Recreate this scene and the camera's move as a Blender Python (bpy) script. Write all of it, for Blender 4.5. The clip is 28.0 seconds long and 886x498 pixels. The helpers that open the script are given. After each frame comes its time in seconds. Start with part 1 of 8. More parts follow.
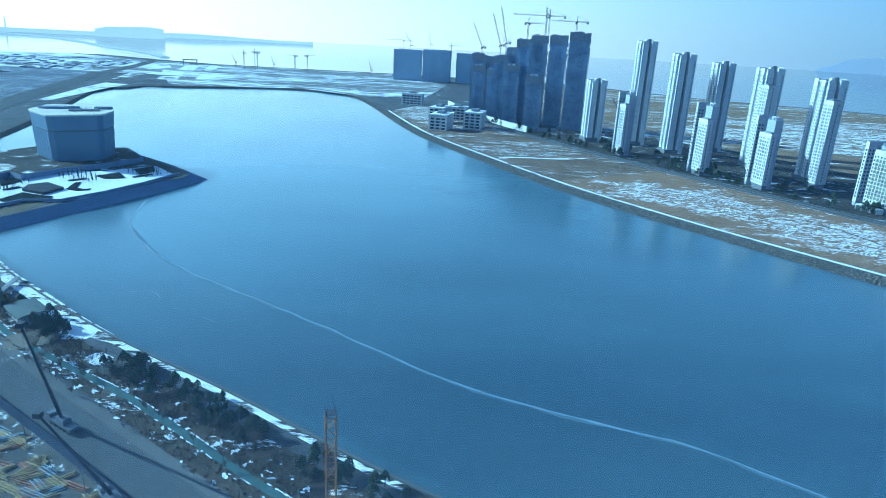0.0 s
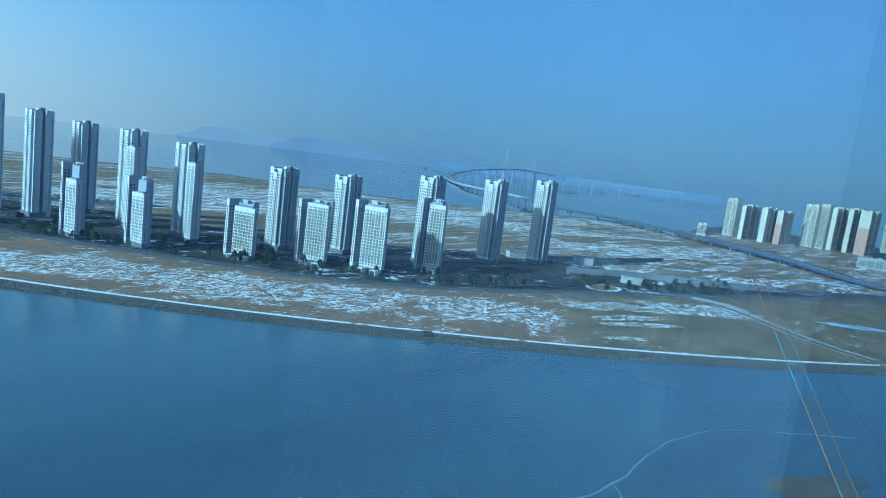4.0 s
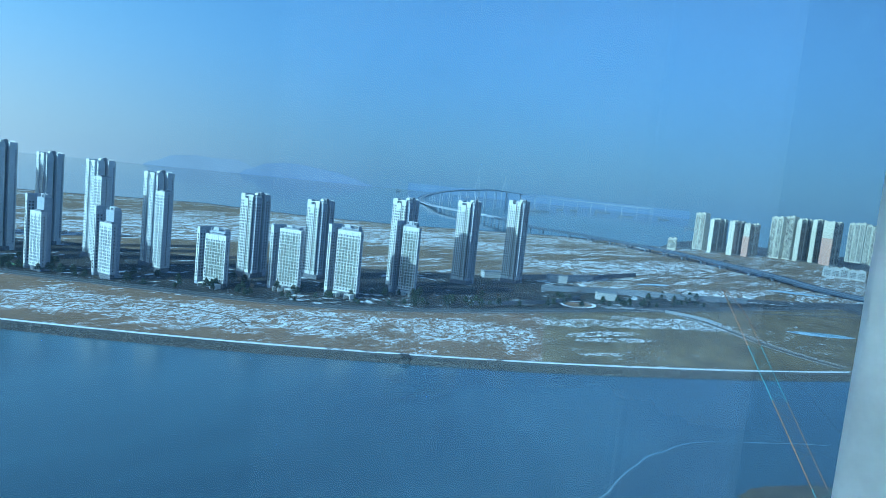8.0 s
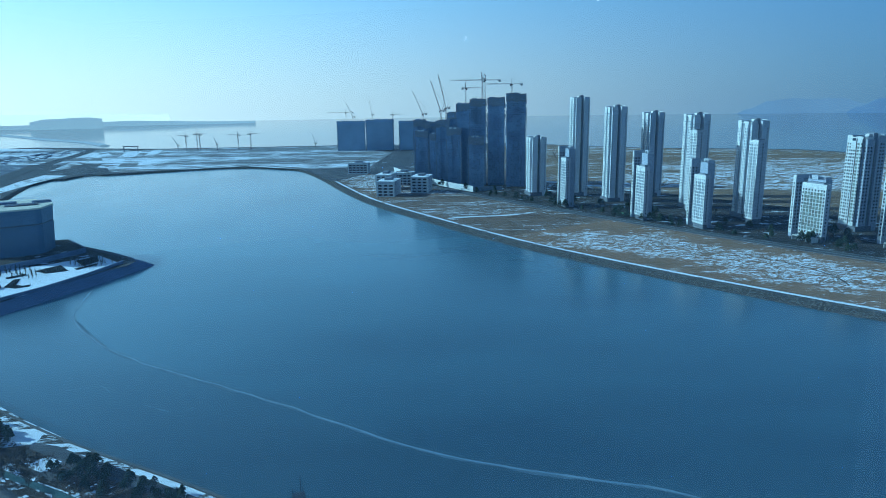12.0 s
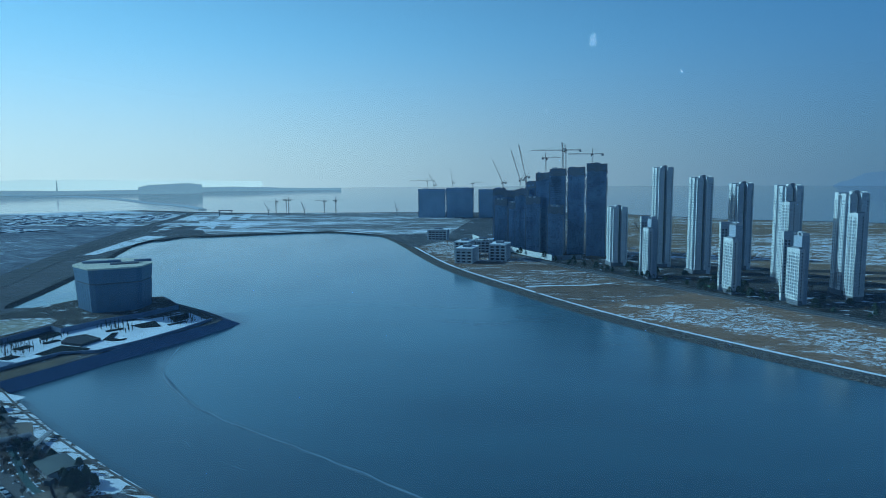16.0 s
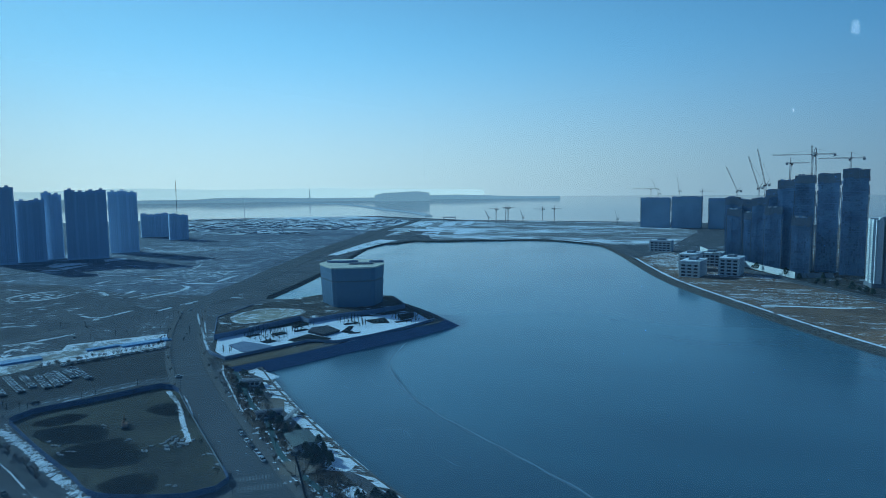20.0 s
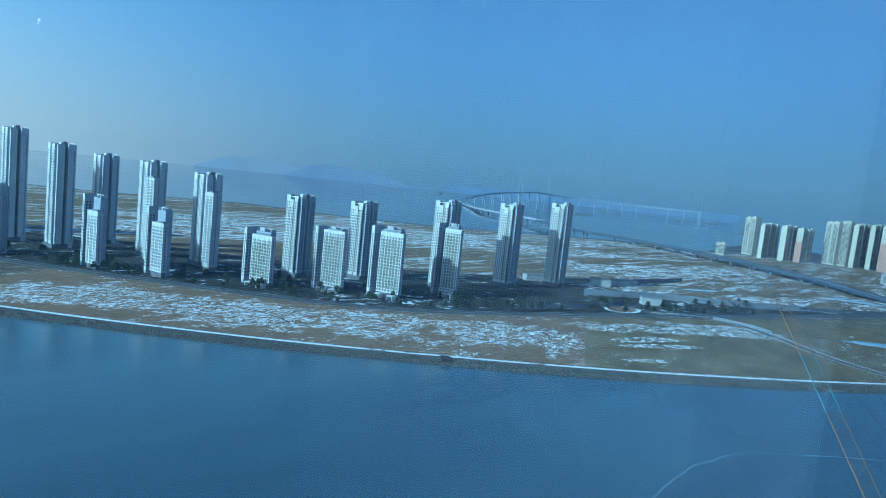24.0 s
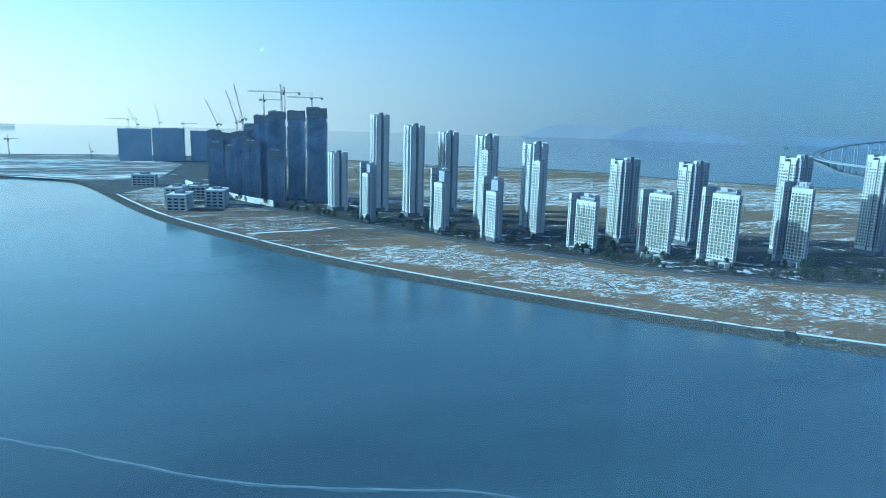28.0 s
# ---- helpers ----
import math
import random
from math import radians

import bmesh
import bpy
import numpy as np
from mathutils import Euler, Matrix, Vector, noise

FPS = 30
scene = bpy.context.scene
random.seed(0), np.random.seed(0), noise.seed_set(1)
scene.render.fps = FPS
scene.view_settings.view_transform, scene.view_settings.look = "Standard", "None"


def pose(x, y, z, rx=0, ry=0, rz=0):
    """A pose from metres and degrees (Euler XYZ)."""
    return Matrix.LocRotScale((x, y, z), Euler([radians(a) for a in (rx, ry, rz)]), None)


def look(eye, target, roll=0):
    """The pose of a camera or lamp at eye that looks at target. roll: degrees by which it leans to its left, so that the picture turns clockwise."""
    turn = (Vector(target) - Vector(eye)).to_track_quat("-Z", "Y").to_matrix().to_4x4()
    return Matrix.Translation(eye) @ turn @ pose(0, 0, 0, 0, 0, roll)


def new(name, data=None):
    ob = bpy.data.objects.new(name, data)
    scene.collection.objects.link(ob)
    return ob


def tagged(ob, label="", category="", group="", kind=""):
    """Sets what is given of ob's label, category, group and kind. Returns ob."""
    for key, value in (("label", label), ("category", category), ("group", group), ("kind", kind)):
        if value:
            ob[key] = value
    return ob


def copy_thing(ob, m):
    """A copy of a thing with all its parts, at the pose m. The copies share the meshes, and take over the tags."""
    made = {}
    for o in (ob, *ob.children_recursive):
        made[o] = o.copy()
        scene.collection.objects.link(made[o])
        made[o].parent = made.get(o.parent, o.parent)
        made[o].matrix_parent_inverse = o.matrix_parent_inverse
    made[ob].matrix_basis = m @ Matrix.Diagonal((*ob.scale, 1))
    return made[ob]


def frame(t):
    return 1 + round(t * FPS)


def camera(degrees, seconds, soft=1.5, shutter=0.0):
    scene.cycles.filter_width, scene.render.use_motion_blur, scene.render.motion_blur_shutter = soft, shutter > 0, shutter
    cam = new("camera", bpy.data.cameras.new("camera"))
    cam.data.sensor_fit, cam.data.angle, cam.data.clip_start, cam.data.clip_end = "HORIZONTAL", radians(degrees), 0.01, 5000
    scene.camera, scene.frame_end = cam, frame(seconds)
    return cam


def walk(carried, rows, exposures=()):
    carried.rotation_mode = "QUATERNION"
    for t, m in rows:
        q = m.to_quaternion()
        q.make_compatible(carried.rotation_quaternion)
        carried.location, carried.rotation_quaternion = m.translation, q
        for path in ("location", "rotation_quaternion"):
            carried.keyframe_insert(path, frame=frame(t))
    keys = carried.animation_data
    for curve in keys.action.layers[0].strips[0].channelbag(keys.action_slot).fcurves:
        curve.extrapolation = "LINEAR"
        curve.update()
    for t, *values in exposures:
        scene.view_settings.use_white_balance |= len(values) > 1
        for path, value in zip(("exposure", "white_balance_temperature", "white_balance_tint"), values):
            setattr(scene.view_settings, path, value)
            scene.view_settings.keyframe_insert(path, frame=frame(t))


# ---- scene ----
cam = camera(68.63, 28.0, soft=0.5)
EYE = (0.0, 0.0, 115.0)
# seconds, pitch from straight down, roll, yaw
PATH = [
    (0.0, 72.04, -2.99, 2.64),
    (0.5, 74.68, -2.67, -6.79),
    (1.0, 75.30, -2.39, -14.44),
    (1.5, 77.69, 0.51, -12.10),
    (2.0, 80.63, -1.75, -17.93),
    (2.5, 81.35, -2.46, -27.62),
    (3.0, 84.00, -2.96, -36.65),
    (3.5, 82.00, -4.18, -40.85),
    (4.0, 82.07, -7.15, -48.58),
    (4.5, 82.34, -5.88, -52.30),
    (6.5, 84.05, -6.17, -55.06),
    (7.0, 84.33, -6.00, -55.69),
    (7.5, 84.29, -5.98, -56.53),
    (8.0, 84.25, -5.75, -51.04),
    (8.5, 79.76, -2.71, -28.70),
    (9.0, 79.52, -1.53, -9.65),
    (9.5, 78.83, -1.16, -3.98),
    (10.0, 79.91, -0.99, -3.24),
    (10.5, 79.09, -0.36, -2.50),
    (11.0, 78.55, 0.49, -2.41),
    (11.5, 78.49, 0.76, -2.23),
    (13.5, 73.32, 1.13, -7.95),
    (14.0, 73.20, 0.50, -11.13),
    (14.5, 77.24, 1.22, -10.39),
    (15.0, 81.44, 0.42, -3.93),
    (15.5, 82.52, -0.04, 1.90),
    (16.0, 83.68, 0.41, 4.52),
    (16.5, 84.71, 0.59, 6.24),
    (17.0, 83.70, 0.65, 9.41),
    (17.5, 83.15, 1.49, 11.23),
    (18.0, 82.25, 0.39, 12.08),
    (18.5, 83.66, -0.96, 16.65),
    (19.0, 85.55, -0.28, 22.98),
    (19.5, 84.11, 0.19, 24.14),
    (20.0, 84.56, 0.53, 23.60),
    (20.5, 84.33, -1.55, 18.42),
    (21.0, 85.95, -3.39, 9.64),
    (21.5, 85.27, -4.72, 0.82),
    (22.0, 85.54, -4.72, -14.76),
    (22.5, 84.64, -3.88, -28.20),
    (24.5, 84.42, -5.60, -49.63),
    (25.0, 84.89, -4.47, -51.01),
    (25.5, 86.11, -4.48, -51.53),
    (26.0, 85.76, -2.31, -51.64),
    (26.5, 84.16, -2.64, -56.53),
    (27.0, 83.11, -2.85, -53.42),
    (27.5, 80.12, -1.95, -36.54),
    (28.0, 79.12, -1.63, -19.54),
]
# seconds, stops, kelvin, tint: the phone's own metering and white balance
EXPOSURES = [(0.0, 1.24, 6600, 10), (1.0, 0.95, 6400, 10), (2.0, 0.58, 6500, 10), (3.0, 0.84, 6950, 10), (4.5, 0.82, 6850, 10), (8.0, 0.95, 6800, 10), (9.0, 0.68, 6900, 10), (10.0, 0.32, 6600, 10), (11.5, 0.36, 6600, 10), (13.5, 1.0, 6200, 10),
             (14.5, 0.66, 6300, 10), (15.0, 0.2, 6400, 10), (16.0, -0.04, 6450, 10), (17.0, -0.15, 6450, 10), (18.0, -0.1, 6450, 10), (20.5, -0.07, 6400, 10), (22.0, 0.14, 6650, 10), (24.5, 0.79, 6800, 10), (26.5, 0.96, 6800, 10), (28.0, 0.95, 7300, 10)]
# slight sway of the hand, in metres towards the window
SWAY = {6.5: 0.008, 7.0: 0.012, 7.5: -0.010, 8.0: -0.055, 8.5: -0.040, 9.0: -0.020, 24.5: -0.010, 25.0: -0.015, 25.5: -0.025,
        26.0: -0.055, 26.5: -0.060, 27.0: -0.071, 27.5: -0.060, 28.0: -0.040}
walk(cam, [(t, pose(EYE[0], EYE[1] + SWAY.get(t, 0.0), EYE[2], rx, ry, rz)) for t, rx, ry, rz in PATH], EXPOSURES)

# ---- daylight: a low winter sun over the left shoulder and a clear, hazy sky ----
SUN_YAW, SUN_UP = 78.0, 25.5
world = bpy.data.worlds.new("sky")
scene.world = world
world.use_nodes = True
wn = world.node_tree.nodes
sky = wn.new("ShaderNodeTexSky")
sky.sky_type = "NISHITA"
sky.sun_disc = False
sky.sun_elevation = radians(SUN_UP)
sky.sun_rotation = radians(-SUN_YAW)
sky.altitude = 100
sky.air_density = 1.0
sky.dust_density = 1.2
sky.ozone_density = 2.6
wl = world.node_tree.links
wn["Background"].inputs["Strength"].default_value = 0.105
wl.new(sky.outputs[0], wn["Background"].inputs["Color"])
# low haze over the water, paler and warmer under the sun
way = wn.new("ShaderNodeTexCoord").outputs["Generated"]
apart = wn.new("ShaderNodeSeparateXYZ")
wl.new(way, apart.inputs[0])
low = wn.new("ShaderNodeMapRange")
low.interpolation_type = "SMOOTHERSTEP"
low.inputs["From Min"].default_value, low.inputs["From Max"].default_value = 0.60, -0.05
wl.new(apart.outputs["Z"], low.inputs[0])
thick = wn.new("ShaderNodeMath")
thick.operation = "MULTIPLY"
thick.inputs[1].default_value = 0.86
wl.new(low.outputs[0], thick.inputs[0])
facing = wn.new("ShaderNodeVectorMath")
facing.operation = "DOT_PRODUCT"
facing.inputs[1].default_value = (-math.sin(radians(SUN_YAW)), math.cos(radians(SUN_YAW)), 0.0)
wl.new(way, facing.inputs[0])
warm = wn.new("ShaderNodeMapRange")
warm.inputs["From Min"].default_value, warm.inputs["From Max"].default_value = -0.6, 0.9
wl.new(facing.outputs["Value"], warm.inputs[0])
curve = wn.new("ShaderNodeMath")
curve.operation = "POWER"
curve.inputs[1].default_value = 1.5
wl.new(warm.outputs[0], curve.inputs[0])
def by_sun(away, under):
    """Haze colour away from the sun and under it."""
    mix = wn.new("ShaderNodeMix")
    mix.data_type = "RGBA"
    wl.new(curve.outputs[0], mix.inputs[0])
    mix.inputs[6].default_value, mix.inputs[7].default_value = (*away, 1), (*under, 1)
    return mix.outputs[2]


height = wn.new("ShaderNodeMapRange")
height.interpolation_type = "SMOOTHSTEP"
height.inputs["From Min"].default_value, height.inputs["From Max"].default_value = 0.0, 0.24
wl.new(apart.outputs["Z"], height.inputs[0])
tone = wn.new("ShaderNodeMix")
tone.data_type = "RGBA"
wl.new(height.outputs[0], tone.inputs[0])
wl.new(by_sun((0.185, 0.285, 0.375), (2.9, 1.87, 1.42)), tone.inputs[6])
wl.new(by_sun((0.145, 0.325, 0.525), (1.4, 1.82, 1.88)), tone.inputs[7])
haze = wn.new("ShaderNodeBackground")
wl.new(tone.outputs[2], haze.inputs["Color"])
both = wn.new("ShaderNodeMixShader")
wl.new(thick.outputs[0], both.inputs[0])
wl.new(wn["Background"].outputs[0], both.inputs[1])
wl.new(haze.outputs[0], both.inputs[2])
wl.new(both.outputs[0], wn["World Output"].inputs["Surface"])

sun_data = bpy.data.lights.new("sun", "SUN")
sun_data.energy = 5.0
sun_data.angle = radians(0.5)
sun_data.color = (1.0, 0.93, 0.82)
sun = new("sun", sun_data)
sun.matrix_world = look((-400 * math.sin(radians(SUN_YAW)), 400 * math.cos(radians(SUN_YAW)), 400 * math.tan(radians(SUN_UP))), (0, 0, 0))

# ---- materials ----
def node_material(name):
    m = bpy.data.materials.new(name)
    m.use_nodes = True
    t = m.node_tree
    return m, t.nodes, t.links, t.nodes["Principled BSDF"]


def ramp(nodes, links, source, stops):
    r = nodes.new("ShaderNodeValToRGB")
    els = r.color_ramp.elements
    while len(els) < len(stops):
        els.new(0.5)
    for e, (p, c) in zip(els, stops):
        e.position, e.color = p, (*c, 1)
    links.new(source, r.inputs[0])
    return r


def noise_at(nodes, links, scale, detail=5.0, stretch=(1, 1, 1), turn=0.0, world_space=True, rough=0.55):
    if world_space:
        src = nodes.new("ShaderNodeNewGeometry").outputs["Position"]
    else:
        src = nodes.new("ShaderNodeTexCoord").outputs["Object"]
    mp = nodes.new("ShaderNodeMapping")
    mp.inputs["Scale"].default_value = stretch
    mp.inputs["Rotation"].default_value = (0, 0, radians(turn))
    links.new(src, mp.inputs["Vector"])
    n = nodes.new("ShaderNodeTexNoise")
    n.inputs["Scale"].default_value = scale
    n.inputs["Detail"].default_value = detail
    n.inputs["Roughness"].default_value = rough
    links.new(mp.outputs[0], n.inputs["Vector"])
    return n


def mixed(nodes, links, fac, a, b):
    """Colour a to b by fac; a and b are sockets or colours."""
    m = nodes.new("ShaderNodeMix")
    m.data_type = "RGBA"
    links.new(fac, m.inputs[0])
    for sock, v in ((m.inputs[6], a), (m.inputs[7], b)):
        if isinstance(v, tuple):
            sock.default_value = (*v, 1)
        else:
            links.new(v, sock)
    return m.outputs[2]


def shade(c, k):
    return tuple(min(1.0, v * k) for v in c)


def plain(name, color, rough=0.7, metal=0.0, vary=0.25, scale=0.4, fine=6.0, bump=0.15, own=0.0):
    """A worn surface: blotches at one scale, grain at another; own: how much each piece differs."""
    m, n, l, b = node_material(name)
    big = noise_at(n, l, scale, 4.0)
    small = noise_at(n, l, fine, 6.0)
    c1 = ramp(n, l, big.outputs[0], [(0.3, shade(color, 1 - vary)), (0.7, shade(color, 1 + vary * 0.6))])
    c2 = ramp(n, l, small.outputs[0], [(0.35, (0.72, 0.72, 0.72)), (0.65, (1, 1, 1))])
    mul = n.new("ShaderNodeMix")
    mul.data_type, mul.blend_type = "RGBA", "MULTIPLY"
    mul.inputs[0].default_value = 0.6
    l.new(c1.outputs[0], mul.inputs[6])
    l.new(c2.outputs[0], mul.inputs[7])
    out = mul.outputs[2]
    if own > 0:
        info = n.new("ShaderNodeObjectInfo")
        hs = n.new("ShaderNodeHueSaturation")
        mr = n.new("ShaderNodeMapRange")
        mr.inputs["To Min"].default_value, mr.inputs["To Max"].default_value = 1 - own, 1 + own
        l.new(info.outputs["Random"], mr.inputs[0])
        l.new(mr.outputs[0], hs.inputs["Value"])
        l.new(out, hs.inputs["Color"])
        out = hs.outputs[0]
    l.new(out, b.inputs["Base Color"])
    b.inputs["Roughness"].default_value = rough
    b.inputs["Specular IOR Level"].default_value = 0.0 if rough > 0.94 else 0.1 if rough > 0.75 else 0.4
    b.inputs["Metallic"].default_value = metal
    if bump:
        bp = n.new("ShaderNodeBump")
        bp.inputs["Strength"].default_value = bump
        bp.inputs["Distance"].default_value = 0.3
        l.new(small.outputs[0], bp.inputs["Height"])
        l.new(bp.outputs[0], b.inputs["Normal"])
    return m


def zones(nodes, links, spots):
    """How far a place lies inside soft-edged ovals: x, y, half length, half width, turn."""
    where = nodes.new("ShaderNodeNewGeometry").outputs["Position"]
    total = None
    for x, y, rx, ry, turn in spots:
        mp = nodes.new("ShaderNodeMapping")
        mp.vector_type = "TEXTURE"
        mp.inputs["Location"].default_value = (x, y, 3.0)
        mp.inputs["Rotation"].default_value = (0, 0, radians(turn))
        mp.inputs["Scale"].default_value = (rx, ry, 1000.0)
        links.new(where, mp.inputs["Vector"])
        ln = nodes.new("ShaderNodeVectorMath")
        ln.operation = "LENGTH"
        links.new(mp.outputs[0], ln.inputs[0])
        mr = nodes.new("ShaderNodeMapRange")
        mr.interpolation_type = "SMOOTHSTEP"
        mr.inputs["From Min"].default_value, mr.inputs["From Max"].default_value = 1.3, 0.45
        links.new(ln.outputs["Value"], mr.inputs[0])
        if total is None:
            total = mr.outputs[0]
        else:
            mx = nodes.new("ShaderNodeMath")
            mx.operation = "MAXIMUM"
            links.new(total, mx.inputs[0])
            links.new(mr.outputs[0], mx.inputs[1])
            total = mx.outputs[0]
    return total


def snowy(name, earth, cover, scale, stretch=(1, 1, 1), turn=0.0, earth2=None, sharp=0.03, snow=(0.84, 0.86, 0.88), veins=0.0, patchy=0.45, spots=(), gain=0.2, flecks=0.0):
    """Bare winter ground with drifts of old snow; cover 0..1 says how much snow lies."""
    m, n, l, b = node_material(name)
    drift = noise_at(n, l, scale, 12.0, stretch, turn, rough=0.74)
    region = noise_at(n, l, scale * 0.16, 3.0, stretch, turn)
    tone = noise_at(n, l, 0.03, 9.0, rough=0.68)
    grain = noise_at(n, l, 0.28, 8.0, (0.6, 1.5, 1), turn, rough=0.75)
    e2 = earth2 or shade(earth, 0.55)
    soil = ramp(n, l, tone.outputs[0], [(0.33, e2), (0.66, earth)])
    speck = ramp(n, l, grain.outputs[0], [(0.32, (0.42, 0.42, 0.42)), (0.66, (1.25, 1.25, 1.25))])
    mul = n.new("ShaderNodeMix")
    mul.data_type, mul.blend_type = "RGBA", "MULTIPLY"
    mul.inputs[0].default_value = 0.8
    l.new(soil.outputs[0], mul.inputs[6])
    l.new(speck.outputs[0], mul.inputs[7])
    add = n.new("ShaderNodeMath")
    add.operation = "MULTIPLY_ADD"
    l.new(region.outputs[0], add.inputs[0])
    add.inputs[1].default_value = patchy
    l.new(drift.outputs[0], add.inputs[2])
    level = add.outputs[0]
    if spots:
        more = n.new("ShaderNodeMath")
        more.operation = "MULTIPLY_ADD"
        l.new(zones(n, l, spots), more.inputs[0])
        more.inputs[1].default_value = gain
        l.new(level, more.inputs[2])
        level = more.outputs[0]
    edge = 0.5 + 0.5 * patchy + (0.5 - cover) * 0.35
    mr = n.new("ShaderNodeMapRange")
    mr.inputs["From Min"].default_value, mr.inputs["From Max"].default_value = edge - sharp, edge + sharp
    l.new(level, mr.inputs[0])
    lies = mr.outputs[0]
    if flecks:
        fine = noise_at(n, l, scale * 5.0, 5.0, stretch, turn + 12, rough=0.65)
        pick = n.new("ShaderNodeMath")
        pick.operation = "MULTIPLY_ADD"
        l.new(region.outputs[0], pick.inputs[0])
        pick.inputs[1].default_value = 0.5
        l.new(fine.outputs[0], pick.inputs[2])
        fm = n.new("ShaderNodeMapRange")
        fm.inputs["From Min"].default_value, fm.inputs["From Max"].default_value = 0.93 - flecks, 0.97 - flecks
        l.new(pick.outputs[0], fm.inputs[0])
        most = n.new("ShaderNodeMath")
        most.operation = "MAXIMUM"
        l.new(lies, most.inputs[0])
        l.new(fm.outputs[0], most.inputs[1])
        lies = most.outputs[0]
    if veins:
        # tufts and furrows thread the snow in fine bare veins
        for size, half in ((veins, 0.035), (veins * 2.7, 0.045)):
            net = noise_at(n, l, size, 6.0, (0.75, 1.3, 1), turn + 25, rough=0.6)
            net.inputs["Distortion"].default_value = 0.7
            off = n.new("ShaderNodeMath")
            off.operation = "SUBTRACT"
            l.new(net.outputs[0], off.inputs[0])
            off.inputs[1].default_value = 0.5
            away = n.new("ShaderNodeMath")
            away.operation = "ABSOLUTE"
            l.new(off.outputs[0], away.inputs[0])
            cut = n.new("ShaderNodeMapRange")
            cut.inputs["From Min"].default_value, cut.inputs["From Max"].default_value = half * 0.75, half
            l.new(away.outputs[0], cut.inputs[0])
            both = n.new("ShaderNodeMath")
            both.operation = "MULTIPLY"
            l.new(lies, both.inputs[0])
            l.new(cut.outputs[0], both.inputs[1])
            lies = both.outputs[0]
    l.new(mixed(n, l, lies, mul.outputs[2], snow), b.inputs["Base Color"])
    b.inputs["Roughness"].default_value = 0.9
    b.inputs["Specular IOR Level"].default_value = 0.08
    bp = n.new("ShaderNodeBump")
    bp.inputs["Strength"].default_value = 0.1
    bp.inputs["Distance"].default_value = 0.5
    l.new(grain.outputs[0], bp.inputs["Height"])
    l.new(bp.outputs[0], b.inputs["Normal"])
    return m


def water(name, deep, rough, wave, strength, sky_lit=None, ior=1.6, level=False):
    m, n, l, b = node_material(name)
    big = noise_at(n, l, 0.006, 6.0, (0.6, 1.5, 1), 40)
    # base colour painted paler for reflected sky at the head, darker at the mouth
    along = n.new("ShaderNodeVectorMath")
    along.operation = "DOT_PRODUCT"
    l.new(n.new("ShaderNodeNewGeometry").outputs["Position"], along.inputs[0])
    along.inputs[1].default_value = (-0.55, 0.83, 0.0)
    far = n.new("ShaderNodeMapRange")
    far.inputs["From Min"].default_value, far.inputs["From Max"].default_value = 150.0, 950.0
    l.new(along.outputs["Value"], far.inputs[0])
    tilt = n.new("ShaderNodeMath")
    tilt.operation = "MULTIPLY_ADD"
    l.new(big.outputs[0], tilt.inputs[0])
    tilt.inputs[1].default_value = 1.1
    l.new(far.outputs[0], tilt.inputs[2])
    c = ramp(n, l, tilt.outputs[0], [(0.25, deep), (1.25, sky_lit or shade(deep, 1.6))] if sky_lit is None else [(0.42, deep), (1.2, sky_lit)])
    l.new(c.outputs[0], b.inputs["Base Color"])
    patch = noise_at(n, l, 0.012, 5.0, (1, 0.5, 1), 30)
    rr = n.new("ShaderNodeMapRange")
    rr.inputs["From Min"].default_value, rr.inputs["From Max"].default_value = 0.35, 0.65
    rr.inputs["To Min"].default_value, rr.inputs["To Max"].default_value = (rough, rough) if level else (rough * 0.85, rough * 1.2)
    l.new(patch.outputs[0], rr.inputs[0])
    l.new(rr.outputs[0], b.inputs["Roughness"])
    b.inputs["IOR"].default_value = ior
    if level:
        # still water mirrors almost as a level sheet
        up = n.new("ShaderNodeMix")
        up.data_type = "VECTOR"
        up.inputs[0].default_value = 0.55
        l.new(n.new("ShaderNodeNewGeometry").outputs["Normal"], up.inputs[4])
        up.inputs[5].default_value = (0.0, 0.0, 1.0)
        l.new(up.outputs[1], b.inputs["Normal"])
    if not strength:
        return m
    w = noise_at(n, l, wave, 4.0)
    bp = n.new("ShaderNodeBump")
    bp.inputs["Strength"].default_value = strength
    bp.inputs["Distance"].default_value = 0.4
    l.new(w.outputs[0], bp.inputs["Height"])
    l.new(bp.outputs[0], b.inputs["Normal"])
    return m


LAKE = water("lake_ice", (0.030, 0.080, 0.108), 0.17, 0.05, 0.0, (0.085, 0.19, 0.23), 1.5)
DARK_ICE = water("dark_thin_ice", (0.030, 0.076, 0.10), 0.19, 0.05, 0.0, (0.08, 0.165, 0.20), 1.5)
SEA = water("sea_water", (0.02, 0.045, 0.06), 0.08, 0.02, 0.0, ior=1.45, level=True)
# where the drifts lie on the far fields and on the marsh
DRIFTS = ((185, 505, 95, 36, -50), (252, 428, 88, 46, -55), (325, 368, 56, 48, -48), (405, 292, 60, 42, -40), (515, 265, 30, 15, -45), (508, 224, 40, 9, -23), (628, 205, 72, 26, -42), (560, 240, 58, 17, -40), (500, 205, 42, 8, -30), (441, 192, 20, 4, -36))
MARSH_DRIFTS = ((1000, 480, 160, 55, -30), (540, 930, 250, 130, -25), (950, 790, 260, 100, -35), (900, 250, 150, 24, -10), (1267, 449, 70, 14, -20), (700, 1050, 300, 60, -28), (1160, 640, 180, 30, -30))
FIELD = snowy("field_grass", (0.37, 0.205, 0.13), 0.29, 0.05, (0.7, 1.3, 1), -50, (0.25, 0.145, 0.085), veins=0.08, patchy=0.35, spots=DRIFTS, gain=0.19, flecks=0.075)
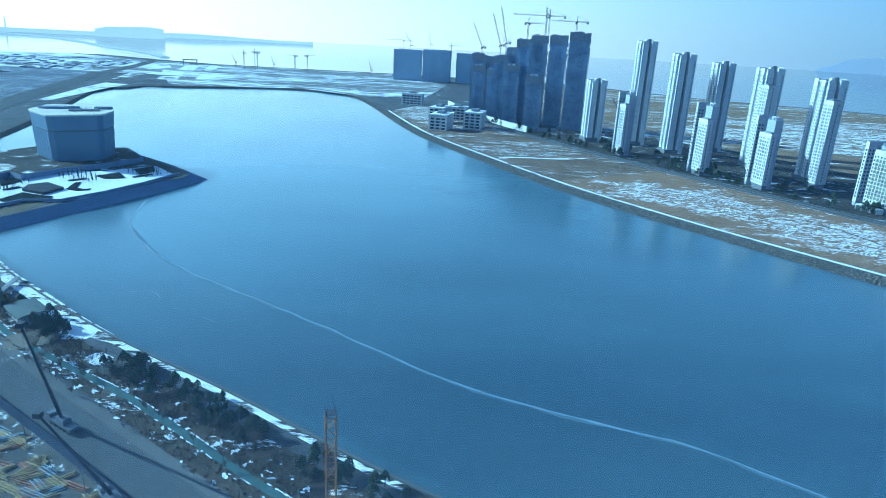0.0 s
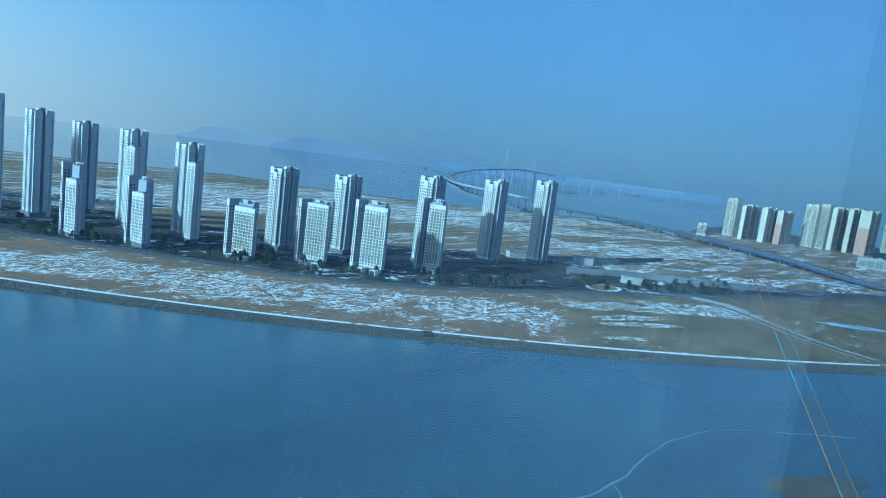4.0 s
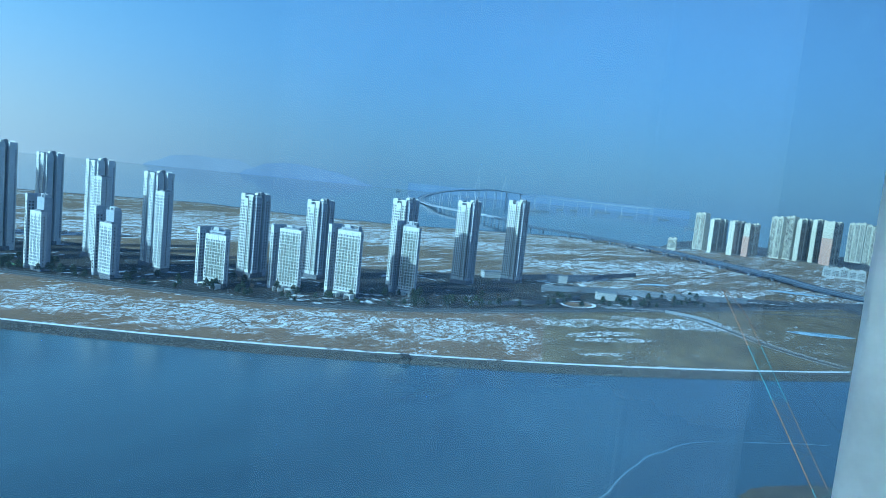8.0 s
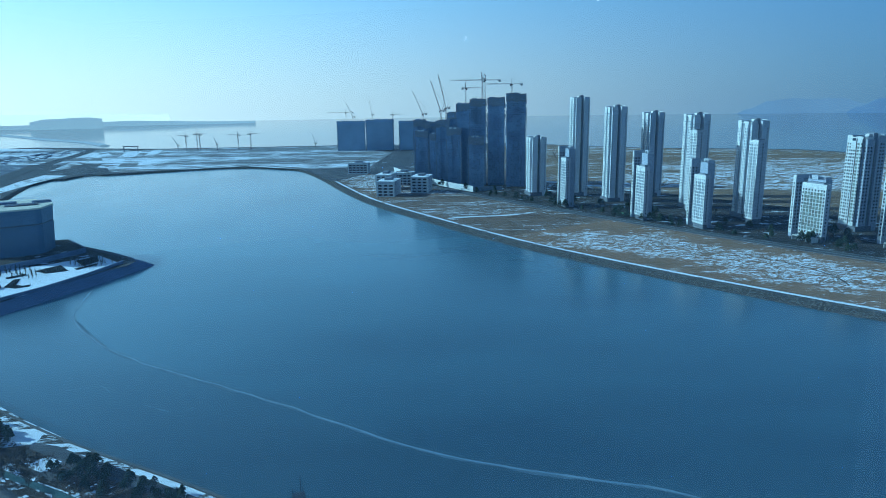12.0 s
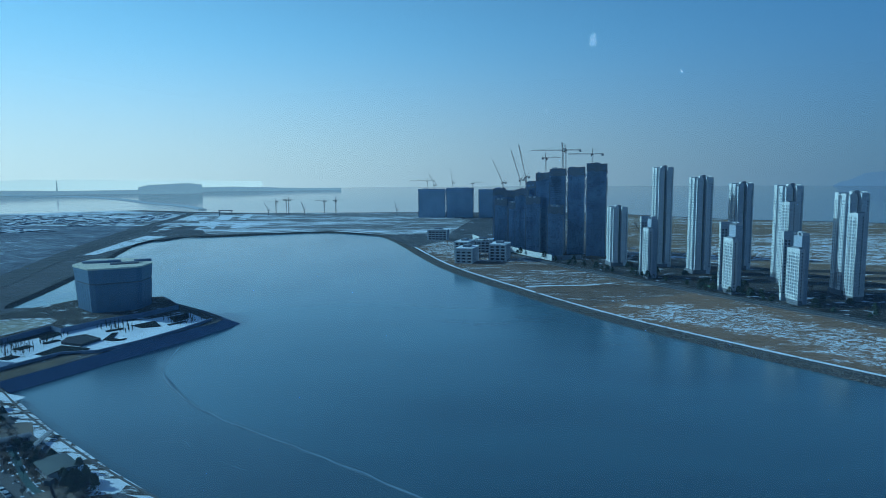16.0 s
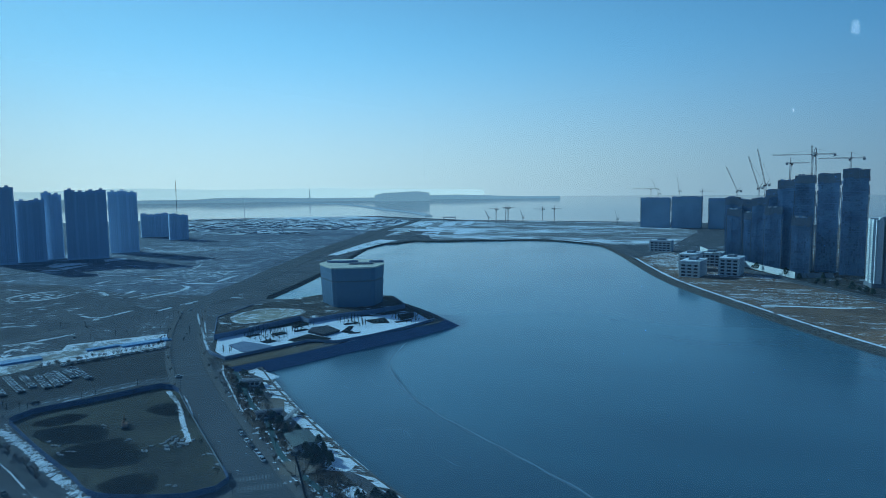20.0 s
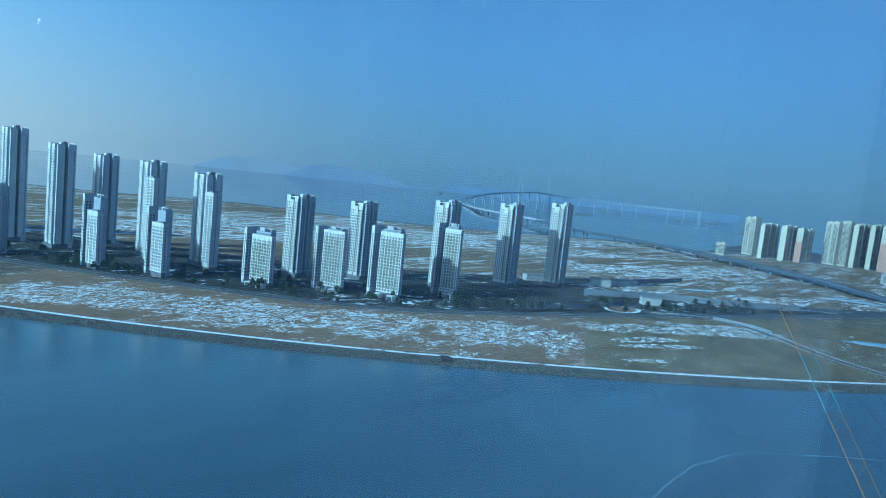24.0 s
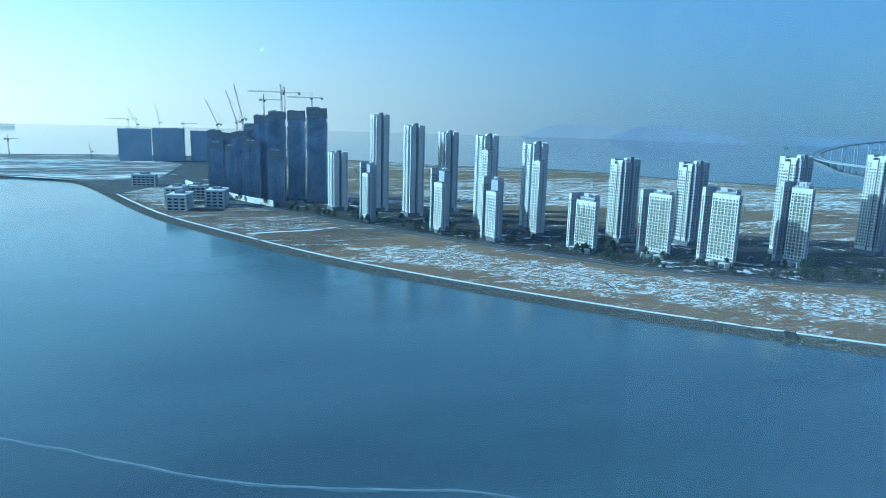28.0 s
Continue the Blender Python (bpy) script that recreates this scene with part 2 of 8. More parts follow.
FIELD_TAN = snowy("tan_field", (0.34, 0.23, 0.13), 0.17, 0.06, (0.6, 1.4, 1), -45, (0.17, 0.115, 0.065), veins=0.08, patchy=0.3, spots=DRIFTS, gain=0.29, flecks=0.045)
FIELD_BARE = snowy("field_bare", (0.27, 0.17, 0.115), 0.28, 0.06, (0.5, 1.6, 1), -60, (0.13, 0.085, 0.06), veins=0.09, flecks=0.07, spots=((-60, 960, 40, 90, 20), (-90, 1060, 45, 60, 20)), gain=0.16)
MARSH = snowy("marsh_grass", (0.34, 0.21, 0.125), 0.46, 0.02, (0.35, 1.8, 1), -28, (0.19, 0.13, 0.085), veins=0.03, patchy=0.5, spots=MARSH_DRIFTS, gain=0.2, flecks=0.09)
# meadow earth tinted blue, with some distant haze painted in
MEADOW = snowy("hazed_meadow", (0.22, 0.255, 0.30), 0.24, 0.05, (0.6, 1.3, 1), 30, (0.085, 0.105, 0.13), veins=0.07, patchy=0.55, flecks=0.10)
PARK = snowy("winter_park", (0.15, 0.15, 0.155), 0.16, 0.06, (0.6, 1.4, 1), 30, (0.06, 0.062, 0.066), veins=0.05, flecks=0.04)
TOWN = snowy("dark_soil", (0.09, 0.076, 0.062), 0.18, 0.08, (1, 1, 1), 0, (0.03, 0.029, 0.028))
SOIL = snowy("site_soil", (0.115, 0.098, 0.062), -0.3, 0.05, (1, 1, 1), 0, (0.036, 0.033, 0.026))
SNOW = snowy("trodden_snow", (0.3, 0.28, 0.26), 0.72, 0.09, (1, 1, 1), 0, (0.16, 0.15, 0.14))
OLD_SNOW = snowy("old_snow", (0.25, 0.24, 0.22), 0.62, 0.6, (1, 1, 1), 0, (0.25, 0.24, 0.23), snow=(0.82, 0.85, 0.89))
PATH_SNOW = snowy("path_snow", (0.24, 0.17, 0.12), 0.78, 0.10, (1, 1, 1), 0, (0.14, 0.10, 0.07), sharp=0.02)
PLAZA_SNOW = snowy("plaza_snow", (0.5, 0.48, 0.46), 0.95, 0.09, (1, 1, 1), 0, (0.3, 0.29, 0.28), snow=(0.84, 0.87, 0.9))
ASPHALT = plain("asphalt", (0.102, 0.106, 0.110), 0.9, vary=0.2, scale=0.03, fine=0.7)
PAVING = plain("paving", (0.15, 0.142, 0.135), 0.9, vary=0.2, scale=0.1, fine=1.0)
TARMAC = plain("dark_tarmac", (0.046, 0.044, 0.042), 0.9, vary=0.25, scale=0.05, fine=0.7)
STONE = plain("riprap_stone", (0.07, 0.065, 0.058), 0.9, vary=0.4, scale=0.2, fine=1.5)
CONCRETE = plain("concrete", (0.42, 0.42, 0.42), 0.85, vary=0.2, scale=0.05, fine=0.8)
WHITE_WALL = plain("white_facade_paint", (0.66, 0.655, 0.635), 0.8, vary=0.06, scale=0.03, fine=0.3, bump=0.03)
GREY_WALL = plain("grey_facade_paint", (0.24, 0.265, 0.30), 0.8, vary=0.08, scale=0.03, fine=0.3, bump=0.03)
# side-wall copies of the facade with their shade painted in
SIDE_WALL = plain("shaded_side_facade", (0.34, 0.38, 0.44), 0.8, vary=0.08, scale=0.03, fine=0.3, bump=0.03)
SHADE_WHITE = plain("shaded_white_facade", (0.58, 0.61, 0.65), 0.8, vary=0.06, scale=0.03, fine=0.3, bump=0.03)
# facade lightened and blued to paint in distant haze
FAR_BLUE = plain("hazed_facade", (0.55, 0.70, 0.88), 0.8, vary=0.08, scale=0.03, fine=0.3, bump=0.03)
ROOM_GREY = plain("grey_room_paint", (0.48, 0.52, 0.55), 0.8, vary=0.05, scale=0.6, fine=12, bump=0.03)
PALE_GREY = plain("pale_grey_facade", (0.46, 0.48, 0.51), 0.8, vary=0.08, scale=0.03, fine=0.3, bump=0.03)
DARK_WALL = plain("dark_facade_paint", (0.16, 0.17, 0.19), 0.8, vary=0.1, scale=0.03, fine=0.3, bump=0.03)
# both nets are lifted towards blue, haze put into the base colour
NET = plain("scaffold_net", (0.24, 0.35, 0.49), 0.9, vary=0.35, scale=0.05, fine=0.5)
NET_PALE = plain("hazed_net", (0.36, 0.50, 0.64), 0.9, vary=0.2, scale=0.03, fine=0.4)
CREAM = plain("cream_facade_paint", (0.56, 0.52, 0.44), 0.8, vary=0.06, scale=0.03, fine=0.3, bump=0.03)
ROSE = plain("rose_facade_paint", (0.55, 0.30, 0.24), 0.8, vary=0.06, scale=0.03, fine=0.3, bump=0.03)
ROOF = plain("roof_felt", (0.22, 0.23, 0.25), 0.9, vary=0.2, scale=0.1, fine=0.8)
STEEL = plain("grey_steel", (0.22, 0.23, 0.25), 0.5, metal=0.6, vary=0.2, scale=0.3, fine=3)
DARK_STEEL = plain("dark_steel", (0.05, 0.055, 0.065), 0.6, metal=0.3, vary=0.2, scale=0.3, fine=3)
RUST = plain("orange_crane_paint", (0.42, 0.16, 0.06), 0.6, metal=0.1, vary=0.35, scale=0.5, fine=4)
TEAL = plain("teal_crane_paint", (0.05, 0.28, 0.30), 0.6, vary=0.2, scale=0.4, fine=3)
PLASTER = plain("white_plaster", (0.85, 0.92, 0.92), 0.7, vary=0.015, scale=0.6, fine=12, bump=0.04)


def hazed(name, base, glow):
    """Far land with its miles of lit haze painted in as emission."""
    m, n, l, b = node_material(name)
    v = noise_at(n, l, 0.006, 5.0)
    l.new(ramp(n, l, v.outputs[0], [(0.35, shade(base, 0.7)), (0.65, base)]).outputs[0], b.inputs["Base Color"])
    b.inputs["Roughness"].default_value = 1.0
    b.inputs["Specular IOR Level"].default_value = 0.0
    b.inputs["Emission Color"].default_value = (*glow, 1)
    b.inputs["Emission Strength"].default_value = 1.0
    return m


# each glow colour is the haze in front of that land
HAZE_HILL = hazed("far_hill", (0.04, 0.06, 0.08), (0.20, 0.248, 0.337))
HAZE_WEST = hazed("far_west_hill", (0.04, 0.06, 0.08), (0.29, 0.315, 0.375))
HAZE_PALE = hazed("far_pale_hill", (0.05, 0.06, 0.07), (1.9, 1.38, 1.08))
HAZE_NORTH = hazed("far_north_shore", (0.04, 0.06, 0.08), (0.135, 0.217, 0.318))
ISLE = hazed("hazed_woods", (0.07, 0.09, 0.11), (0.62, 0.57, 0.54))
DIKE = hazed("hazed_dike_stone", (0.08, 0.09, 0.11), (0.48, 0.48, 0.48))
BARK = plain("bark", (0.10, 0.075, 0.055), 0.95, vary=0.3, scale=0.5, fine=5)
NEEDLES = plain("pine_needles", (0.035, 0.055, 0.03), 0.9, vary=0.4, scale=0.5, fine=3)
TWIGS = plain("bare_twigs", (0.16, 0.11, 0.078), 0.95, vary=0.3, scale=0.4, fine=3)


def glass_dark(name, color=(0.03, 0.045, 0.06), rough=0.12):
    m, n, l, b = node_material(name)
    v = noise_at(n, l, 0.25, 2.0)
    l.new(ramp(n, l, v.outputs[0], [(0.35, shade(color, 0.6)), (0.65, shade(color, 1.7))]).outputs[0], b.inputs["Base Color"])
    b.inputs["Roughness"].default_value = rough
    return m


WINDOW = glass_dark("window_glass", (0.016, 0.024, 0.034))
# glass colour lightened to paint in haze over farther towers
HAZY_GLASS = glass_dark("hazed_window_glass", (0.13, 0.16, 0.19), 0.25)
MUSEUM_GLASS = plain("museum_glass", (0.12, 0.22, 0.32), 0.3, vary=0.12, scale=0.03, fine=0.2, bump=0)
BALCONY_GLASS = glass_dark("balcony_glass", (0.10, 0.115, 0.095), 0.3)
DAMP_SOIL = plain("damp_soil", (0.044, 0.042, 0.032), 1.0, vary=0.3, scale=0.1, fine=1.0)
WET_SOIL = plain("wet_soil", (0.030, 0.028, 0.022), 1.0, vary=0.3, scale=0.1, fine=1.0)


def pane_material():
    """A blue-tinted pane with a veil added for haze and a faint mirror image."""
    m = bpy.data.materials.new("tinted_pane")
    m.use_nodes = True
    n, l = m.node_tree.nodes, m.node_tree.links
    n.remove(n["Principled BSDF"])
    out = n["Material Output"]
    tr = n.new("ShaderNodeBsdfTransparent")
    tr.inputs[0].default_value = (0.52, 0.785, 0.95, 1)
    # added blue translucent layer lifts dark tones as distant haze would
    veil = n.new("ShaderNodeBsdfTranslucent")
    veil.inputs[0].default_value = (0.22, 0.58, 1.0, 1)
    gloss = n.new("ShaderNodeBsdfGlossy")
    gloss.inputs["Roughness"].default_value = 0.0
    mottle = noise_at(n, l, 1.5, 3.0)
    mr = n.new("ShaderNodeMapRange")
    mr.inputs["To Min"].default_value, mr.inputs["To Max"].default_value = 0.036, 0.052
    l.new(mottle.outputs[0], mr.inputs[0])
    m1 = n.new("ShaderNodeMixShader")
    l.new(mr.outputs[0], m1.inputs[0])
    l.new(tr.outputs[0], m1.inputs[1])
    l.new(veil.outputs[0], m1.inputs[2])
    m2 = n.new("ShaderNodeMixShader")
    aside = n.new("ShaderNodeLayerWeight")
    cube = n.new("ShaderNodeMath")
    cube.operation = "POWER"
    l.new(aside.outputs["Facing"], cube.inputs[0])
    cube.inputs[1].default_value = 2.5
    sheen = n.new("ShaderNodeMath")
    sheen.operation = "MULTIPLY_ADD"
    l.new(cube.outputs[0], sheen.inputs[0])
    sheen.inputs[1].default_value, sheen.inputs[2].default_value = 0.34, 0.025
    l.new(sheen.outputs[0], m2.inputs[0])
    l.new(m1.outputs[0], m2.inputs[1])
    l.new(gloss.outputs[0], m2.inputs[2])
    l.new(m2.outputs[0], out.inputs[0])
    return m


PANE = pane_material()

from mathutils.geometry import delaunay_2d_cdt

# ---- builders ----
def toward(yaw, dist):
    return (-math.sin(radians(yaw)) * dist, math.cos(radians(yaw)) * dist)


def mesh_of(bm, name, mat):
    me = bpy.data.meshes.new(name)
    bm.to_mesh(me)
    bm.free()
    me.materials.append(mat)
    return me


def part(name, bm, mat, parent=None, label=""):
    ob = new(name, mesh_of(bm, name, mat))
    if parent is not None:
        ob.parent = parent
    return tagged(ob, label)


def piece(name, me, parent, m):
    ob = new(name, me)
    ob.parent = parent
    ob.matrix_basis = m
    return ob


def thing(name, label, category, group="", kind="", at=None):
    return place(tagged(new(name), label, category, group, kind), at)


def place(ob, at):
    if at is not None:
        ob.matrix_basis = at
    return ob


def box(bm, x0, x1, y0, y1, z0, z1, m=None):
    v = [bm.verts.new(p) for p in ((x0, y0, z0), (x1, y0, z0), (x1, y1, z0), (x0, y1, z0), (x0, y0, z1), (x1, y0, z1), (x1, y1, z1), (x0, y1, z1))]
    if m is not None:
        for q in v:
            q.co = m @ q.co
    for f in ((3, 2, 1, 0), (4, 5, 6, 7), (0, 1, 5, 4), (1, 2, 6, 5), (2, 3, 7, 6), (3, 0, 4, 7)):
        bm.faces.new([v[i] for i in f])


def bar(bm, a, b, r, sides=4):
    """A straight member from a to b, 2 r thick."""
    a, b = Vector(a), Vector(b)
    d = b - a
    if d.length < 1e-6:
        return
    q = d.to_track_quat("Z", "Y")
    ring = []
    for p in (a, b):
        ring.append([bm.verts.new(p + q @ Vector((r * math.cos(k * 2 * math.pi / sides + 0.785), r * math.sin(k * 2 * math.pi / sides + 0.785), 0))) for k in range(sides)])
    for k in range(sides):
        bm.faces.new((ring[0][k], ring[0][(k + 1) % sides], ring[1][(k + 1) % sides], ring[1][k]))
    bm.faces.new(ring[0][::-1])
    bm.faces.new(ring[1])


def cone(bm, x, y, z0, z1, r0, r1, sides=12):
    a = [bm.verts.new((x + r0 * math.cos(k * 2 * math.pi / sides), y + r0 * math.sin(k * 2 * math.pi / sides), z0)) for k in range(sides)]
    b = [bm.verts.new((x + r1 * math.cos(k * 2 * math.pi / sides), y + r1 * math.sin(k * 2 * math.pi / sides), z1)) for k in range(sides)]
    for k in range(sides):
        bm.faces.new((a[k], a[(k + 1) % sides], b[(k + 1) % sides], b[k]))
    bm.faces.new(a[::-1])
    bm.faces.new(b)


def smooth(points, step, closed=False):
    """A Catmull-Rom curve through the plan points, resampled every step metres."""
    p = [np.array(q, float) for q in points]
    n = len(p)
    out = []
    for i in range(n if closed else n - 1):
        if closed:
            a, b, c, d = p[(i - 1) % n], p[i], p[(i + 1) % n], p[(i + 2) % n]
        else:
            a, b, c, d = p[max(i - 1, 0)], p[i], p[i + 1], p[min(i + 2, n - 1)]
        k = max(1, int(np.linalg.norm(c - b) / step))
        for j in range(k):
            t = j / k
            out.append(0.5 * (2 * b + (c - a) * t + (2 * a - 5 * b + 4 * c - d) * t * t + (3 * b - a - 3 * c + d) * t ** 3))
    if not closed:
        out.append(p[-1])
    return out


def offset(line, d):
    """The line shifted d to its left."""
    out = []
    for i, q in enumerate(line):
        a, b = line[max(i - 1, 0)], line[min(i + 1, len(line) - 1)]
        t = (b - a) / (np.linalg.norm(b - a) + 1e-9)
        out.append(q[:2] + d * np.array((-t[1], t[0])))
    return out


def ribbon(bm, rails):
    """Faces between rails, each a list of (x, y, z)."""
    rows = [[bm.verts.new(p) for p in r] for r in rails]
    for a, b in zip(rows, rows[1:]):
        for i in range(len(a) - 1):
            bm.faces.new((a[i], a[i + 1], b[i + 1], b[i]))


def sheet(points, z):
    """A flat sheet over a plan outline, cut into triangles."""
    pts = [Vector((q[0], q[1])) for q in points]
    n = len(pts)
    if sum(pts[i].x * pts[(i + 1) % n].y - pts[(i + 1) % n].x * pts[i].y for i in range(n)) < 0:
        pts.reverse()
    co, _, tris, _, _, _ = delaunay_2d_cdt(pts, [], [list(range(n))], 1, 0.01)
    bm = bmesh.new()
    vs = [bm.verts.new((c.x, c.y, z)) for c in co]
    for t in tris:
        bm.faces.new([vs[k] for k in t])
    bm.normal_update()
    for f in bm.faces:
        if f.normal.z < 0:
            f.normal_flip()
    return bm


def strip(line, half, z, thick=0.0):
    """A band along a line, half metres to each side."""
    bm = bmesh.new()
    a, b = offset(line, half), offset(line, -half)
    rails = [[(*q, z) for q in b], [(*q, z) for q in a]]
    if thick:
        rails = [[(*q, z - thick) for q in b]] + rails + [[(*q, z - thick) for q in a]]
    ribbon(bm, rails)
    return bm

# ---- water and land ----
GROUND = 3.0
bm = bmesh.new()
rings = [0.0, 1500.0, 2500.0, 2800.0, 3200.0, 3600.0, 4000.0, 4400.0, 4900.0]
N = 96
rows = []
for r in rings[1:]:
    # the far rim of the bay lifts a little towards the eye's level, where the true horizon lies
    z = 115.0 * (1 - (2500.0 / max(r, 2500.0)) ** 0.7)
    rows.append([bm.verts.new((r * math.cos(2 * math.pi * k / N), r * math.sin(2 * math.pi * k / N), z)) for k in range(N)])
bm.faces.new(rows[0])
for a, b in zip(rows, rows[1:]):
    for k in range(N):
        bm.faces.new((a[k], b[k], b[(k + 1) % N], a[(k + 1) % N]))
part("sea", bm, SEA)
for f in bpy.data.objects["sea"].data.polygons:
    f.use_smooth = True
tagged(bpy.data.objects["sea"], "wide hazy blue sea behind the shores", "sea", kind="structure")

# the lake's shore, counter-clockwise as one walks with the water on the right hand
NEAR_LINE = [(420, -36), (300, 10), (180, 58), (90, 101), (-2, 148), (-66, 188), (-121, 220), (-172, 255), (-222, 293), (-262, 327)]
NEAR = offset([np.array(q, float) for q in NEAR_LINE], 4.5)
PENINSULA = [(-262, 325), (-252, 394), (-228, 476), (-266, 528), (-340, 560), (-430, 535)]
INLET = [(-430, 535), (-483, 707), (-616, 1064), (-640, 1150)]
END = [(-640, 1150), (-610, 1160), (-605, 1235), (-560, 1232), (-475, 1281), (-355, 1330), (-232, 1260), (-142, 1035)]
FAR = [(-142, 1035), (-68, 815), (15, 646), (93, 509), (199, 370), (300, 262), (410, 162), (554, 55), (760, -70)]
shore = smooth(NEAR, 8)[:-1] + [np.array(q, float) for q in PENINSULA[:-1]] + smooth(INLET, 20)[:-1] + smooth(END, 12)[:-1] + smooth(FAR, 8)
COAST = [(2000, -900), (2900, -1100), (3000, 300), (2500, 760), (2100, 720), (1760, 640), (1660, 850), (1200, 1090), (1040, 1260), (930, 1550), (600, 1710), (300, 2030),
         (-241, 2080), (-800, 2060), (-1045, 2160), (-1551, 2400), (-2287, 2280), (-2960, 1830), (-3300, 900), (-3000, -1100), (400, -1100)]
bank = offset(shore, 7.0)
low_bank = offset(shore, 3.0)
inner = [b if k < len(smooth(NEAR, 8)) - 1 else a for k, (a, b) in enumerate(zip(bank, low_bank))]
land = [tuple(q) for q in inner] + COAST
part("ground", sheet(land, GROUND), PARK)
tagged(bpy.data.objects["ground"], "brown winter ground with snow remains round the lake", "ground", kind="structure")
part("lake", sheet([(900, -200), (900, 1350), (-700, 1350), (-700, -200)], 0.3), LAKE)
tagged(bpy.data.objects["lake"], "calm half-frozen blue lake with thin ice", "lake", kind="structure")
bm = bmesh.new()
ribbon(bm, [[(*q, -1.0) for q in offset(shore, -1.0)], [(*q, 0.5) for q in offset(shore, 1.0)], [(*q, GROUND) for q in inner]])
part("embankment", bm, STONE)
tagged(bpy.data.objects["embankment"], "sloping stone bank along the water's edge", "embankment", kind="structure")
# the coast drops to the sea
bm = bmesh.new()
ribbon(bm, [[(*q, GROUND) for q in COAST], [(q[0], q[1], -2) for q in COAST]])
part("sea_wall", bm, STONE)
tagged(bpy.data.objects["sea_wall"], "low stone sea wall along the coast", "sea wall", kind="structure")

far_line = smooth(FAR, 8)
ROAD_A = smooth([(-75, 1150), (-15, 1005), (45, 893), (105, 785), (152, 705), (257, 545), (345, 425), (430, 360), (560, 300), (760, 215), (1000, 120)], 12)
shore_side, road_side = offset(far_line, 16.5), offset(ROAD_A, -8)
cut_a = min(i for i, q in enumerate(shore_side) if q[1] < 560)
cut_b = min(i for i, q in enumerate(road_side) if q[1] < 640)
cut_c = min(i for i, q in enumerate(shore_side) if q[1] < 212)
cut_d = min(i for i, q in enumerate(road_side) if q[0] > 540)
part("field_south", sheet([tuple(q) for q in shore_side[cut_a:cut_c + 1]] + [tuple(q) for q in road_side[cut_b:cut_d + 1]][::-1], GROUND + 0.06), FIELD)
part("field_east", sheet([tuple(q) for q in shore_side[cut_c:]] + [tuple(q) for q in road_side[cut_d:]][::-1], GROUND + 0.055), FIELD_TAN)
tagged(bpy.data.objects["field_east"], "tan grass field with a few streaks of snow", "field", kind="structure")
tagged(bpy.data.objects["field_south"], "dry brown grass field streaked with melting snow", "field", kind="structure")
part("field_north", sheet([tuple(q) for q in shore_side[:cut_a + 1]] + [tuple(q) for q in road_side[:cut_b + 1]][::-1], GROUND + 0.05), FIELD_BARE)
tagged(bpy.data.objects["field_north"], "rough brown field with few scraps of snow", "field", kind="structure")
part("snow_track", strip(smooth([(32, 660), (60, 668), (95, 672), (130, 690)], 5), 3.0, GROUND + 0.1), SNOW)
tagged(bpy.data.objects["snow_track"], "snowed-over track across the brown field", "track", kind="structure")
part("shore_path", strip(offset(far_line, 13.6), 1.9, GROUND + 0.1), PATH_SNOW)
tagged(bpy.data.objects["shore_path"], "snow-covered footpath along the far bank", "path", kind="structure")
part("far_road", strip(ROAD_A, 7, GROUND + 0.12), ASPHALT)
tagged(bpy.data.objects["far_road"], "grey asphalt road before the apartment towers", "road", kind="structure")
for i, off in enumerate((-7.6, 7.6, -0.1, -12.0)):
    part("far_kerb_%d" % (i + 1), strip([np.array(q) for q in offset(ROAD_A, off)], 0.35 if i < 3 else 1.2, GROUND + 0.2), CONCRETE if i < 3 else FIELD_BARE)
    tagged(bpy.data.objects["far_kerb_%d" % (i + 1)], "pale kerb line of the far road" if i < 2 else "pale line along the far road", "kerb", kind="structure")
for i, pts in enumerate(([(245, 470), (262, 440), (272, 405), (268, 380)], [(300, 405), (330, 380), (350, 350)], [(150, 560), (190, 530), (225, 490)], [(420, 330), (440, 300), (450, 270)], [(560, 240), (590, 190), (600, 150)])):
    part("furrow_%d" % (i + 1), strip(smooth(pts, 5), 0.7, GROUND + 0.13), TOWN)
    tagged(bpy.data.objects["furrow_%d" % (i + 1)], "dark wheel track across the snowy field", "track", kind="structure")
part("tower_yard", sheet([tuple(q) for q in offset(ROAD_A, 7)][4:-7] + [(760, 330), (740, 440), (560, 560), (420, 660), (300, 850), (150, 960)], GROUND + 0.05), TOWN)
tagged(bpy.data.objects["tower_yard"], "dark planted yards round the apartment towers", "yard", kind="structure")
part("marsh", sheet([(150, 960), (300, 850), (420, 660), (560, 560), (740, 440), (760, 330), (1000, 160), (1900, -300), (2000, 500), (1740, 630), (1640, 830), (1180, 1070), (1020, 1240), (910, 1530), (590, 1690), (290, 1990), (50, 1300)], GROUND + 0.04), MARSH)
tagged(bpy.data.objects["marsh"], "open brown marsh with long bands of snow", "marsh", kind="structure")

# ---- apartment towers on the far bank ----
def unit_box(name, w, d, h, mat):
    """A small block about its own origin, shared by many pieces."""
    bm = bmesh.new()
    box(bm, -w / 2, w / 2, -d / 2, d / 2, -h / 2, h / 2)
    return mesh_of(bm, name, mat)


FLOOR_H = 2.9
WIN_SQUARE = unit_box("window_square", 1.25, 0.16, 1.6, WINDOW)
WIN_BAY = unit_box("window_bay", 2.0, 0.16, 1.9, BALCONY_GLASS)
WIN_BALCONY = unit_box("window_balcony", 2.45, 0.16, 2.45, BALCONY_GLASS)
HAZY_SQUARE = unit_box("hazy_window", 1.2, 0.16, 1.5, HAZY_GLASS)
HAZY_BALCONY = unit_box("hazy_balcony", 2.1, 0.16, 2.0, HAZY_GLASS)


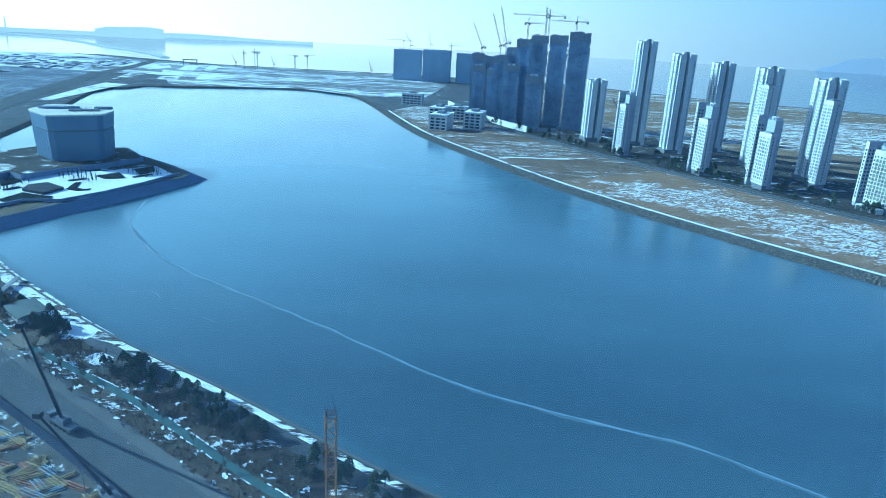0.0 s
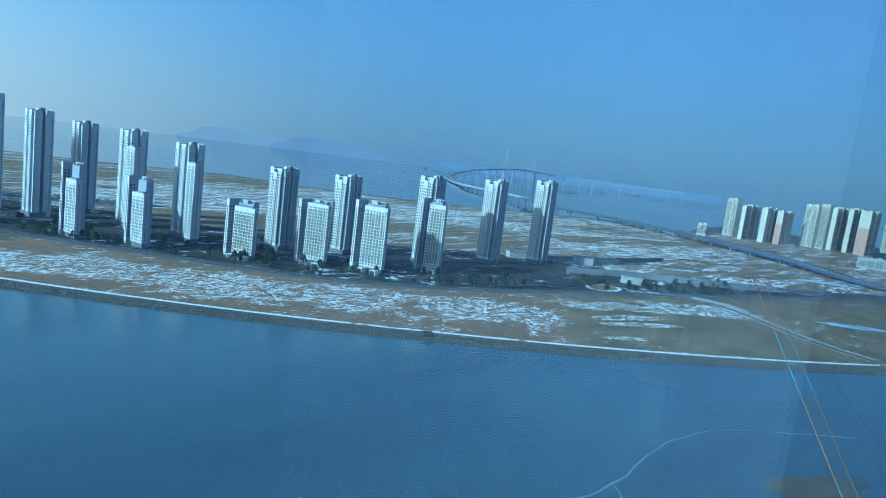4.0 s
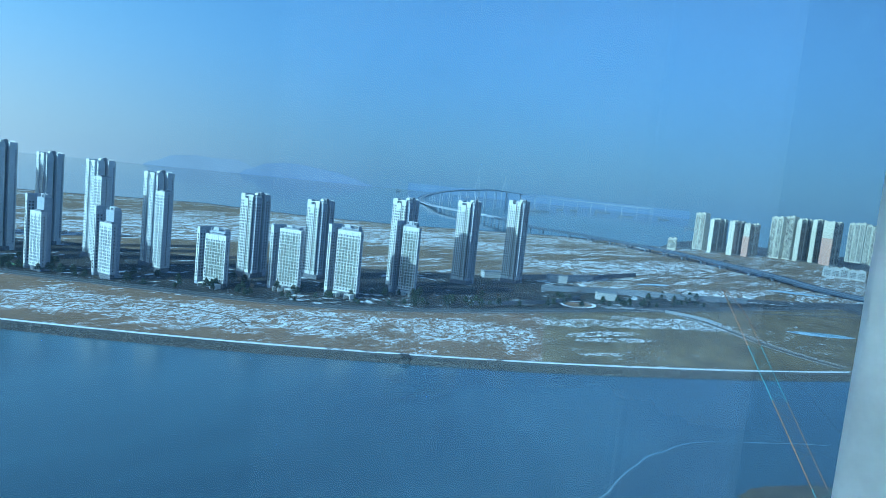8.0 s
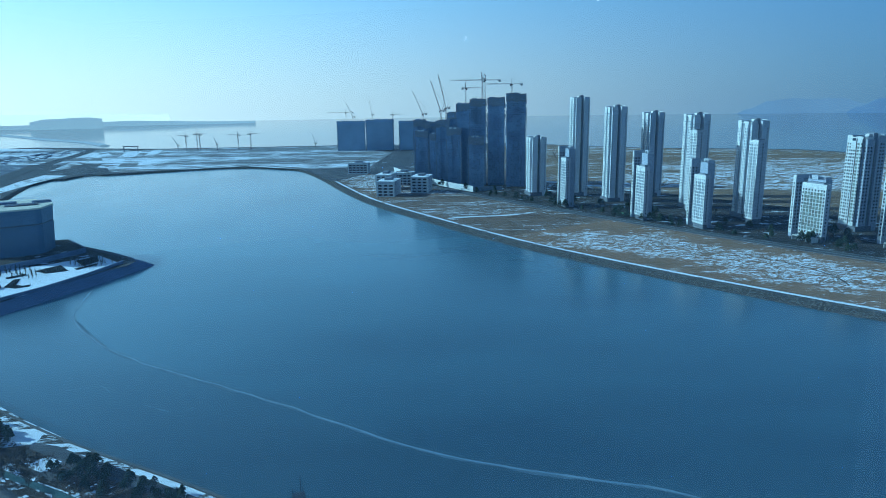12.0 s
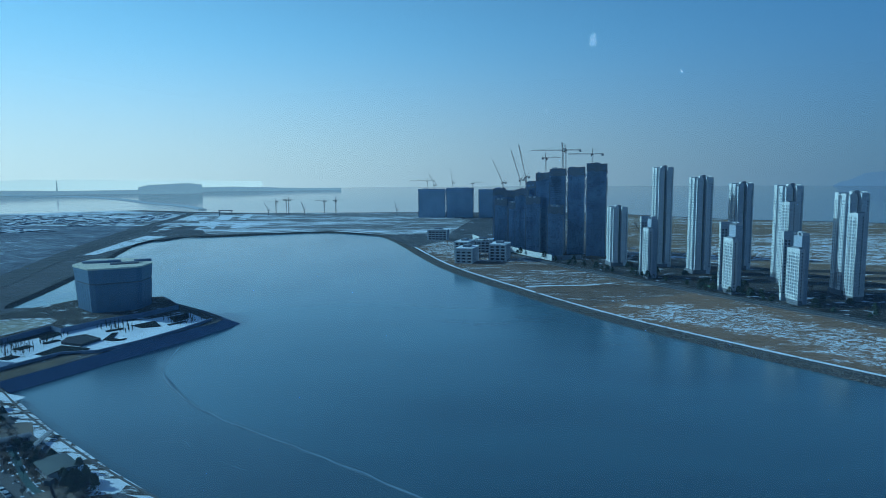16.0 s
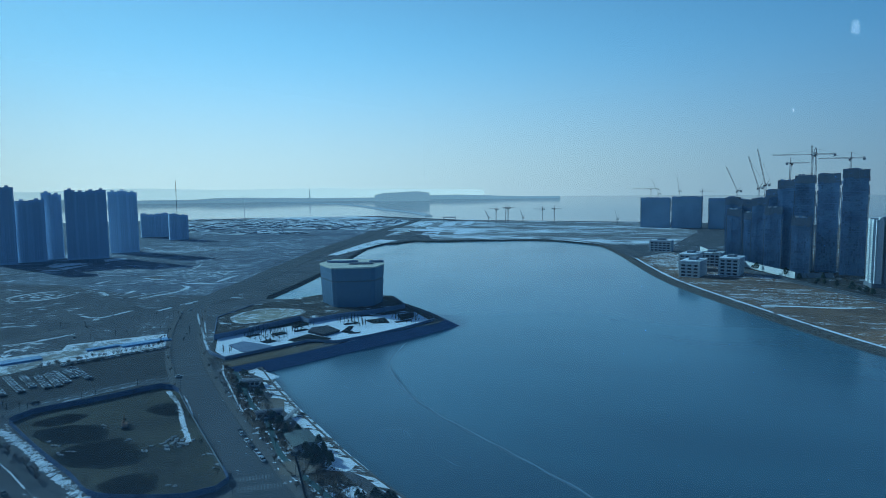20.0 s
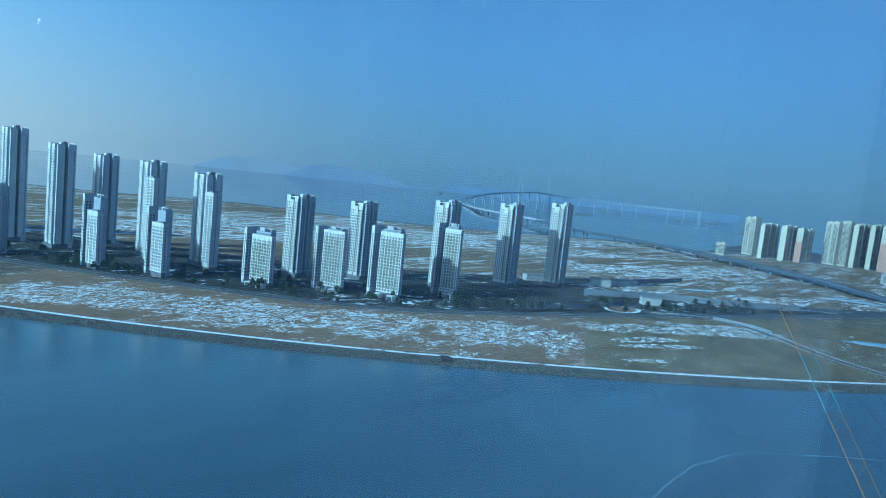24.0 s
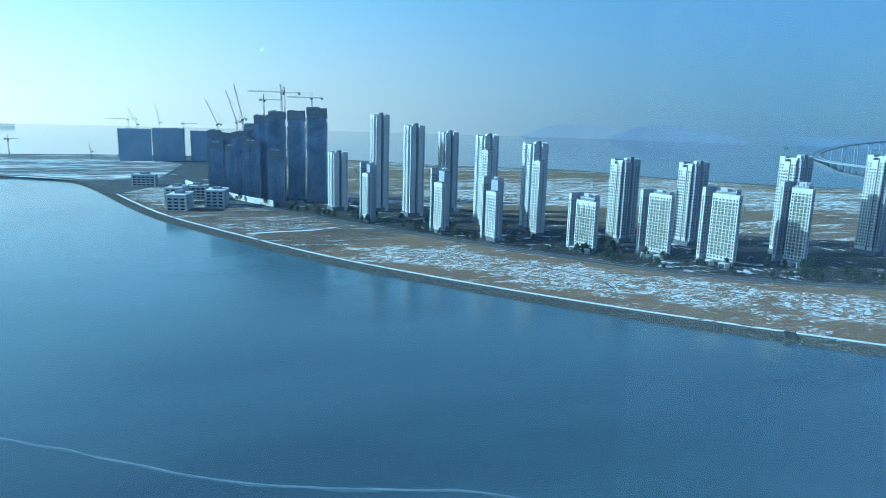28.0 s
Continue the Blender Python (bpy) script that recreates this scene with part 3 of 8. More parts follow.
def block(name, owner, x0, x1, y0, y1, z0, z1, mat, cap=True):
    """One wing of a building, with a parapet round its flat roof."""
    bm = bmesh.new()
    box(bm, x0, x1, y0, y1, z0, z1)
    if cap:
        t = 0.35
        for b in ((x0, x1, y0, y0 + t), (x0, x1, y1 - t, y1), (x0, x0 + t, y0 + t, y1 - t), (x1 - t, x1, y0 + t, y1 - t)):
            box(bm, *b, z1, z1 + 1.1)
    return part(name, bm, mat, owner)


def face_windows(name, owner, along, fixed, z0, floors, size, mat=None, axis="x", step=FLOOR_H):
    """Stacks of windows on one face, joined; along: their places on the face."""
    bm = bmesh.new()
    for a in along:
        for k in range(floors):
            z = z0 + k * step
            if axis == "x":
                box(bm, a - size[0] / 2, a + size[0] / 2, fixed - 0.07, fixed + 0.07, z, z + size[1])
            else:
                box(bm, fixed - 0.07, fixed + 0.07, a - size[0] / 2, a + size[0] / 2, z, z + size[1])
    ob = part(name, bm, mat or WINDOW, owner)
    return tagged(ob, kind="stuff")


def tall_tower(x, y, top, w=20.0, d=22.0, yaw=-78.0, single=True, label="", cleft=0.4):
    h = top - GROUND
    t = thing("apartment_tower", label, "apartment tower", "apartment towers", at=pose(x, y, GROUND, 0, 0, yaw))
    k = w / 26.0
    rows = int((h - 12) / FLOOR_H)
    wings = [("left_wing", -13 * k, -6.4 * k, 1.2, d * 0.55, 0, h, True), ("middle_wing", -6.4 * k, 0.2 * k, cleft, d * 0.62, 0, h - 4.6, True),
             ("right_wing", 0.2 * k, 9.4 * k, 0, d * 0.46, 0, h - 0.8, True), ("corner_wing", 9.4 * k, 13 * k, 1.5, d * 0.42, 0, h - 3.2, False),
             ("stair_wing", 2.0 * k, (10.6 if single else 8.0) * k, d * 0.42, d * 0.62, 0, h + 2.2, False), ("rear_wing", 1.5 * k, 12.6 * k, d * 0.62, d, 0, h - 0.4, False)]
    # bodies carry painted shade, darkest in the stair recess; fronts get lit white sheets
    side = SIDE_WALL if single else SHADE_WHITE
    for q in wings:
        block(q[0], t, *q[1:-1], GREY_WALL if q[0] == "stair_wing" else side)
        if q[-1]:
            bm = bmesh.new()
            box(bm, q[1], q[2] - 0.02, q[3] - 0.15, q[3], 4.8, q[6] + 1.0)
            part("lit_front_face", bm, WHITE_WALL, t)
    block("plinth", t, -13.3 * k, 13.3 * k, -0.6, d * 0.75, 0, 4.6, DARK_WALL, False)
    bm = bmesh.new()
    for a in (-6.0, -3.0, 0.0):
        box(bm, a * k, a * k + 0.5, 0.6, d * 0.5, h - 1.2, h - 0.6)
    box(bm, -6.4 * k, 0.2 * k, 0.5, 1.0, h - 1.2, h - 0.5)
    box(bm, 3 * k, 8 * k, d * 0.3, d * 0.44, h - 0.8, h + 2.4)
    for a in (9.6, 11.2):
        box(bm, a * k, a * k + 0.4, 1.5, d * 0.42, h - 3.2, h - 0.4)
    box(bm, 9.4 * k, 13 * k, 1.5, 1.9, h - 0.9, h - 0.3)
    for a in (d * 0.7, d * 0.85):
        box(bm, 2 * k, 12.4 * k, a, a + 0.4, h + 1.6, h + 2.2)
        for b in (2.0, 12.0):
            box(bm, b * k, b * k + 0.4, a, a + 0.4, h - 0.4, h + 1.6)
    part("roof_frame", bm, WHITE_WALL, t)
    if single:
        for a, f, me, n in ((-11.4 * k, 1.2, WIN_SQUARE, rows), (-8.2 * k, 1.2, WIN_SQUARE, rows), (-4.8 * k, cleft, WIN_SQUARE, rows - 2), (-1.6 * k, cleft, WIN_SQUARE, rows - 2),
                            (4.0 * k, 0.0, WIN_BAY, rows), (7.6 * k, 0.0, WIN_SQUARE, rows)):
            for i in range(n):
                piece("window", me, t, pose(a, f - 0.15, 9.0 + i * FLOOR_H))
    else:
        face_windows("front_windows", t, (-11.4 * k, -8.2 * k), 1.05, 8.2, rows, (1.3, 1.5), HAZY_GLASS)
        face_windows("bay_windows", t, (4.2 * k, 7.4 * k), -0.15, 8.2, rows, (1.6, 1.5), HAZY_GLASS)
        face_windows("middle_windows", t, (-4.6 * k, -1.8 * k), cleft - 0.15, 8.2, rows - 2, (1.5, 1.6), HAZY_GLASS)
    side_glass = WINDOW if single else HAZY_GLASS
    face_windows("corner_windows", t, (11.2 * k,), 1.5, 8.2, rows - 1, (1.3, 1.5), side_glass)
    # the narrow side: stacked windows, a glazed stair and white corner piers
    face_windows("side_windows", t, (d * 0.16, d * 0.30) if single else (d * 0.12,), 13 * k, 8.2, rows - 1, (1.4, 1.4), side_glass, axis="y")
    face_windows("rear_side_windows", t, (d * 0.76, d * 0.9) if single else (d * 0.92,), 12.6 * k, 8.2, rows, (1.5, 1.4), side_glass, axis="y")
    face_windows("stair_windows", t, (d * 0.52,), (10.6 if single else 8.0) * k, 7.6, rows, (2.4, 2.2), BALCONY_GLASS, axis="y")
    for a, f in ((1.5, 13.0), (d * 0.42 - 0.9, 13.0), (d * 0.62, 12.6), (d - 0.9, 12.6)):
        bm = bmesh.new()
        box(bm, f * k, f * k + 0.35, a, a + 0.9, 4.6, h - 3.0 if f > 12.8 else h + 0.4)
        part("corner_pier", bm, PALE_GREY if single else WHITE_WALL, t)
    bm = bmesh.new()
    for i in range(rows):
        z = 7.0 + i * FLOOR_H
        box(bm, 13 * k, 13 * k + 0.25, 2.5, d * 0.42 - 1.0, z, z + 0.3)
        box(bm, 12.6 * k, 12.6 * k + 0.25, d * 0.7, d - 1.0, z, z + 0.3)
    tagged(part("side_bands", bm, PALE_GREY, t), kind="stuff")
    # dark joints that run the full height between the wings
    bm = bmesh.new()
    for a, f in ((1.4, -0.22), (9.2, -0.22)):
        box(bm, a * k - 0.55, a * k + 0.55, f, f + 0.2, 5, h - 1.5)
    part("glazed_joint", bm, side_glass, t)
    return t


def slab_block(x, y, top, top_wing, w=20.0, d=14.0, yaw=-75.0, wing=True, label="", podium=True):
    h, hw = top - GROUND, top_wing - GROUND
    t = thing("apartment_block", label, "apartment block", "apartment blocks", at=pose(x, y, GROUND, 0, 0, yaw))
    # the thin glazed slab in front, widened to its right-hand side
    x0, x1 = -w / 2, w / 2 + (4.5 if wing else 0.0)
    deep = 5.0 if wing else d * 0.72
    block("front_slab", t, x0, x1, 0, deep, 4.5, h, PALE_GREY)
    block("base", t, x0 + 0.8, x1 - 0.8, 0.8, deep - 0.2, 0, 4.5, DARK_WALL, False)
    if wing:
        gap = x0 - 7.4
        # side and gap walls in shade tones, a lit white sheet in front
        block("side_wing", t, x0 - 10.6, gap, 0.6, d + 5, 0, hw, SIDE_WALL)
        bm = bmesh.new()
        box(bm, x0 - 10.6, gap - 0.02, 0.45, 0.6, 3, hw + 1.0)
        part("lit_wing_face", bm, WHITE_WALL, t)
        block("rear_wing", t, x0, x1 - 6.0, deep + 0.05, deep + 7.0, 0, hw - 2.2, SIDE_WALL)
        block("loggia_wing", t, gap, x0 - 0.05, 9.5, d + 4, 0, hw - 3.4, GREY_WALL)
        face_windows("wing_windows", t, (x0 - 9.0,), 0.45, 6.5, int((hw - 9) / FLOOR_H), (1.4, 1.7))
        face_windows("wing_side_windows", t, (2.6, 5.6), gap, 6.5, int((hw - 9) / FLOOR_H), (1.5, 1.6), axis="y")
        face_windows("wing_balconies", t, (gap + 2.0, gap + 5.0), 9.5, 6.2, int((hw - 11) / FLOOR_H), (2.3, 2.3), WINDOW)
        bm = bmesh.new()
        for a in (x0 + 0.5, (x0 + x1) / 2 - 3, x1 - 7.0):
            box(bm, a, a + 0.5, deep + 0.5, deep + 6.5, hw - 1.2, hw + 1.2)
        box(bm, x0 + 0.5, x1 - 6.5, deep + 3, deep + 3.5, hw + 1.2, hw + 1.7)
        box(bm, x0 + 2, x0 + 8, deep + 2, deep + 6, hw - 1.2, hw + 2.0)
        part("roof_frame", bm, PALE_GREY, t)
    # white sheet gives the slab its lit front over a greyer body
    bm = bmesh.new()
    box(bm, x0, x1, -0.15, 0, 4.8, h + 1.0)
    part("lit_front_face", bm, WHITE_WALL, t)
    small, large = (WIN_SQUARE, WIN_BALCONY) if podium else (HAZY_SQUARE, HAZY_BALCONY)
    rows = int((h - 6.5) / FLOOR_H)
    z0 = 6.9
    n = max(2, int((x1 - x0 - 5.2) / 2.9))
    step = (x1 - x0 - 5.2) / n
    for i in range(rows):
        z = z0 + i * FLOOR_H
        for a in (x0 + 1.4, x1 - 1.4):
            piece("window", small, t, pose(a, -0.15, z))
        for j in range(n):
            piece("window", small if i in (0, rows - 1) else large, t, pose(x0 + 2.6 + (j + 0.5) * step, -0.15, z))
    # white storey bands and fins that stand proud of the glass
    for i in range(1, rows, 4):
        bm = bmesh.new()
        box(bm, x0 + 2.3, x1 - 2.3, -0.5, -0.15, z0 + i * FLOOR_H - 1.8, z0 + i * FLOOR_H - 1.2)
        part("storey_band", bm, WHITE_WALL, t)
    for j in range(0, n + 1, 2):
        bm = bmesh.new()
        a = x0 + 2.6 + j * step
        box(bm, a - 0.2, a + 0.2, -0.5, -0.15, 5.5, h - 1)
        part("fin", bm, WHITE_WALL, t)
    face_windows("gable_windows", t, (deep * 0.5,), x1, 7.0, rows, (1.1, 1.3), axis="y")
    bm = bmesh.new()
    for i in range(rows):
        box(bm, x1, x1 + 0.2, 0.4, deep - 0.4, 6.1 + i * FLOOR_H, 6.45 + i * FLOOR_H)
    tagged(part("gable_bands", bm, PALE_GREY, t), kind="stuff")
    bm = bmesh.new()
    box(bm, x0 + 4, x1 - 4, 1.2, deep - 0.6, h, h + 2.2)
    part("lift_house", bm, GREY_WALL, t)
    if podium:
        for a in (x0 + 6.0, x1 - 4.0):
            bm = bmesh.new()
            for b in ((a - 3.2, a - 2.7, -9, -2, 0, 3.6), (a + 2.7, a + 3.2, -9, -2, 0, 3.6), (a - 3.2, a + 3.2, -9, -2, 3.6, 4.2)):
                box(bm, *b)
            part("porch", bm, WHITE_WALL, t)
    return t


def leftward(x, y, s):
    """The place s metres to the left as the window sees it."""
    r = math.hypot(x, y)
    return x - s * y / r, y + s * x / r


PALE = "tall white apartment tower with stacked windows and open roof frame"
for x, y, top, s in ((387, 545, 85, True), (447, 516, 84, True), (505, 449, 94, True), (596, 433, 97, True), (673, 415, 102.5, True)):
    tall_tower(*leftward(x - 2, y + 4, 5.5), top, single=s, label=PALE)
for x, y, top, w, d, s in ((202, 815, 124, 22, 19, 7), (233, 761, 112, 22, 20, 9), (290, 795, 104.4, 22, 20, 9), (300, 695, 103, 22, 20, 8), (329, 626, 97, 22, 20, 10)):
    tall_tower(*leftward(x, y, s), top, w, d, -84, label="slender white apartment tower with shaded grey side wings", single=False, cleft=6.5)
tall_tower(*leftward(151, 826, 8), 76, 24, 20, -82, label="lower white apartment tower beside the building site", single=False, cleft=5.0)
for x, y, a, b, w in ((326, 513, 49, 54, 19), (376, 473, 59, 61, 19), (410, 432, 63, 67, 20), (477, 417, 69, 73, 13)):
    slab_block(*leftward(x, y, 4), a, b, w, label="white apartment block with a gridded glass front")
for x, y, a, b, w in ((171, 722, 57, 69, 13), (226, 628, 55, 69, 14), (263, 577, 51, 64, 14)):
    slab_block(*leftward(x, y, 7), a, b, w, 13, -83, label="white apartment block with a taller wing behind", podium=False)
for x, y, a in ((283, 643, 88), (319, 593, 80)):
    slab_block(*leftward(x, y, 6), a, a, 12, 14, -80, wing=False, label="narrow white apartment slab before a taller tower", podium=False)


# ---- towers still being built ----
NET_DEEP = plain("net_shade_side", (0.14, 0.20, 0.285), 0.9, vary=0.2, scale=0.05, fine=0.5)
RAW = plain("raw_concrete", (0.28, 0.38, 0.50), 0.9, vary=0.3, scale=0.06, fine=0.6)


def shell_tower(x, y, w, d, top, yaw, mat, label, name="unfinished_tower", steps=0):
    h = top - GROUND
    t = thing(name, label, "building site", "unfinished towers", at=pose(x, y, GROUND, 0, 0, yaw))
    rnd = random.Random(int(x * 7 + y))
    # three wings of uneven height, netted above and open concrete frame below
    wings = [(-w / 2, -w * 0.18, 0.8, d, h - rnd.choice((0, 3, 6))), (-w * 0.18, w * 0.2, 2.6, d - 1, h), (w * 0.2, w / 2, 0, d - 2, h - rnd.choice((0, 3, 3)))]
    bare = h * rnd.uniform(0.3, 0.6)
    for x0, x1, y0, y1, top_z in wings:
        bm = bmesh.new()
        box(bm, x0, x1 - 0.05, y0, y1, bare, top_z)
        part("netted_wing", bm, mat, t)
        bm = bmesh.new()
        box(bm, x0 + 0.5, x1 - 0.6, y0 + 0.6, y1 - 0.5, 0, bare)
        part("raw_wing", bm, mat, t)
        bm = bmesh.new()
        for k in range(1, int(top_z / 3.0)):
            out = 0.2 if k * 3.0 > bare else 0.35
            box(bm, x0 - out, x1 + out - 0.3, y0 - out, y1 + out, k * 3.0, k * 3.0 + 0.4)
        for k in range(3):
            q = x0 + (x1 - x0 - 0.6) * k / 2
            box(bm, q, q + 0.6, y0 - 0.1, y0 + 0.5, 0, bare)
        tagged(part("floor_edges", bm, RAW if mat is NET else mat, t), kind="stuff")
    bm = bmesh.new()
    n = max(3, int(w / 5))
    for i in range(n):
        a = -w / 2 - 0.8 + i * (w + 1.6) / n
        box(bm, a, a + (w + 1.6) / n - 0.15, -0.9, -0.4, h - 8 - rnd.random() * 3, h + rnd.random() * 2.2)
        box(bm, a, a + (w + 1.6) / n - 0.15, d + 0.4, d + 0.9, h - 8 - rnd.random() * 3, h + rnd.random() * 2.2)
    box(bm, w / 2 + 0.4, w / 2 + 0.9, 0, d, h - 8, h + 1.2)
    box(bm, -w / 2 - 0.9, -w / 2 - 0.4, 0, d, h - 8, h + 1.0)
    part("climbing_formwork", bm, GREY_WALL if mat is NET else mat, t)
    bm = bmesh.new()
    for i in range(int(w / 2.2)):
        a = -w / 2 + 1 + i * 2.2
        bar(bm, (a, 1, h - 1), (a, 1, h + 1.5 + rnd.random() * 1.5), 0.12)
    tagged(part("starter_bars", bm, DARK_STEEL, t), kind="stuff")
    # a pale hoist mast up the side and loading platforms that jut from the floors
    for s in (w / 2 + 0.3, -w / 2 - 1.3):
        bm = bmesh.new()
        for k in range(int(h * 0.85 / 3)):
            box(bm, s, s + 1.0, -0.6, 0.6, 2 + k * 3, 4.3 + k * 3)
        part("hoist_track", bm, CONCRETE if s > 0 else STEEL, t)
    bm = bmesh.new()
    for k in range(int(h / 9)):
        z = rnd.uniform(h * 0.45, h - 4)
        a = rnd.uniform(-w / 2, w / 2 - 3)
        box(bm, a, a + rnd.uniform(2, 4), -rnd.uniform(1.0, 2.2), 0, z, z + rnd.uniform(0.5, 2.5))
        z = rnd.uniform(h * 0.55, h - 3)
        box(bm, w / 2, w / 2 + rnd.uniform(1.0, 2.4), rnd.uniform(0, d / 2), rnd.uniform(d / 2, d), z, z + rnd.uniform(1.0, 4.0))
        z = rnd.uniform(h * 0.55, h - 3)
        box(bm, -w / 2 - rnd.uniform(0.8, 2.0), -w / 2, rnd.uniform(0, d / 2), rnd.uniform(d / 2, d), z, z + rnd.uniform(1.0, 4.0))
    part("loading_platforms", bm, mat, t)
    # core walls and shuttering that stand above the newest floor
    bm = bmesh.new()
    for k in range(5):
        a, b = rnd.uniform(-w / 2 + 1, w / 2 - 5), rnd.uniform(2, d - 6)
        box(bm, a, a + rnd.uniform(2, 5), b, b + rnd.uniform(2, 5), h - 3.5, h + rnd.uniform(0.5, 3.2))
    part("core_walls", bm, mat, t)
    # open storeys between net and frame: solid darker boxes painted as their shade
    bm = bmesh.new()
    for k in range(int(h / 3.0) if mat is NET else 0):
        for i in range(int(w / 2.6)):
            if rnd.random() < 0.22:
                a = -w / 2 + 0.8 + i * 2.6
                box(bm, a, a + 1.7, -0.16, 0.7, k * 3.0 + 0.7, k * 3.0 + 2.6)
    tagged(part("bay_shade", bm, NET_DEEP, t), kind="stuff")
    if steps:
        for k in range(2):
            bm = bmesh.new()
            a = -w / 3 + k * w / 3
            box(bm, a, a + 3.5, -1.2, 3.0, h + 0.5, h + 2.6)
            part("roof_cabin", bm, WHITE_WALL, t)
    return t


DARK_NET = "unfinished concrete tower wrapped in dark scaffold net"
for x, y, w, d, top in ((7, 1088, 18, 18, 94), (24, 1056, 18, 18, 91), (41, 985, 19, 18, 95), (58, 990, 18, 18, 106), (71, 965, 20, 20, 119), (91, 953, 22, 20, 125), (116, 941, 23, 20, 126), (141, 917, 26, 22, 131)):
    shell_tower(x, y, w, d, top, -7, NET, DARK_NET)
for yaw, dist, w, top in ((-0.55, 1045, 19, 78), (-1.75, 1000, 17, 75), (-3.35, 945, 19, 84), (-5.3, 905, 20, 73.5)):
    shell_tower(*toward(yaw, dist), w, 16, top, -7, NET, "lower unfinished tower in dark net with white roof cabins", steps=1)
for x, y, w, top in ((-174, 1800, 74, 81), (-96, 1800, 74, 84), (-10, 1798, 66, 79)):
    shell_tower(x, y, w, 22, top, 2, NET_PALE, "broad unfinished slab in haze-blued net far off")


# ---- cranes ----
def lattice(bm, a, b, half, step, r, sides=4):
    """Four chords with zigzag lacing from a to b."""
    a, b = Vector(a), Vector(b)
    d = b - a
    q = d.to_track_quat("Z", "Y")
    n = max(2, int(d.length / step))
    cs = [q @ Vector((sx * half, sy * half, 0)) for sx, sy in ((1, 1), (-1, 1), (-1, -1), (1, -1))]
    for c in cs:
        bar(bm, a + c, b + c, r, sides)
    for i in range(n):
        p0, p1 = a + d * (i / n), a + d * ((i + 1) / n)
        for k in range(4):
            c0, c1 = cs[k], cs[(k + 1) % 4]
            if i % 2:
                c0, c1 = c1, c0
            bar(bm, p0 + c0, p1 + c1, r * 0.6, 3)
            bar(bm, p0 + c0, p0 + c1, r * 0.5, 3)


def tower_crane(x, y, z0, z1, yaw, reach=50.0, back=14.0, rise=None, label="", mat=None, size=1.0):
    """A hammerhead crane, or a luffing one where rise is the jib's angle."""
    mat = mat or DARK_STEEL
    t = thing("tower_crane", label, "crane", "tower cranes", at=pose(x, y, z0, 0, 0, yaw))
    h = z1 - z0
    bm = bmesh.new()
    lattice(bm, (0, 0, 0), (0, 0, h), 0.8 * size, 3.0 * size, 0.16 * size)
    part("mast", bm, mat, t)
    bm = bmesh.new()
    box(bm, -1.3 * size, 1.3 * size, -1.3 * size, 1.3 * size, h, h + 1.2 * size)
    box(bm, 1.0 * size, 2.6 * size, 0.4, 2.4 * size, h - 1.6 * size, h + 1.0 * size)
    part("slewing_unit", bm, mat, t)
    if rise is None:
        bm = bmesh.new()
        lattice(bm, (0, 0, h + 1.8 * size), (0, reach, h + 1.8 * size), 0.6 * size, 3.0 * size, 0.14 * size)
        part("jib", bm, mat, t)
        bm = bmesh.new()
        lattice(bm, (0, 0, h + 1.8 * size), (0, -back, h + 1.8 * size), 0.6 * size, 3.0 * size, 0.14 * size)
        back_jib = part("counter_jib", bm, mat, t)
        bm = bmesh.new()
        bar(bm, (0, 0, h + 1), (0, 0, h + 9 * size), 0.5 * size)
        part("tower_head", bm, mat, t)
        bm = bmesh.new()
        bar(bm, (0, 0, h + 8.6 * size), (0, reach * 0.75, h + 2.4 * size), 0.1 * size, 3)
        bar(bm, (0, 0, h + 8.6 * size), (0, -back, h + 2.4 * size), 0.1 * size, 3)
        part("tie_rods", bm, mat, t)
    else:
        ca, sa = math.cos(radians(rise)), math.sin(radians(rise))
        bm = bmesh.new()
        lattice(bm, (0, 0.5, h + 1.5 * size), (0, reach * ca, h + reach * sa), 0.6 * size, 3.0 * size, 0.14 * size)
        part("jib", bm, mat, t)
        bm = bmesh.new()
        lattice(bm, (0, 0, h + 1.5 * size), (0, -7 * size, h + 2 * size), 0.8 * size, 2.5 * size, 0.2 * size)
        bar(bm, (0, -1, h + 1.5), (0, -5 * size, h + 9 * size), 0.3 * size)
        back_jib = part("counter_jib", bm, mat, t)
        bm = bmesh.new()
        bar(bm, (0, -5 * size, h + 9 * size), (0, reach * ca * 0.9, h + reach * sa * 0.9), 0.1 * size, 3)
        part("tie_rods", bm, mat, t)
    bm = bmesh.new()
    box(bm, -1.2 * size, 1.2 * size, -back, -back + 3 * size, h - 1.0 * size, h + 1.8 * size)
    part("counterweight", bm, CONCRETE, back_jib)
    return t


HAMMER = "dark steel tower crane with a level jib over the building site"
LUFF = "dark luffing tower crane with a raised jib"
def crane_at(yaw, dist, z0, z1, turn, reach, back=14.0, rise=None, size=1.0):
    x, y = toward(yaw, dist)
    return tower_crane(x, y, z0, z1, turn, reach, back, rise, HAMMER if rise is None else LUFF, size=size)


crane_at(-6.1, 968, 126, 151, 88, 50, 22)
crane_at(-8.35, 934, 131, 144, 84, 34, 15)
crane_at(-4.4, 985, 120, 141, -84, 22, 6)
crane_at(-5.85, 962, 60, 152, 40, 12, 4, 80)
crane_at(-0.72, 1099, 93.5, 104, 92, 42, 6, 66)
crane_at(-2.25, 1010, 95, 109, 95, 48, 6, 72)
crane_at(-2.72, 1006, 95, 113, 97, 52, 6, 77)
crane_at(3.66, 1815, 84, 98, 95, 46, 6, 80)
crane_at(5.9, 1818, 81, 104, 92, 50, 20)
crane_at(5.3, 1815, 81, 92, 95, 44, 6, 65)
crane_at(1.9, 1790, 3, 97, -85, 32, 6)
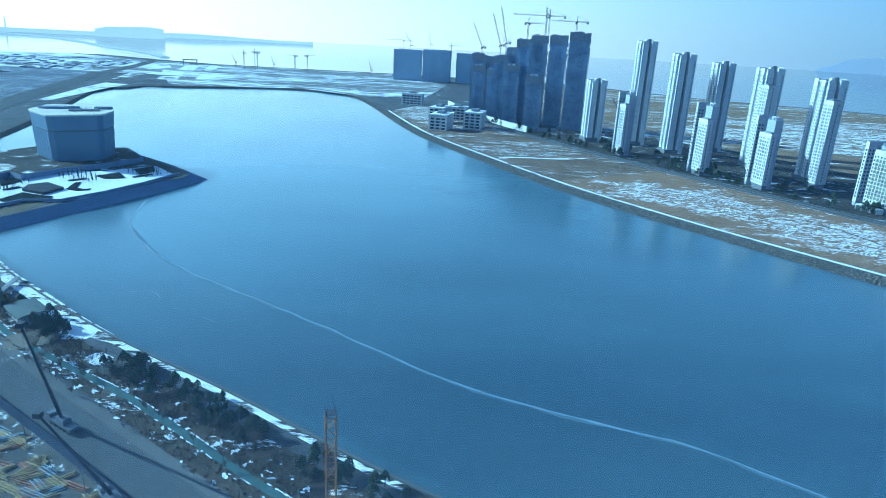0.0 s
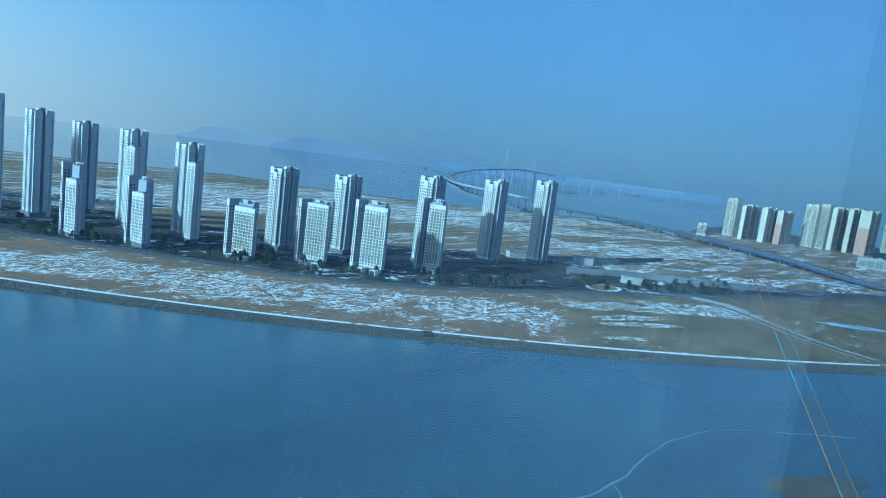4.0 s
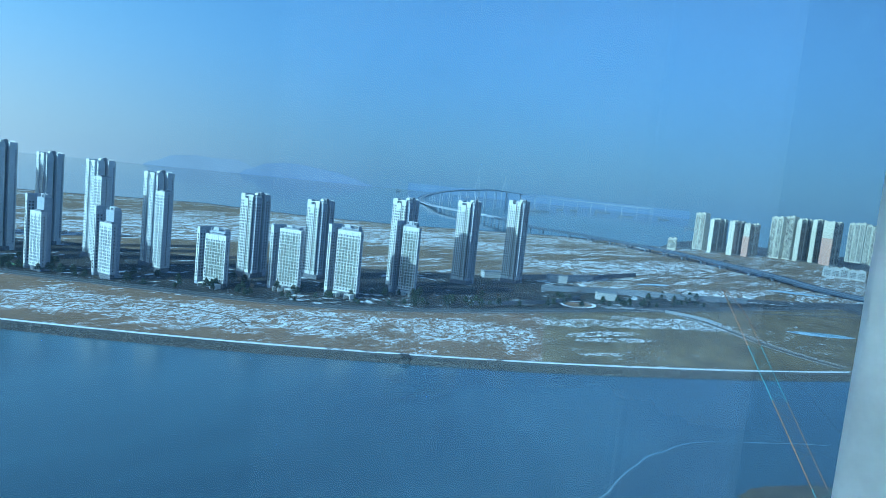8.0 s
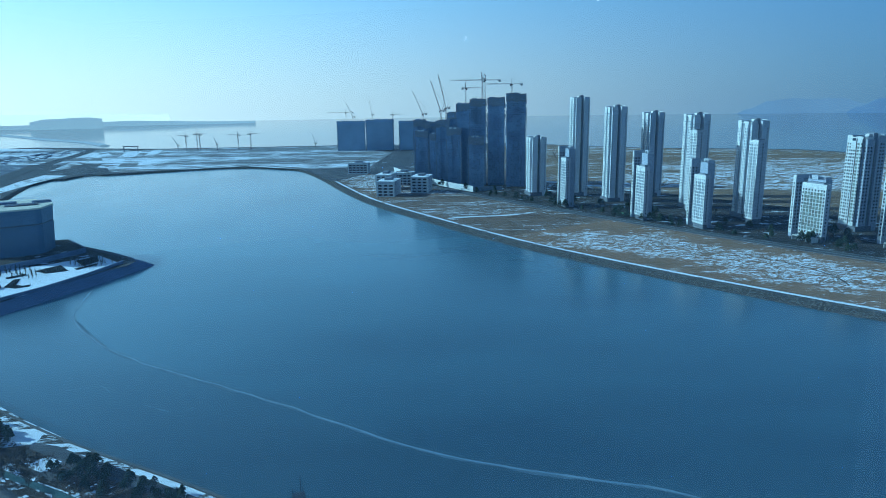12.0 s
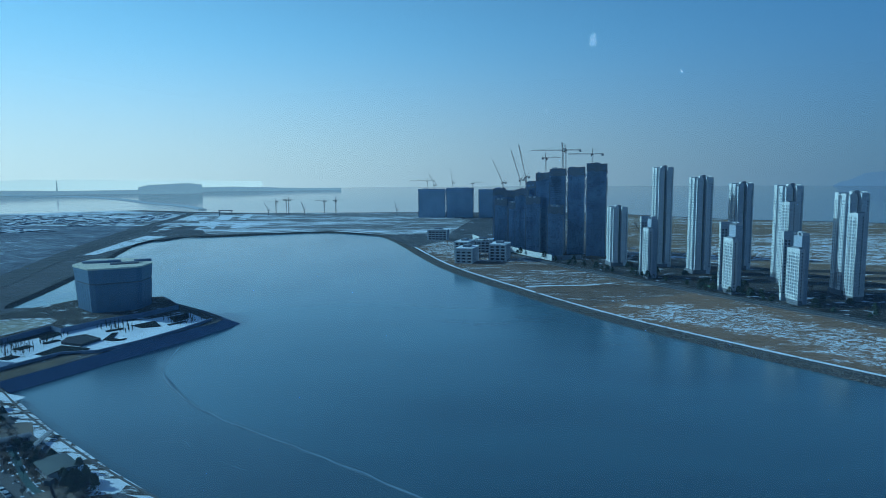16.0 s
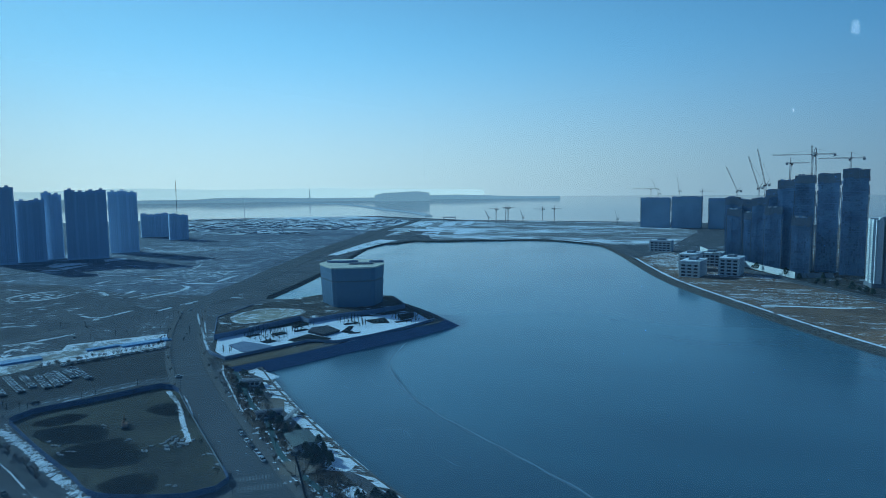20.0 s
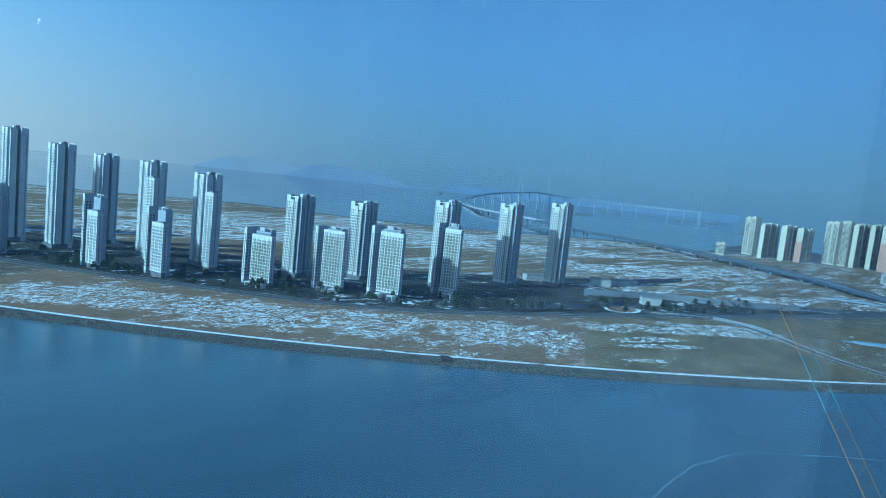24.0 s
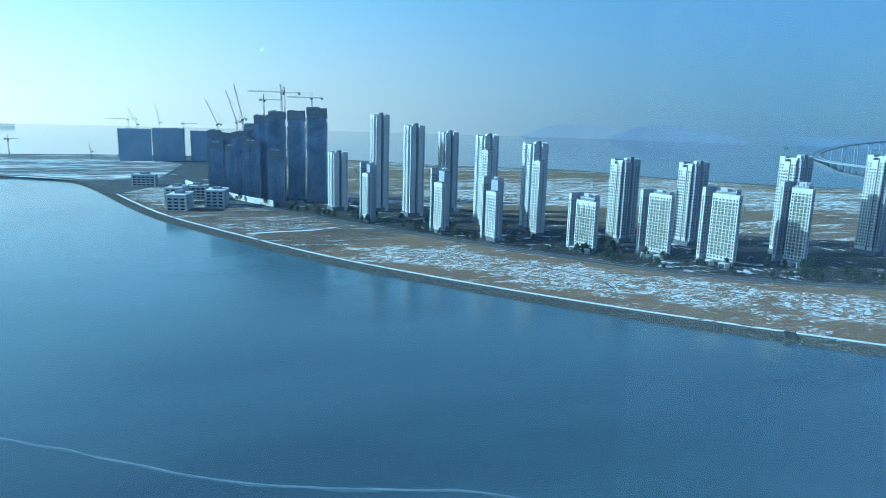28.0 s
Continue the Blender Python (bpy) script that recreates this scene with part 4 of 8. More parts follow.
# a second site beyond the head of the lake
for yaw, dist, top, turn, reach in ((18.95, 2010, 45, 95, 22), (18.1, 1990, 50, -80, 26), (17.9, 2030, 47, 85, 20), (14.9, 2010, 44, 92, 28), (13.9, 2000, 46, -88, 24)):
    crane_at(yaw, dist, GROUND, top, turn, reach, 8, size=1.3)
for yaw, dist, rise in ((19.6, 2000, 62), (16.6, 1980, 70), (8.6, 1900, 75), (-12.6, 1060, 60)):
    crane_at(yaw, dist, GROUND, 20, 90, 26, 5, rise)


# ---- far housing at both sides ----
# panes paled with the same painted haze as their walls
FAR_PANES = plain("hazed_panes", (0.36, 0.48, 0.64), 0.5, vary=0.1, scale=0.1, fine=0.5, bump=0)


def far_slab(x, y, w, top, yaw, wall, label, accent=None, d=14.0, group="far apartment slabs"):
    h = top - GROUND
    t = thing("apartment_slab", label, "apartment slab", group, at=pose(x, y, GROUND, 0, 0, yaw))
    n = max(2, int(w / 14))
    for i in range(n):
        a, b = -w / 2 + i * w / n, -w / 2 + (i + 1) * w / n
        lift = 1.5 * ((i * 2 + int(x)) % 3)
        sec = block("section", t, a + 0.05, b - 0.05, (i % 2) * 1.6, d, 0, h - lift, wall)
        bm = bmesh.new()
        box(bm, (a + b) / 2 - 2.5, (a + b) / 2 + 2.5, 4, 9, h - lift, h - lift + 4)
        part("lift_house", bm, wall, sec)
        m = (a + b) / 2
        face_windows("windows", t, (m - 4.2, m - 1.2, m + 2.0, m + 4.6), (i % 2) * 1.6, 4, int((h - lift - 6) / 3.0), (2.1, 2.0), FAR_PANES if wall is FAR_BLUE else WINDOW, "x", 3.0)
    if accent is not None:
        bm = bmesh.new()
        box(bm, -w / 2 - 0.3, -w / 2 + 3.4, -0.4, d + 0.3, 0, h * 0.62)
        part("coloured_gable", bm, accent, t)
    return t


BEIGE = "cream apartment slab in a far row beside the sea"
for x, y, w, top, acc in ((1879, 580, 30, 106, None), (1964, 401, 32, 118, None), (1975, 372, 24, 121, ROSE), (2300, 250, 46, 122, None), (2250, 200, 46, 118, None), (2120, 330, 30, 119, None)):
    far_slab(x, y, w, top, -108, CREAM, BEIGE + (" with a rose gable" if acc else ""), acc, d=24)
for x, y, w, d, top, acc in ((1850, 514, 76, 11, 94, None), (1849, 463, 66, 15, 94, None), (1875, 432, 62, 16, 90, ROSE), (1997, 331, 80, 12, 117, None), (2021, 299, 76, 12, 119, None), (1995, 257, 66, 26, 117, ROSE)):
    far_slab(x, y, w, top, -12, CREAM, "long cream slab turned edge-on to the lake" + (" with a rose gable" if acc else ""), acc, d=d)
far_slab(1711, 592, 22, 33, -78, CREAM, "small cream block standing alone on the marsh")
far_slab(1556, 179, 76, 24, -76, CONCRETE, "long low pale hall behind the viaduct", group="halls")
BLUE = "tall grey apartment slab against the light"
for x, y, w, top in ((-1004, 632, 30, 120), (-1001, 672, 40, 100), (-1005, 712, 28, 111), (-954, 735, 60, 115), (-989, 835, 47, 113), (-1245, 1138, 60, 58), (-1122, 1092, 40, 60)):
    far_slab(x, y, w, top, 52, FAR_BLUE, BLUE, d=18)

# ---- the museum island ----
SLOPE = plain("blue_grey_stone", (0.20, 0.26, 0.36), 0.85, vary=0.15, scale=0.06, fine=0.5)
MUSEUM = [(-349, 508), (-356, 545), (-322, 556), (-292, 529), (-288, 503), (-318, 483)]
island = thing("museum", "drum-like glass museum with a pale flat roof", "museum", at=pose(-321, 520, 0))
def prism(name, outline, z0, z1, mat, owner, grow0=1.0, grow1=1.0, label=""):
    bm = bmesh.new()
    lo = [bm.verts.new((x * grow0, y * grow0, z0)) for x, y in outline]
    hi = [bm.verts.new((x * grow1, y * grow1, z1)) for x, y in outline]
    n = len(lo)
    for i in range(n):
        bm.faces.new((lo[i], lo[(i + 1) % n], hi[(i + 1) % n], hi[i]))
    bm.faces.new(hi)
    bm.faces.new(lo[::-1])
    bmesh.ops.recalc_face_normals(bm, faces=bm.faces)
    return part(name, bm, mat, owner, label)


plan = []
for k in range(6):
    # chamfered corners, straight glass walls between them
    a, b = np.array(MUSEUM[k], float), np.array(MUSEUM[(k + 1) % 6], float)
    plan += [tuple(a + (b - a) * f - np.array((-321, 520))) for f in (0.08, 0.22, 0.36, 0.5, 0.64, 0.78, 0.92)]
prism("ground_floor", plan, 3.0, 9.0, DARK_WALL, island, 0.95, 0.93)
prism("glass_wall", plan, 9.0, 31.5, MUSEUM_GLASS, island, 0.95, 1.0, "blue curtain wall")
for z, grow in ((13.5, 0.96), (18.0, 0.971), (22.5, 0.982), (27.0, 0.992), (36.5, 1.012), (40.0, 1.022)):
    prism("floor_line", plan, z, z + 0.35, SLOPE, island, grow + 0.002, grow + 0.003)
prism("dark_band", plan, 31.5, 32.6, DARK_WALL, island, 0.985, 0.985)
prism("upper_wall", plan, 32.6, 43.6, MUSEUM_GLASS, island, 1.0, 1.03, "blue curtain wall")
prism("roof", plan, 43.6, 44.8, plain("pale_roof_stone", (0.78, 0.72, 0.58), 0.8, vary=0.08, scale=0.1, fine=0.6), island, 1.04, 1.04, "pale stone roof slab")
for dx, dy, rx, ry in ((-13, 4, 15, 5.5), (17, 16, 7, 4)):
    ring = [(dx + rx * math.cos(a * 0.3142) * 0.9 - ry * math.sin(a * 0.3142) * 0.43, dy + ry * math.sin(a * 0.3142) * 0.9 + rx * math.cos(a * 0.3142) * 0.43) for a in range(20)]
    prism("skylight", ring, 44.7, 46.4, SLOPE, island, label="oval dark skylight")
    prism("skylight_glass", [(dx + (x - dx) * 0.72, dy + (y - dy) * 0.72) for x, y in ring], 46.4, 46.7, PALE_GREY, island)
bm = bmesh.new()
box(bm, -2, 20, -12, 0, 44.7, 45.6, Matrix.Rotation(radians(28), 4, "Z"))
part("roof_court", bm, DARK_WALL, island)
bm = bmesh.new()
for k in range(6):
    box(bm, -1 + k * 3.6, -0.4 + k * 3.6, -11.5, -0.5, 45.6, 46.0, Matrix.Rotation(radians(28), 4, "Z"))
part("court_beams", bm, SLOPE, island)
for k in range(len(plan)):
    x, y = plan[k]
    bm = bmesh.new()
    bar(bm, (x * 0.955, y * 0.955, 9.0), (x * 1.005, y * 1.005, 31.5), 0.12)
    part("mullion", bm, SLOPE, island)

bm = bmesh.new()
edge = [(-268, 306), (-259, 326), (-248, 354), (-232, 398), (-214, 445), (-200, 494), (-249, 540), (-320, 592)]
back = [(-400, 500), (-398, 440), (-330, 345), (-300, 318)]
top = [(-278, 306), (-268, 328), (-257, 357), (-241, 402), (-223, 447), (-211, 484), (-252, 524), (-318, 574)]
part("island_ground", sheet(top + back, 5.6), TOWN)
tagged(bpy.data.objects["island_ground"], "dark winter lawns of the museum island", "ground", kind="structure")
bm = bmesh.new()
ribbon(bm, [[(*q, -0.5) for q in edge], [(*q, 5.6) for q in top]])
part("island_slope", bm, SLOPE)
tagged(bpy.data.objects["island_slope"], "smooth sloping stone bank round the museum island", "embankment", kind="structure")
bm = bmesh.new()
rail = smooth(top, 10)
ribbon(bm, [[(*q, 5.66) for q in offset(rail, 1.0)], [(*q, 5.66) for q in offset(rail, 4.5)]])
part("island_path", bm, PAVING)
tagged(bpy.data.objects["island_path"], "paved edge path round the museum island", "path", kind="structure")
# snow-filled plaza with planting beds
part("plaza", sheet([(-339, 361), (-315, 333), (-299, 324), (-291, 338), (-287, 358), (-276, 384), (-258, 387), (-247, 395), (-241, 418), (-233, 439), (-223, 480), (-249, 506), (-261, 493), (-275, 477), (-293, 470), (-313, 432), (-319, 412), (-335, 390)], 5.72), PLAZA_SNOW)
tagged(bpy.data.objects["plaza"], "plaza under fresh white snow before the museum", "plaza", kind="structure")
HEDGE = plain("clipped_hedge", (0.03, 0.036, 0.035), 0.95, vary=0.4, scale=0.4, fine=2)
rnd = random.Random(4)


def raised(name, outline, z, h, mat, label, category, group=""):
    """A low block over a plan outline."""
    bm = bmesh.new()
    lo = [bm.verts.new((x, y, z)) for x, y in outline]
    hi = [bm.verts.new((x, y, z + h)) for x, y in outline]
    n = len(lo)
    for i in range(n):
        bm.faces.new((lo[i], lo[(i + 1) % n], hi[(i + 1) % n], hi[i]))
    bm.faces.new(hi)
    bmesh.ops.recalc_face_normals(bm, faces=bm.faces)
    return tagged(part(name, bm, mat), label, category, group)


BEDS = ([(-318, 349), (-316, 362), (-288, 359), (-289, 339), (-299, 339)], [(-286, 399), (-262, 393), (-260, 381), (-277, 374), (-288, 377)], [(-271, 458), (-262, 474), (-248, 457), (-260, 451)],
        [(-258, 488), (-249, 503), (-240, 486), (-244, 471)], [(-318, 421), (-313, 435), (-306, 428), (-309, 412)], [(-267, 415), (-272, 434), (-269, 436), (-263, 420), (-256, 417), (-253, 420), (-252, 416), (-258, 412)],
        [(-326, 376), (-322, 386), (-318, 384), (-322, 374)], [(-312, 388), (-310, 398), (-303, 396), (-305, 386)], [(-303, 404), (-299, 414), (-295, 412), (-299, 402)], [(-281, 440), (-274, 450), (-271, 447), (-278, 437)], [(-304, 366), (-302, 374), (-294, 372), (-296, 364)], [(-246, 462), (-238, 476), (-236, 474), (-243, 460)])
for outline in BEDS:
    raised("planting_bed", outline, 5.7, 0.5, SLOPE if outline is BEDS[0] else HEDGE, "low dark bed in the snowy plaza", "planting bed", "planting beds")
raised("plaza_stage", [(-293, 415), (-286, 425), (-268, 414), (-271, 397), (-289, 403)], 5.7, 1.8, plain("dark_roof_boards", (0.055, 0.058, 0.065), 0.9), "dark flat-roofed pavilion among the planting beds", "pavilion")
part("bank_lawn", sheet([(-290, 309), (-280, 340), (-267, 372), (-257, 388), (-259, 363), (-269, 330), (-278, 308)], 5.68), plain("dead_lawn", (0.20, 0.155, 0.11), 0.95, vary=0.3, scale=0.1, fine=0.8))
tagged(bpy.data.objects["bank_lawn"], "strip of dead tan lawn along the island's edge", "lawn", kind="structure")
edge_walk = [np.array(q, float) for q in ((-317, 329), (-310, 325), (-294, 319), (-283, 350), (-272, 378), (-251, 384), (-238, 410), (-227, 442), (-219, 478))]
bm = bmesh.new()
ribbon(bm, [[(*q, 5.5) for q in offset(edge_walk, -0.4)], [(*q, 7.6) for q in offset(edge_walk, -0.4)], [(*q, 7.6) for q in offset(edge_walk, 0.4)], [(*q, 5.5) for q in offset(edge_walk, 0.4)]])
part("plaza_wall", bm, SLOPE)
tagged(bpy.data.objects["plaza_wall"], "low blue-grey wall along the plaza's edge", "wall", kind="structure")
# terrace and its shaded wall between plaza and museum
bm = sheet([(-340, 359), (-332, 391), (-323, 440), (-309, 432), (-298, 461), (-280, 487), (-266, 520), (-300, 560), (-370, 540), (-396, 470), (-386, 412)], 9.0)
tr = part("terrace", bm, TOWN)
tagged(tr, "raised lawn terrace at the museum's foot", "terrace", kind="structure")
bm = bmesh.new()
wall_line = [np.array(q, float) for q in ((-396, 470), (-386, 412), (-340, 359), (-332, 391), (-323, 440), (-309, 432), (-298, 461), (-280, 487), (-266, 520), (-300, 560))]
ribbon(bm, [[(*q, 5.0) for q in offset(wall_line, -0.3)], [(*q, 9.6) for q in offset(wall_line, -0.3)], [(*q, 9.6) for q in offset(wall_line, 0.3)], [(*q, 9.0) for q in offset(wall_line, 0.3)]])
part("terrace_wall", bm, SLOPE)
tagged(bpy.data.objects["terrace_wall"], "blue-grey retaining wall above the plaza", "wall", kind="structure")
oval = [tuple(q) for q in smooth([(-375, 418), (-378, 443), (-368, 460), (-340, 464), (-330, 452), (-333, 428), (-342, 406), (-355, 401)], 4, True)]
part("oval_path", strip([np.array(q) for q in oval + oval[:1]], 1.7, 9.1), snowy("torn_path_snow", (0.20, 0.18, 0.15), 0.55, 0.25, (1, 1, 1), 0, (0.1, 0.09, 0.08), patchy=0.3))
tagged(bpy.data.objects["oval_path"], "snowy path round the oval lawn", "path", kind="structure")
part("oval_lawn", sheet(oval, 9.06), snowy("oval_turf", (0.44, 0.40, 0.30), 0.50, 0.16, (0.5, 1.4, 1), 60, (0.22, 0.20, 0.15), veins=0.05, flecks=0.06))
tagged(bpy.data.objects["oval_lawn"], "oval lawn under patchy snow beside the museum", "lawn", kind="structure")

# ---- roads and paths on the near land ----
MAIN = smooth([(-476, 480), (-386, 377), (-310, 304), (-221, 233), (-150, 181), (-115, 158), (-60, 122), (30, 62), (140, 0)], 10)
roads = (("main_road", MAIN, 8.8, "wide grey avenue along the lake park"),
         ("causeway_road", smooth([(-470, 480), (-569, 735), (-655, 960), (-783, 1335), (-940, 1900), (-1030, 2120)], 25), 16, "long straight causeway road beside the inlet"),
         ("side_road", smooth([(-292, 288), (-312, 262), (-326, 230), (-334, 195), (-380, 90)], 8), 5.5, "grey side road past the car park"),
         ("site_road", smooth([(-150, 182), (-180, 166), (-215, 160), (-260, 166), (-330, 190), (-420, 215)], 8), 6, "grey road along the fenced site"))
for i, (name, line, half, label) in enumerate(roads):
    part(name, strip(line, half, GROUND + 0.1 + 0.03 * i), ASPHALT)
    tagged(bpy.data.objects[name], label, "road", kind="structure")
LINE_PAINT = plain("road_paint", (0.24, 0.24, 0.235), 0.8, vary=0.5, scale=0.5, fine=3)
bm = bmesh.new()
for k in range(2, len(MAIN) - 3):
    a, b = MAIN[k], MAIN[k + 1]
    t = (b - a) / np.linalg.norm(b - a)
    nrm = np.array((-t[1], t[0]))
    for off in (-4.4, 0.0, 4.4):
        p, q = a + nrm * off, a + nrm * off + t * 3.5
        w = nrm * 0.06
        v = [bm.verts.new((*c, GROUND + 0.17)) for c in (p - w, q - w, q + w, p + w)]
        bm.faces.new(v)
tagged(part("lane_marks", bm, LINE_PAINT), "dashed white lane marks on the avenue", "road marks", kind="stuff")
for cx, cy, turn in ((-313, 307, 43), (-295, 291, 43), (-166, 192, 40), (-158, 187, 40)):
    t = thing("crosswalk", "worn white zebra crossing on the grey avenue", "crosswalk", "crosswalks", at=pose(cx, cy, GROUND + 0.2, 0, 0, turn))
    for k in range(14):
        bm = bmesh.new()
        box(bm, -8.2 + k * 1.2, -7.6 + k * 1.2, -2, 2, 0, 0.02)
        part("stripe", bm, LINE_PAINT, t)
KERB = offset(MAIN, -9.0), offset(MAIN, 9.0)
for i, line in enumerate(KERB):
    part("kerb_%d" % (i + 1), strip([np.array(q) for q in line], 0.15, GROUND + 0.28, 0.3), PAVING)
    tagged(bpy.data.objects["kerb_%d" % (i + 1)], "grey concrete kerb of the avenue", "kerb", kind="structure")
    side = strip([np.array(q) for q in offset([np.array(q) for q in line], 2.2 if i else -2.2)], 1.8, GROUND + 0.2, 0.2)
    part("pavement_%d" % (i + 1), side, PAVING)
    tagged(bpy.data.objects["pavement_%d" % (i + 1)], "paved footway beside the avenue", "pavement", kind="structure")

near_line = smooth(NEAR, 8)
BANK_SNOW = snowy("bank_snow", (0.09, 0.075, 0.06), 0.5, 0.12, (0.5, 1.6, 1), -30, (0.05, 0.045, 0.04), sharp=0.02)
part("bank_snow", strip([np.array(q) for q in offset(near_line, 5.6)], 1.3, GROUND + 0.12), BANK_SNOW)
tagged(bpy.data.objects["bank_snow"], "strip of snow along the near bank", "snow", kind="structure")
part("bank_walk", strip([np.array(q) for q in offset(near_line, 3.4)], 0.5, GROUND + 0.3, 0.3), PAVING)
tagged(bpy.data.objects["bank_walk"], "concrete edge walk on top of the near bank", "path", kind="structure")
GREEN_PATH = plain("green_path", (0.07, 0.145, 0.14), 0.9, vary=0.25, scale=0.2, fine=1.5)
PATH_LINE = smooth([(-290, 318), (-262, 296), (-225, 262), (-200, 244), (-170, 215), (-136, 194), (-105, 177), (-82, 162), (-44, 136), (0, 110), (60, 76)], 6)
part("park_path", strip(PATH_LINE, 1.25, GROUND + 0.14), GREEN_PATH)
tagged(bpy.data.objects["park_path"], "green-grey cycle path winding through the park", "path", kind="structure")
park_poly = [tuple(q) for q in offset(near_line, 12.5)][20:] + [(-292, 312), (-215, 245), (-145, 196), (-110, 172), (-60, 137), (40, 74), (110, 30)]
PARK_NEAR = snowy("park_turf", (0.12, 0.085, 0.06), 0.14, 0.5, (0.6, 1.5, 1), 35, (0.05, 0.038, 0.028))
part("park_lawn", sheet(park_poly, GROUND + 0.08), PARK_NEAR)
tagged(bpy.data.objects["park_lawn"], "brown sloping park lawn with scraps of snow", "lawn", kind="structure")

rnd = random.Random(52)
bm = bmesh.new()
for k in range(520):
    i = rnd.randrange(2, len(PATH_LINE) - 2)
    side = rnd.choice((-1, 1))
    q = offset(PATH_LINE[i - 1:i + 2], side * (1.4 + abs(rnd.gauss(0, 5.0))))[1]
    if noise.noise(Vector((q[0] * 0.06, q[1] * 0.06, 1))) < -0.15 or not -290 < q[0] < 45:
        continue
    n = 8
    r, long, a0 = rnd.uniform(0.2, 0.8), rnd.uniform(1.0, 2.6), rnd.uniform(1.9, 3.0)
    ring = []
    for j in range(n):
        a = j * 2 * math.pi / n
        f = r * rnd.uniform(0.35, 1.3)
        u, v = f * long * math.cos(a), f * math.sin(a)
        ring.append(bm.verts.new((q[0] + u * math.cos(a0) - v * math.sin(a0), q[1] + u * math.sin(a0) + v * math.cos(a0), GROUND + 0.24)))
    bm.faces.new(ring)
# broken lines of snow along both edges of the path
for k in range(2, len(PATH_LINE) - 2):
    d = PATH_LINE[k + 1] - PATH_LINE[k]
    a0 = math.atan2(d[1], d[0])
    for side in (-1.5, 1.5):
        q0 = offset(PATH_LINE[k - 1:k + 2], side)[1]
        for j in range(3):
            if rnd.random() < (0.30 if side < 0 else 0.6):
                q = q0 + d * (j / 3 + rnd.uniform(-0.1, 0.1))
                ring = []
                for m in range(8):
                    a = m * math.pi / 4
                    u, v = rnd.uniform(0.5, 1.5) * math.cos(a), rnd.uniform(0.12, 0.42) * math.sin(a)
                    ring.append(bm.verts.new((q[0] + u * math.cos(a0) - v * math.sin(a0), q[1] + u * math.sin(a0) + v * math.cos(a0), GROUND + 0.23)))
                bm.faces.new(ring)
tagged(part("park_snow", bm, PLAZA_SNOW), "torn scraps of snow beside the park path", "snow", kind="stuff")
part("bank_drift", sheet([(-262, 318), (-232, 294), (-199, 267), (-171, 247), (-147, 229), (-119, 210), (-111, 204), (-125, 209), (-140, 214), (-152, 222), (-172, 238), (-205, 262), (-240, 290)], GROUND + 0.16), BANK_SNOW)
tagged(bpy.data.objects["bank_drift"], "broad drift of white snow below the park trees", "snow", kind="structure")

# ---- park buildings, courts and paved spots ----
def pad(x, y, w, d, turn, mat, label, name="paved_court", z=GROUND + 0.16):
    bm = bmesh.new()
    box(bm, -w / 2, w / 2, -d / 2, d / 2, -0.2, 0.1)
    bmesh.ops.bevel(bm, geom=[e for e in bm.edges if abs(e.verts[0].co.z - e.verts[1].co.z) > 0.1], offset=min(w, d) * 0.15, segments=3, affect="EDGES")
    ob = part(name, bm, mat)
    ob.matrix_basis = pose(x, y, z, 0, 0, turn)
    return tagged(ob, label, "court", "paved courts")


CLAY = plain("sandy_court", (0.24, 0.19, 0.15), 0.9, vary=0.15, scale=0.15, fine=1.5)
pad(-213, 264, 22, 12, -52, CLAY, "brown sandy court with a low border")
pad(-154, 208, 18, 14, 38, CLAY, "sandy paved square beside the avenue")
pad(-118, 194, 15, 10, -30, PAVING, "rounded paved pad half under snow")
pad(-123, 197, 9, 7, -30, SNOW, "snow patch lying on a paved pad", "snow_patch", GROUND + 0.3)
pad(-141, 214, 13, 8, 10, SNOW, "snow-covered garden bed between trees", "snow_patch")
pad(-245, 290, 12, 7, 30, SNOW, "snow-covered lawn corner under trees", "snow_patch")
pad(-74, 176, 7, 5, 15, SNOW, "bright snow patch under the pines", "snow_patch")
pad(-255, 308, 26, 8, -18, SNOW, "snow-covered lawn corner beside the crossing", "snow_patch")


def low_house(x, y, w, d, h, turn, wall, roof, label, name="pavilion"):
    t = thing(name, label, "pavilion", "park buildings", at=pose(x, y, GROUND, 0, 0, turn))
    bm = bmesh.new()
    box(bm, -w / 2, w / 2, -d / 2, d / 2, 0, h)
    walls = part("walls", bm, wall, t)
    bm = bmesh.new()
    seg = 8
    lo = []
    for k in range(seg + 1):
        a = -d / 2 - 0.8 + (d + 1.6) * k / seg
        zz = h + 0.3 + 0.7 * math.cos((k / seg - 0.5) * math.pi)
        lo.append((a, zz))
    ribbon(bm, [[(-w / 2 - 0.8, a, z) for a, z in lo], [(w / 2 + 0.8, a, z) for a, z in lo], [(w / 2 + 0.8, a, z - 0.35) for a, z in lo], [(-w / 2 - 0.8, a, z - 0.35) for a, z in lo], [(-w / 2 - 0.8, a, z) for a, z in lo]])
    part("roof", bm, roof, t, "shallow curved roof")
    for k in range(4):
        bm = bmesh.new()
        a = -w / 2 + (k + 0.5) * w / 4
        box(bm, a - 0.9, a + 0.9, -d / 2 - 0.06, -d / 2 + 0.06, 0.9, h - 0.6)
        part("window", bm, WINDOW, walls)
    return t


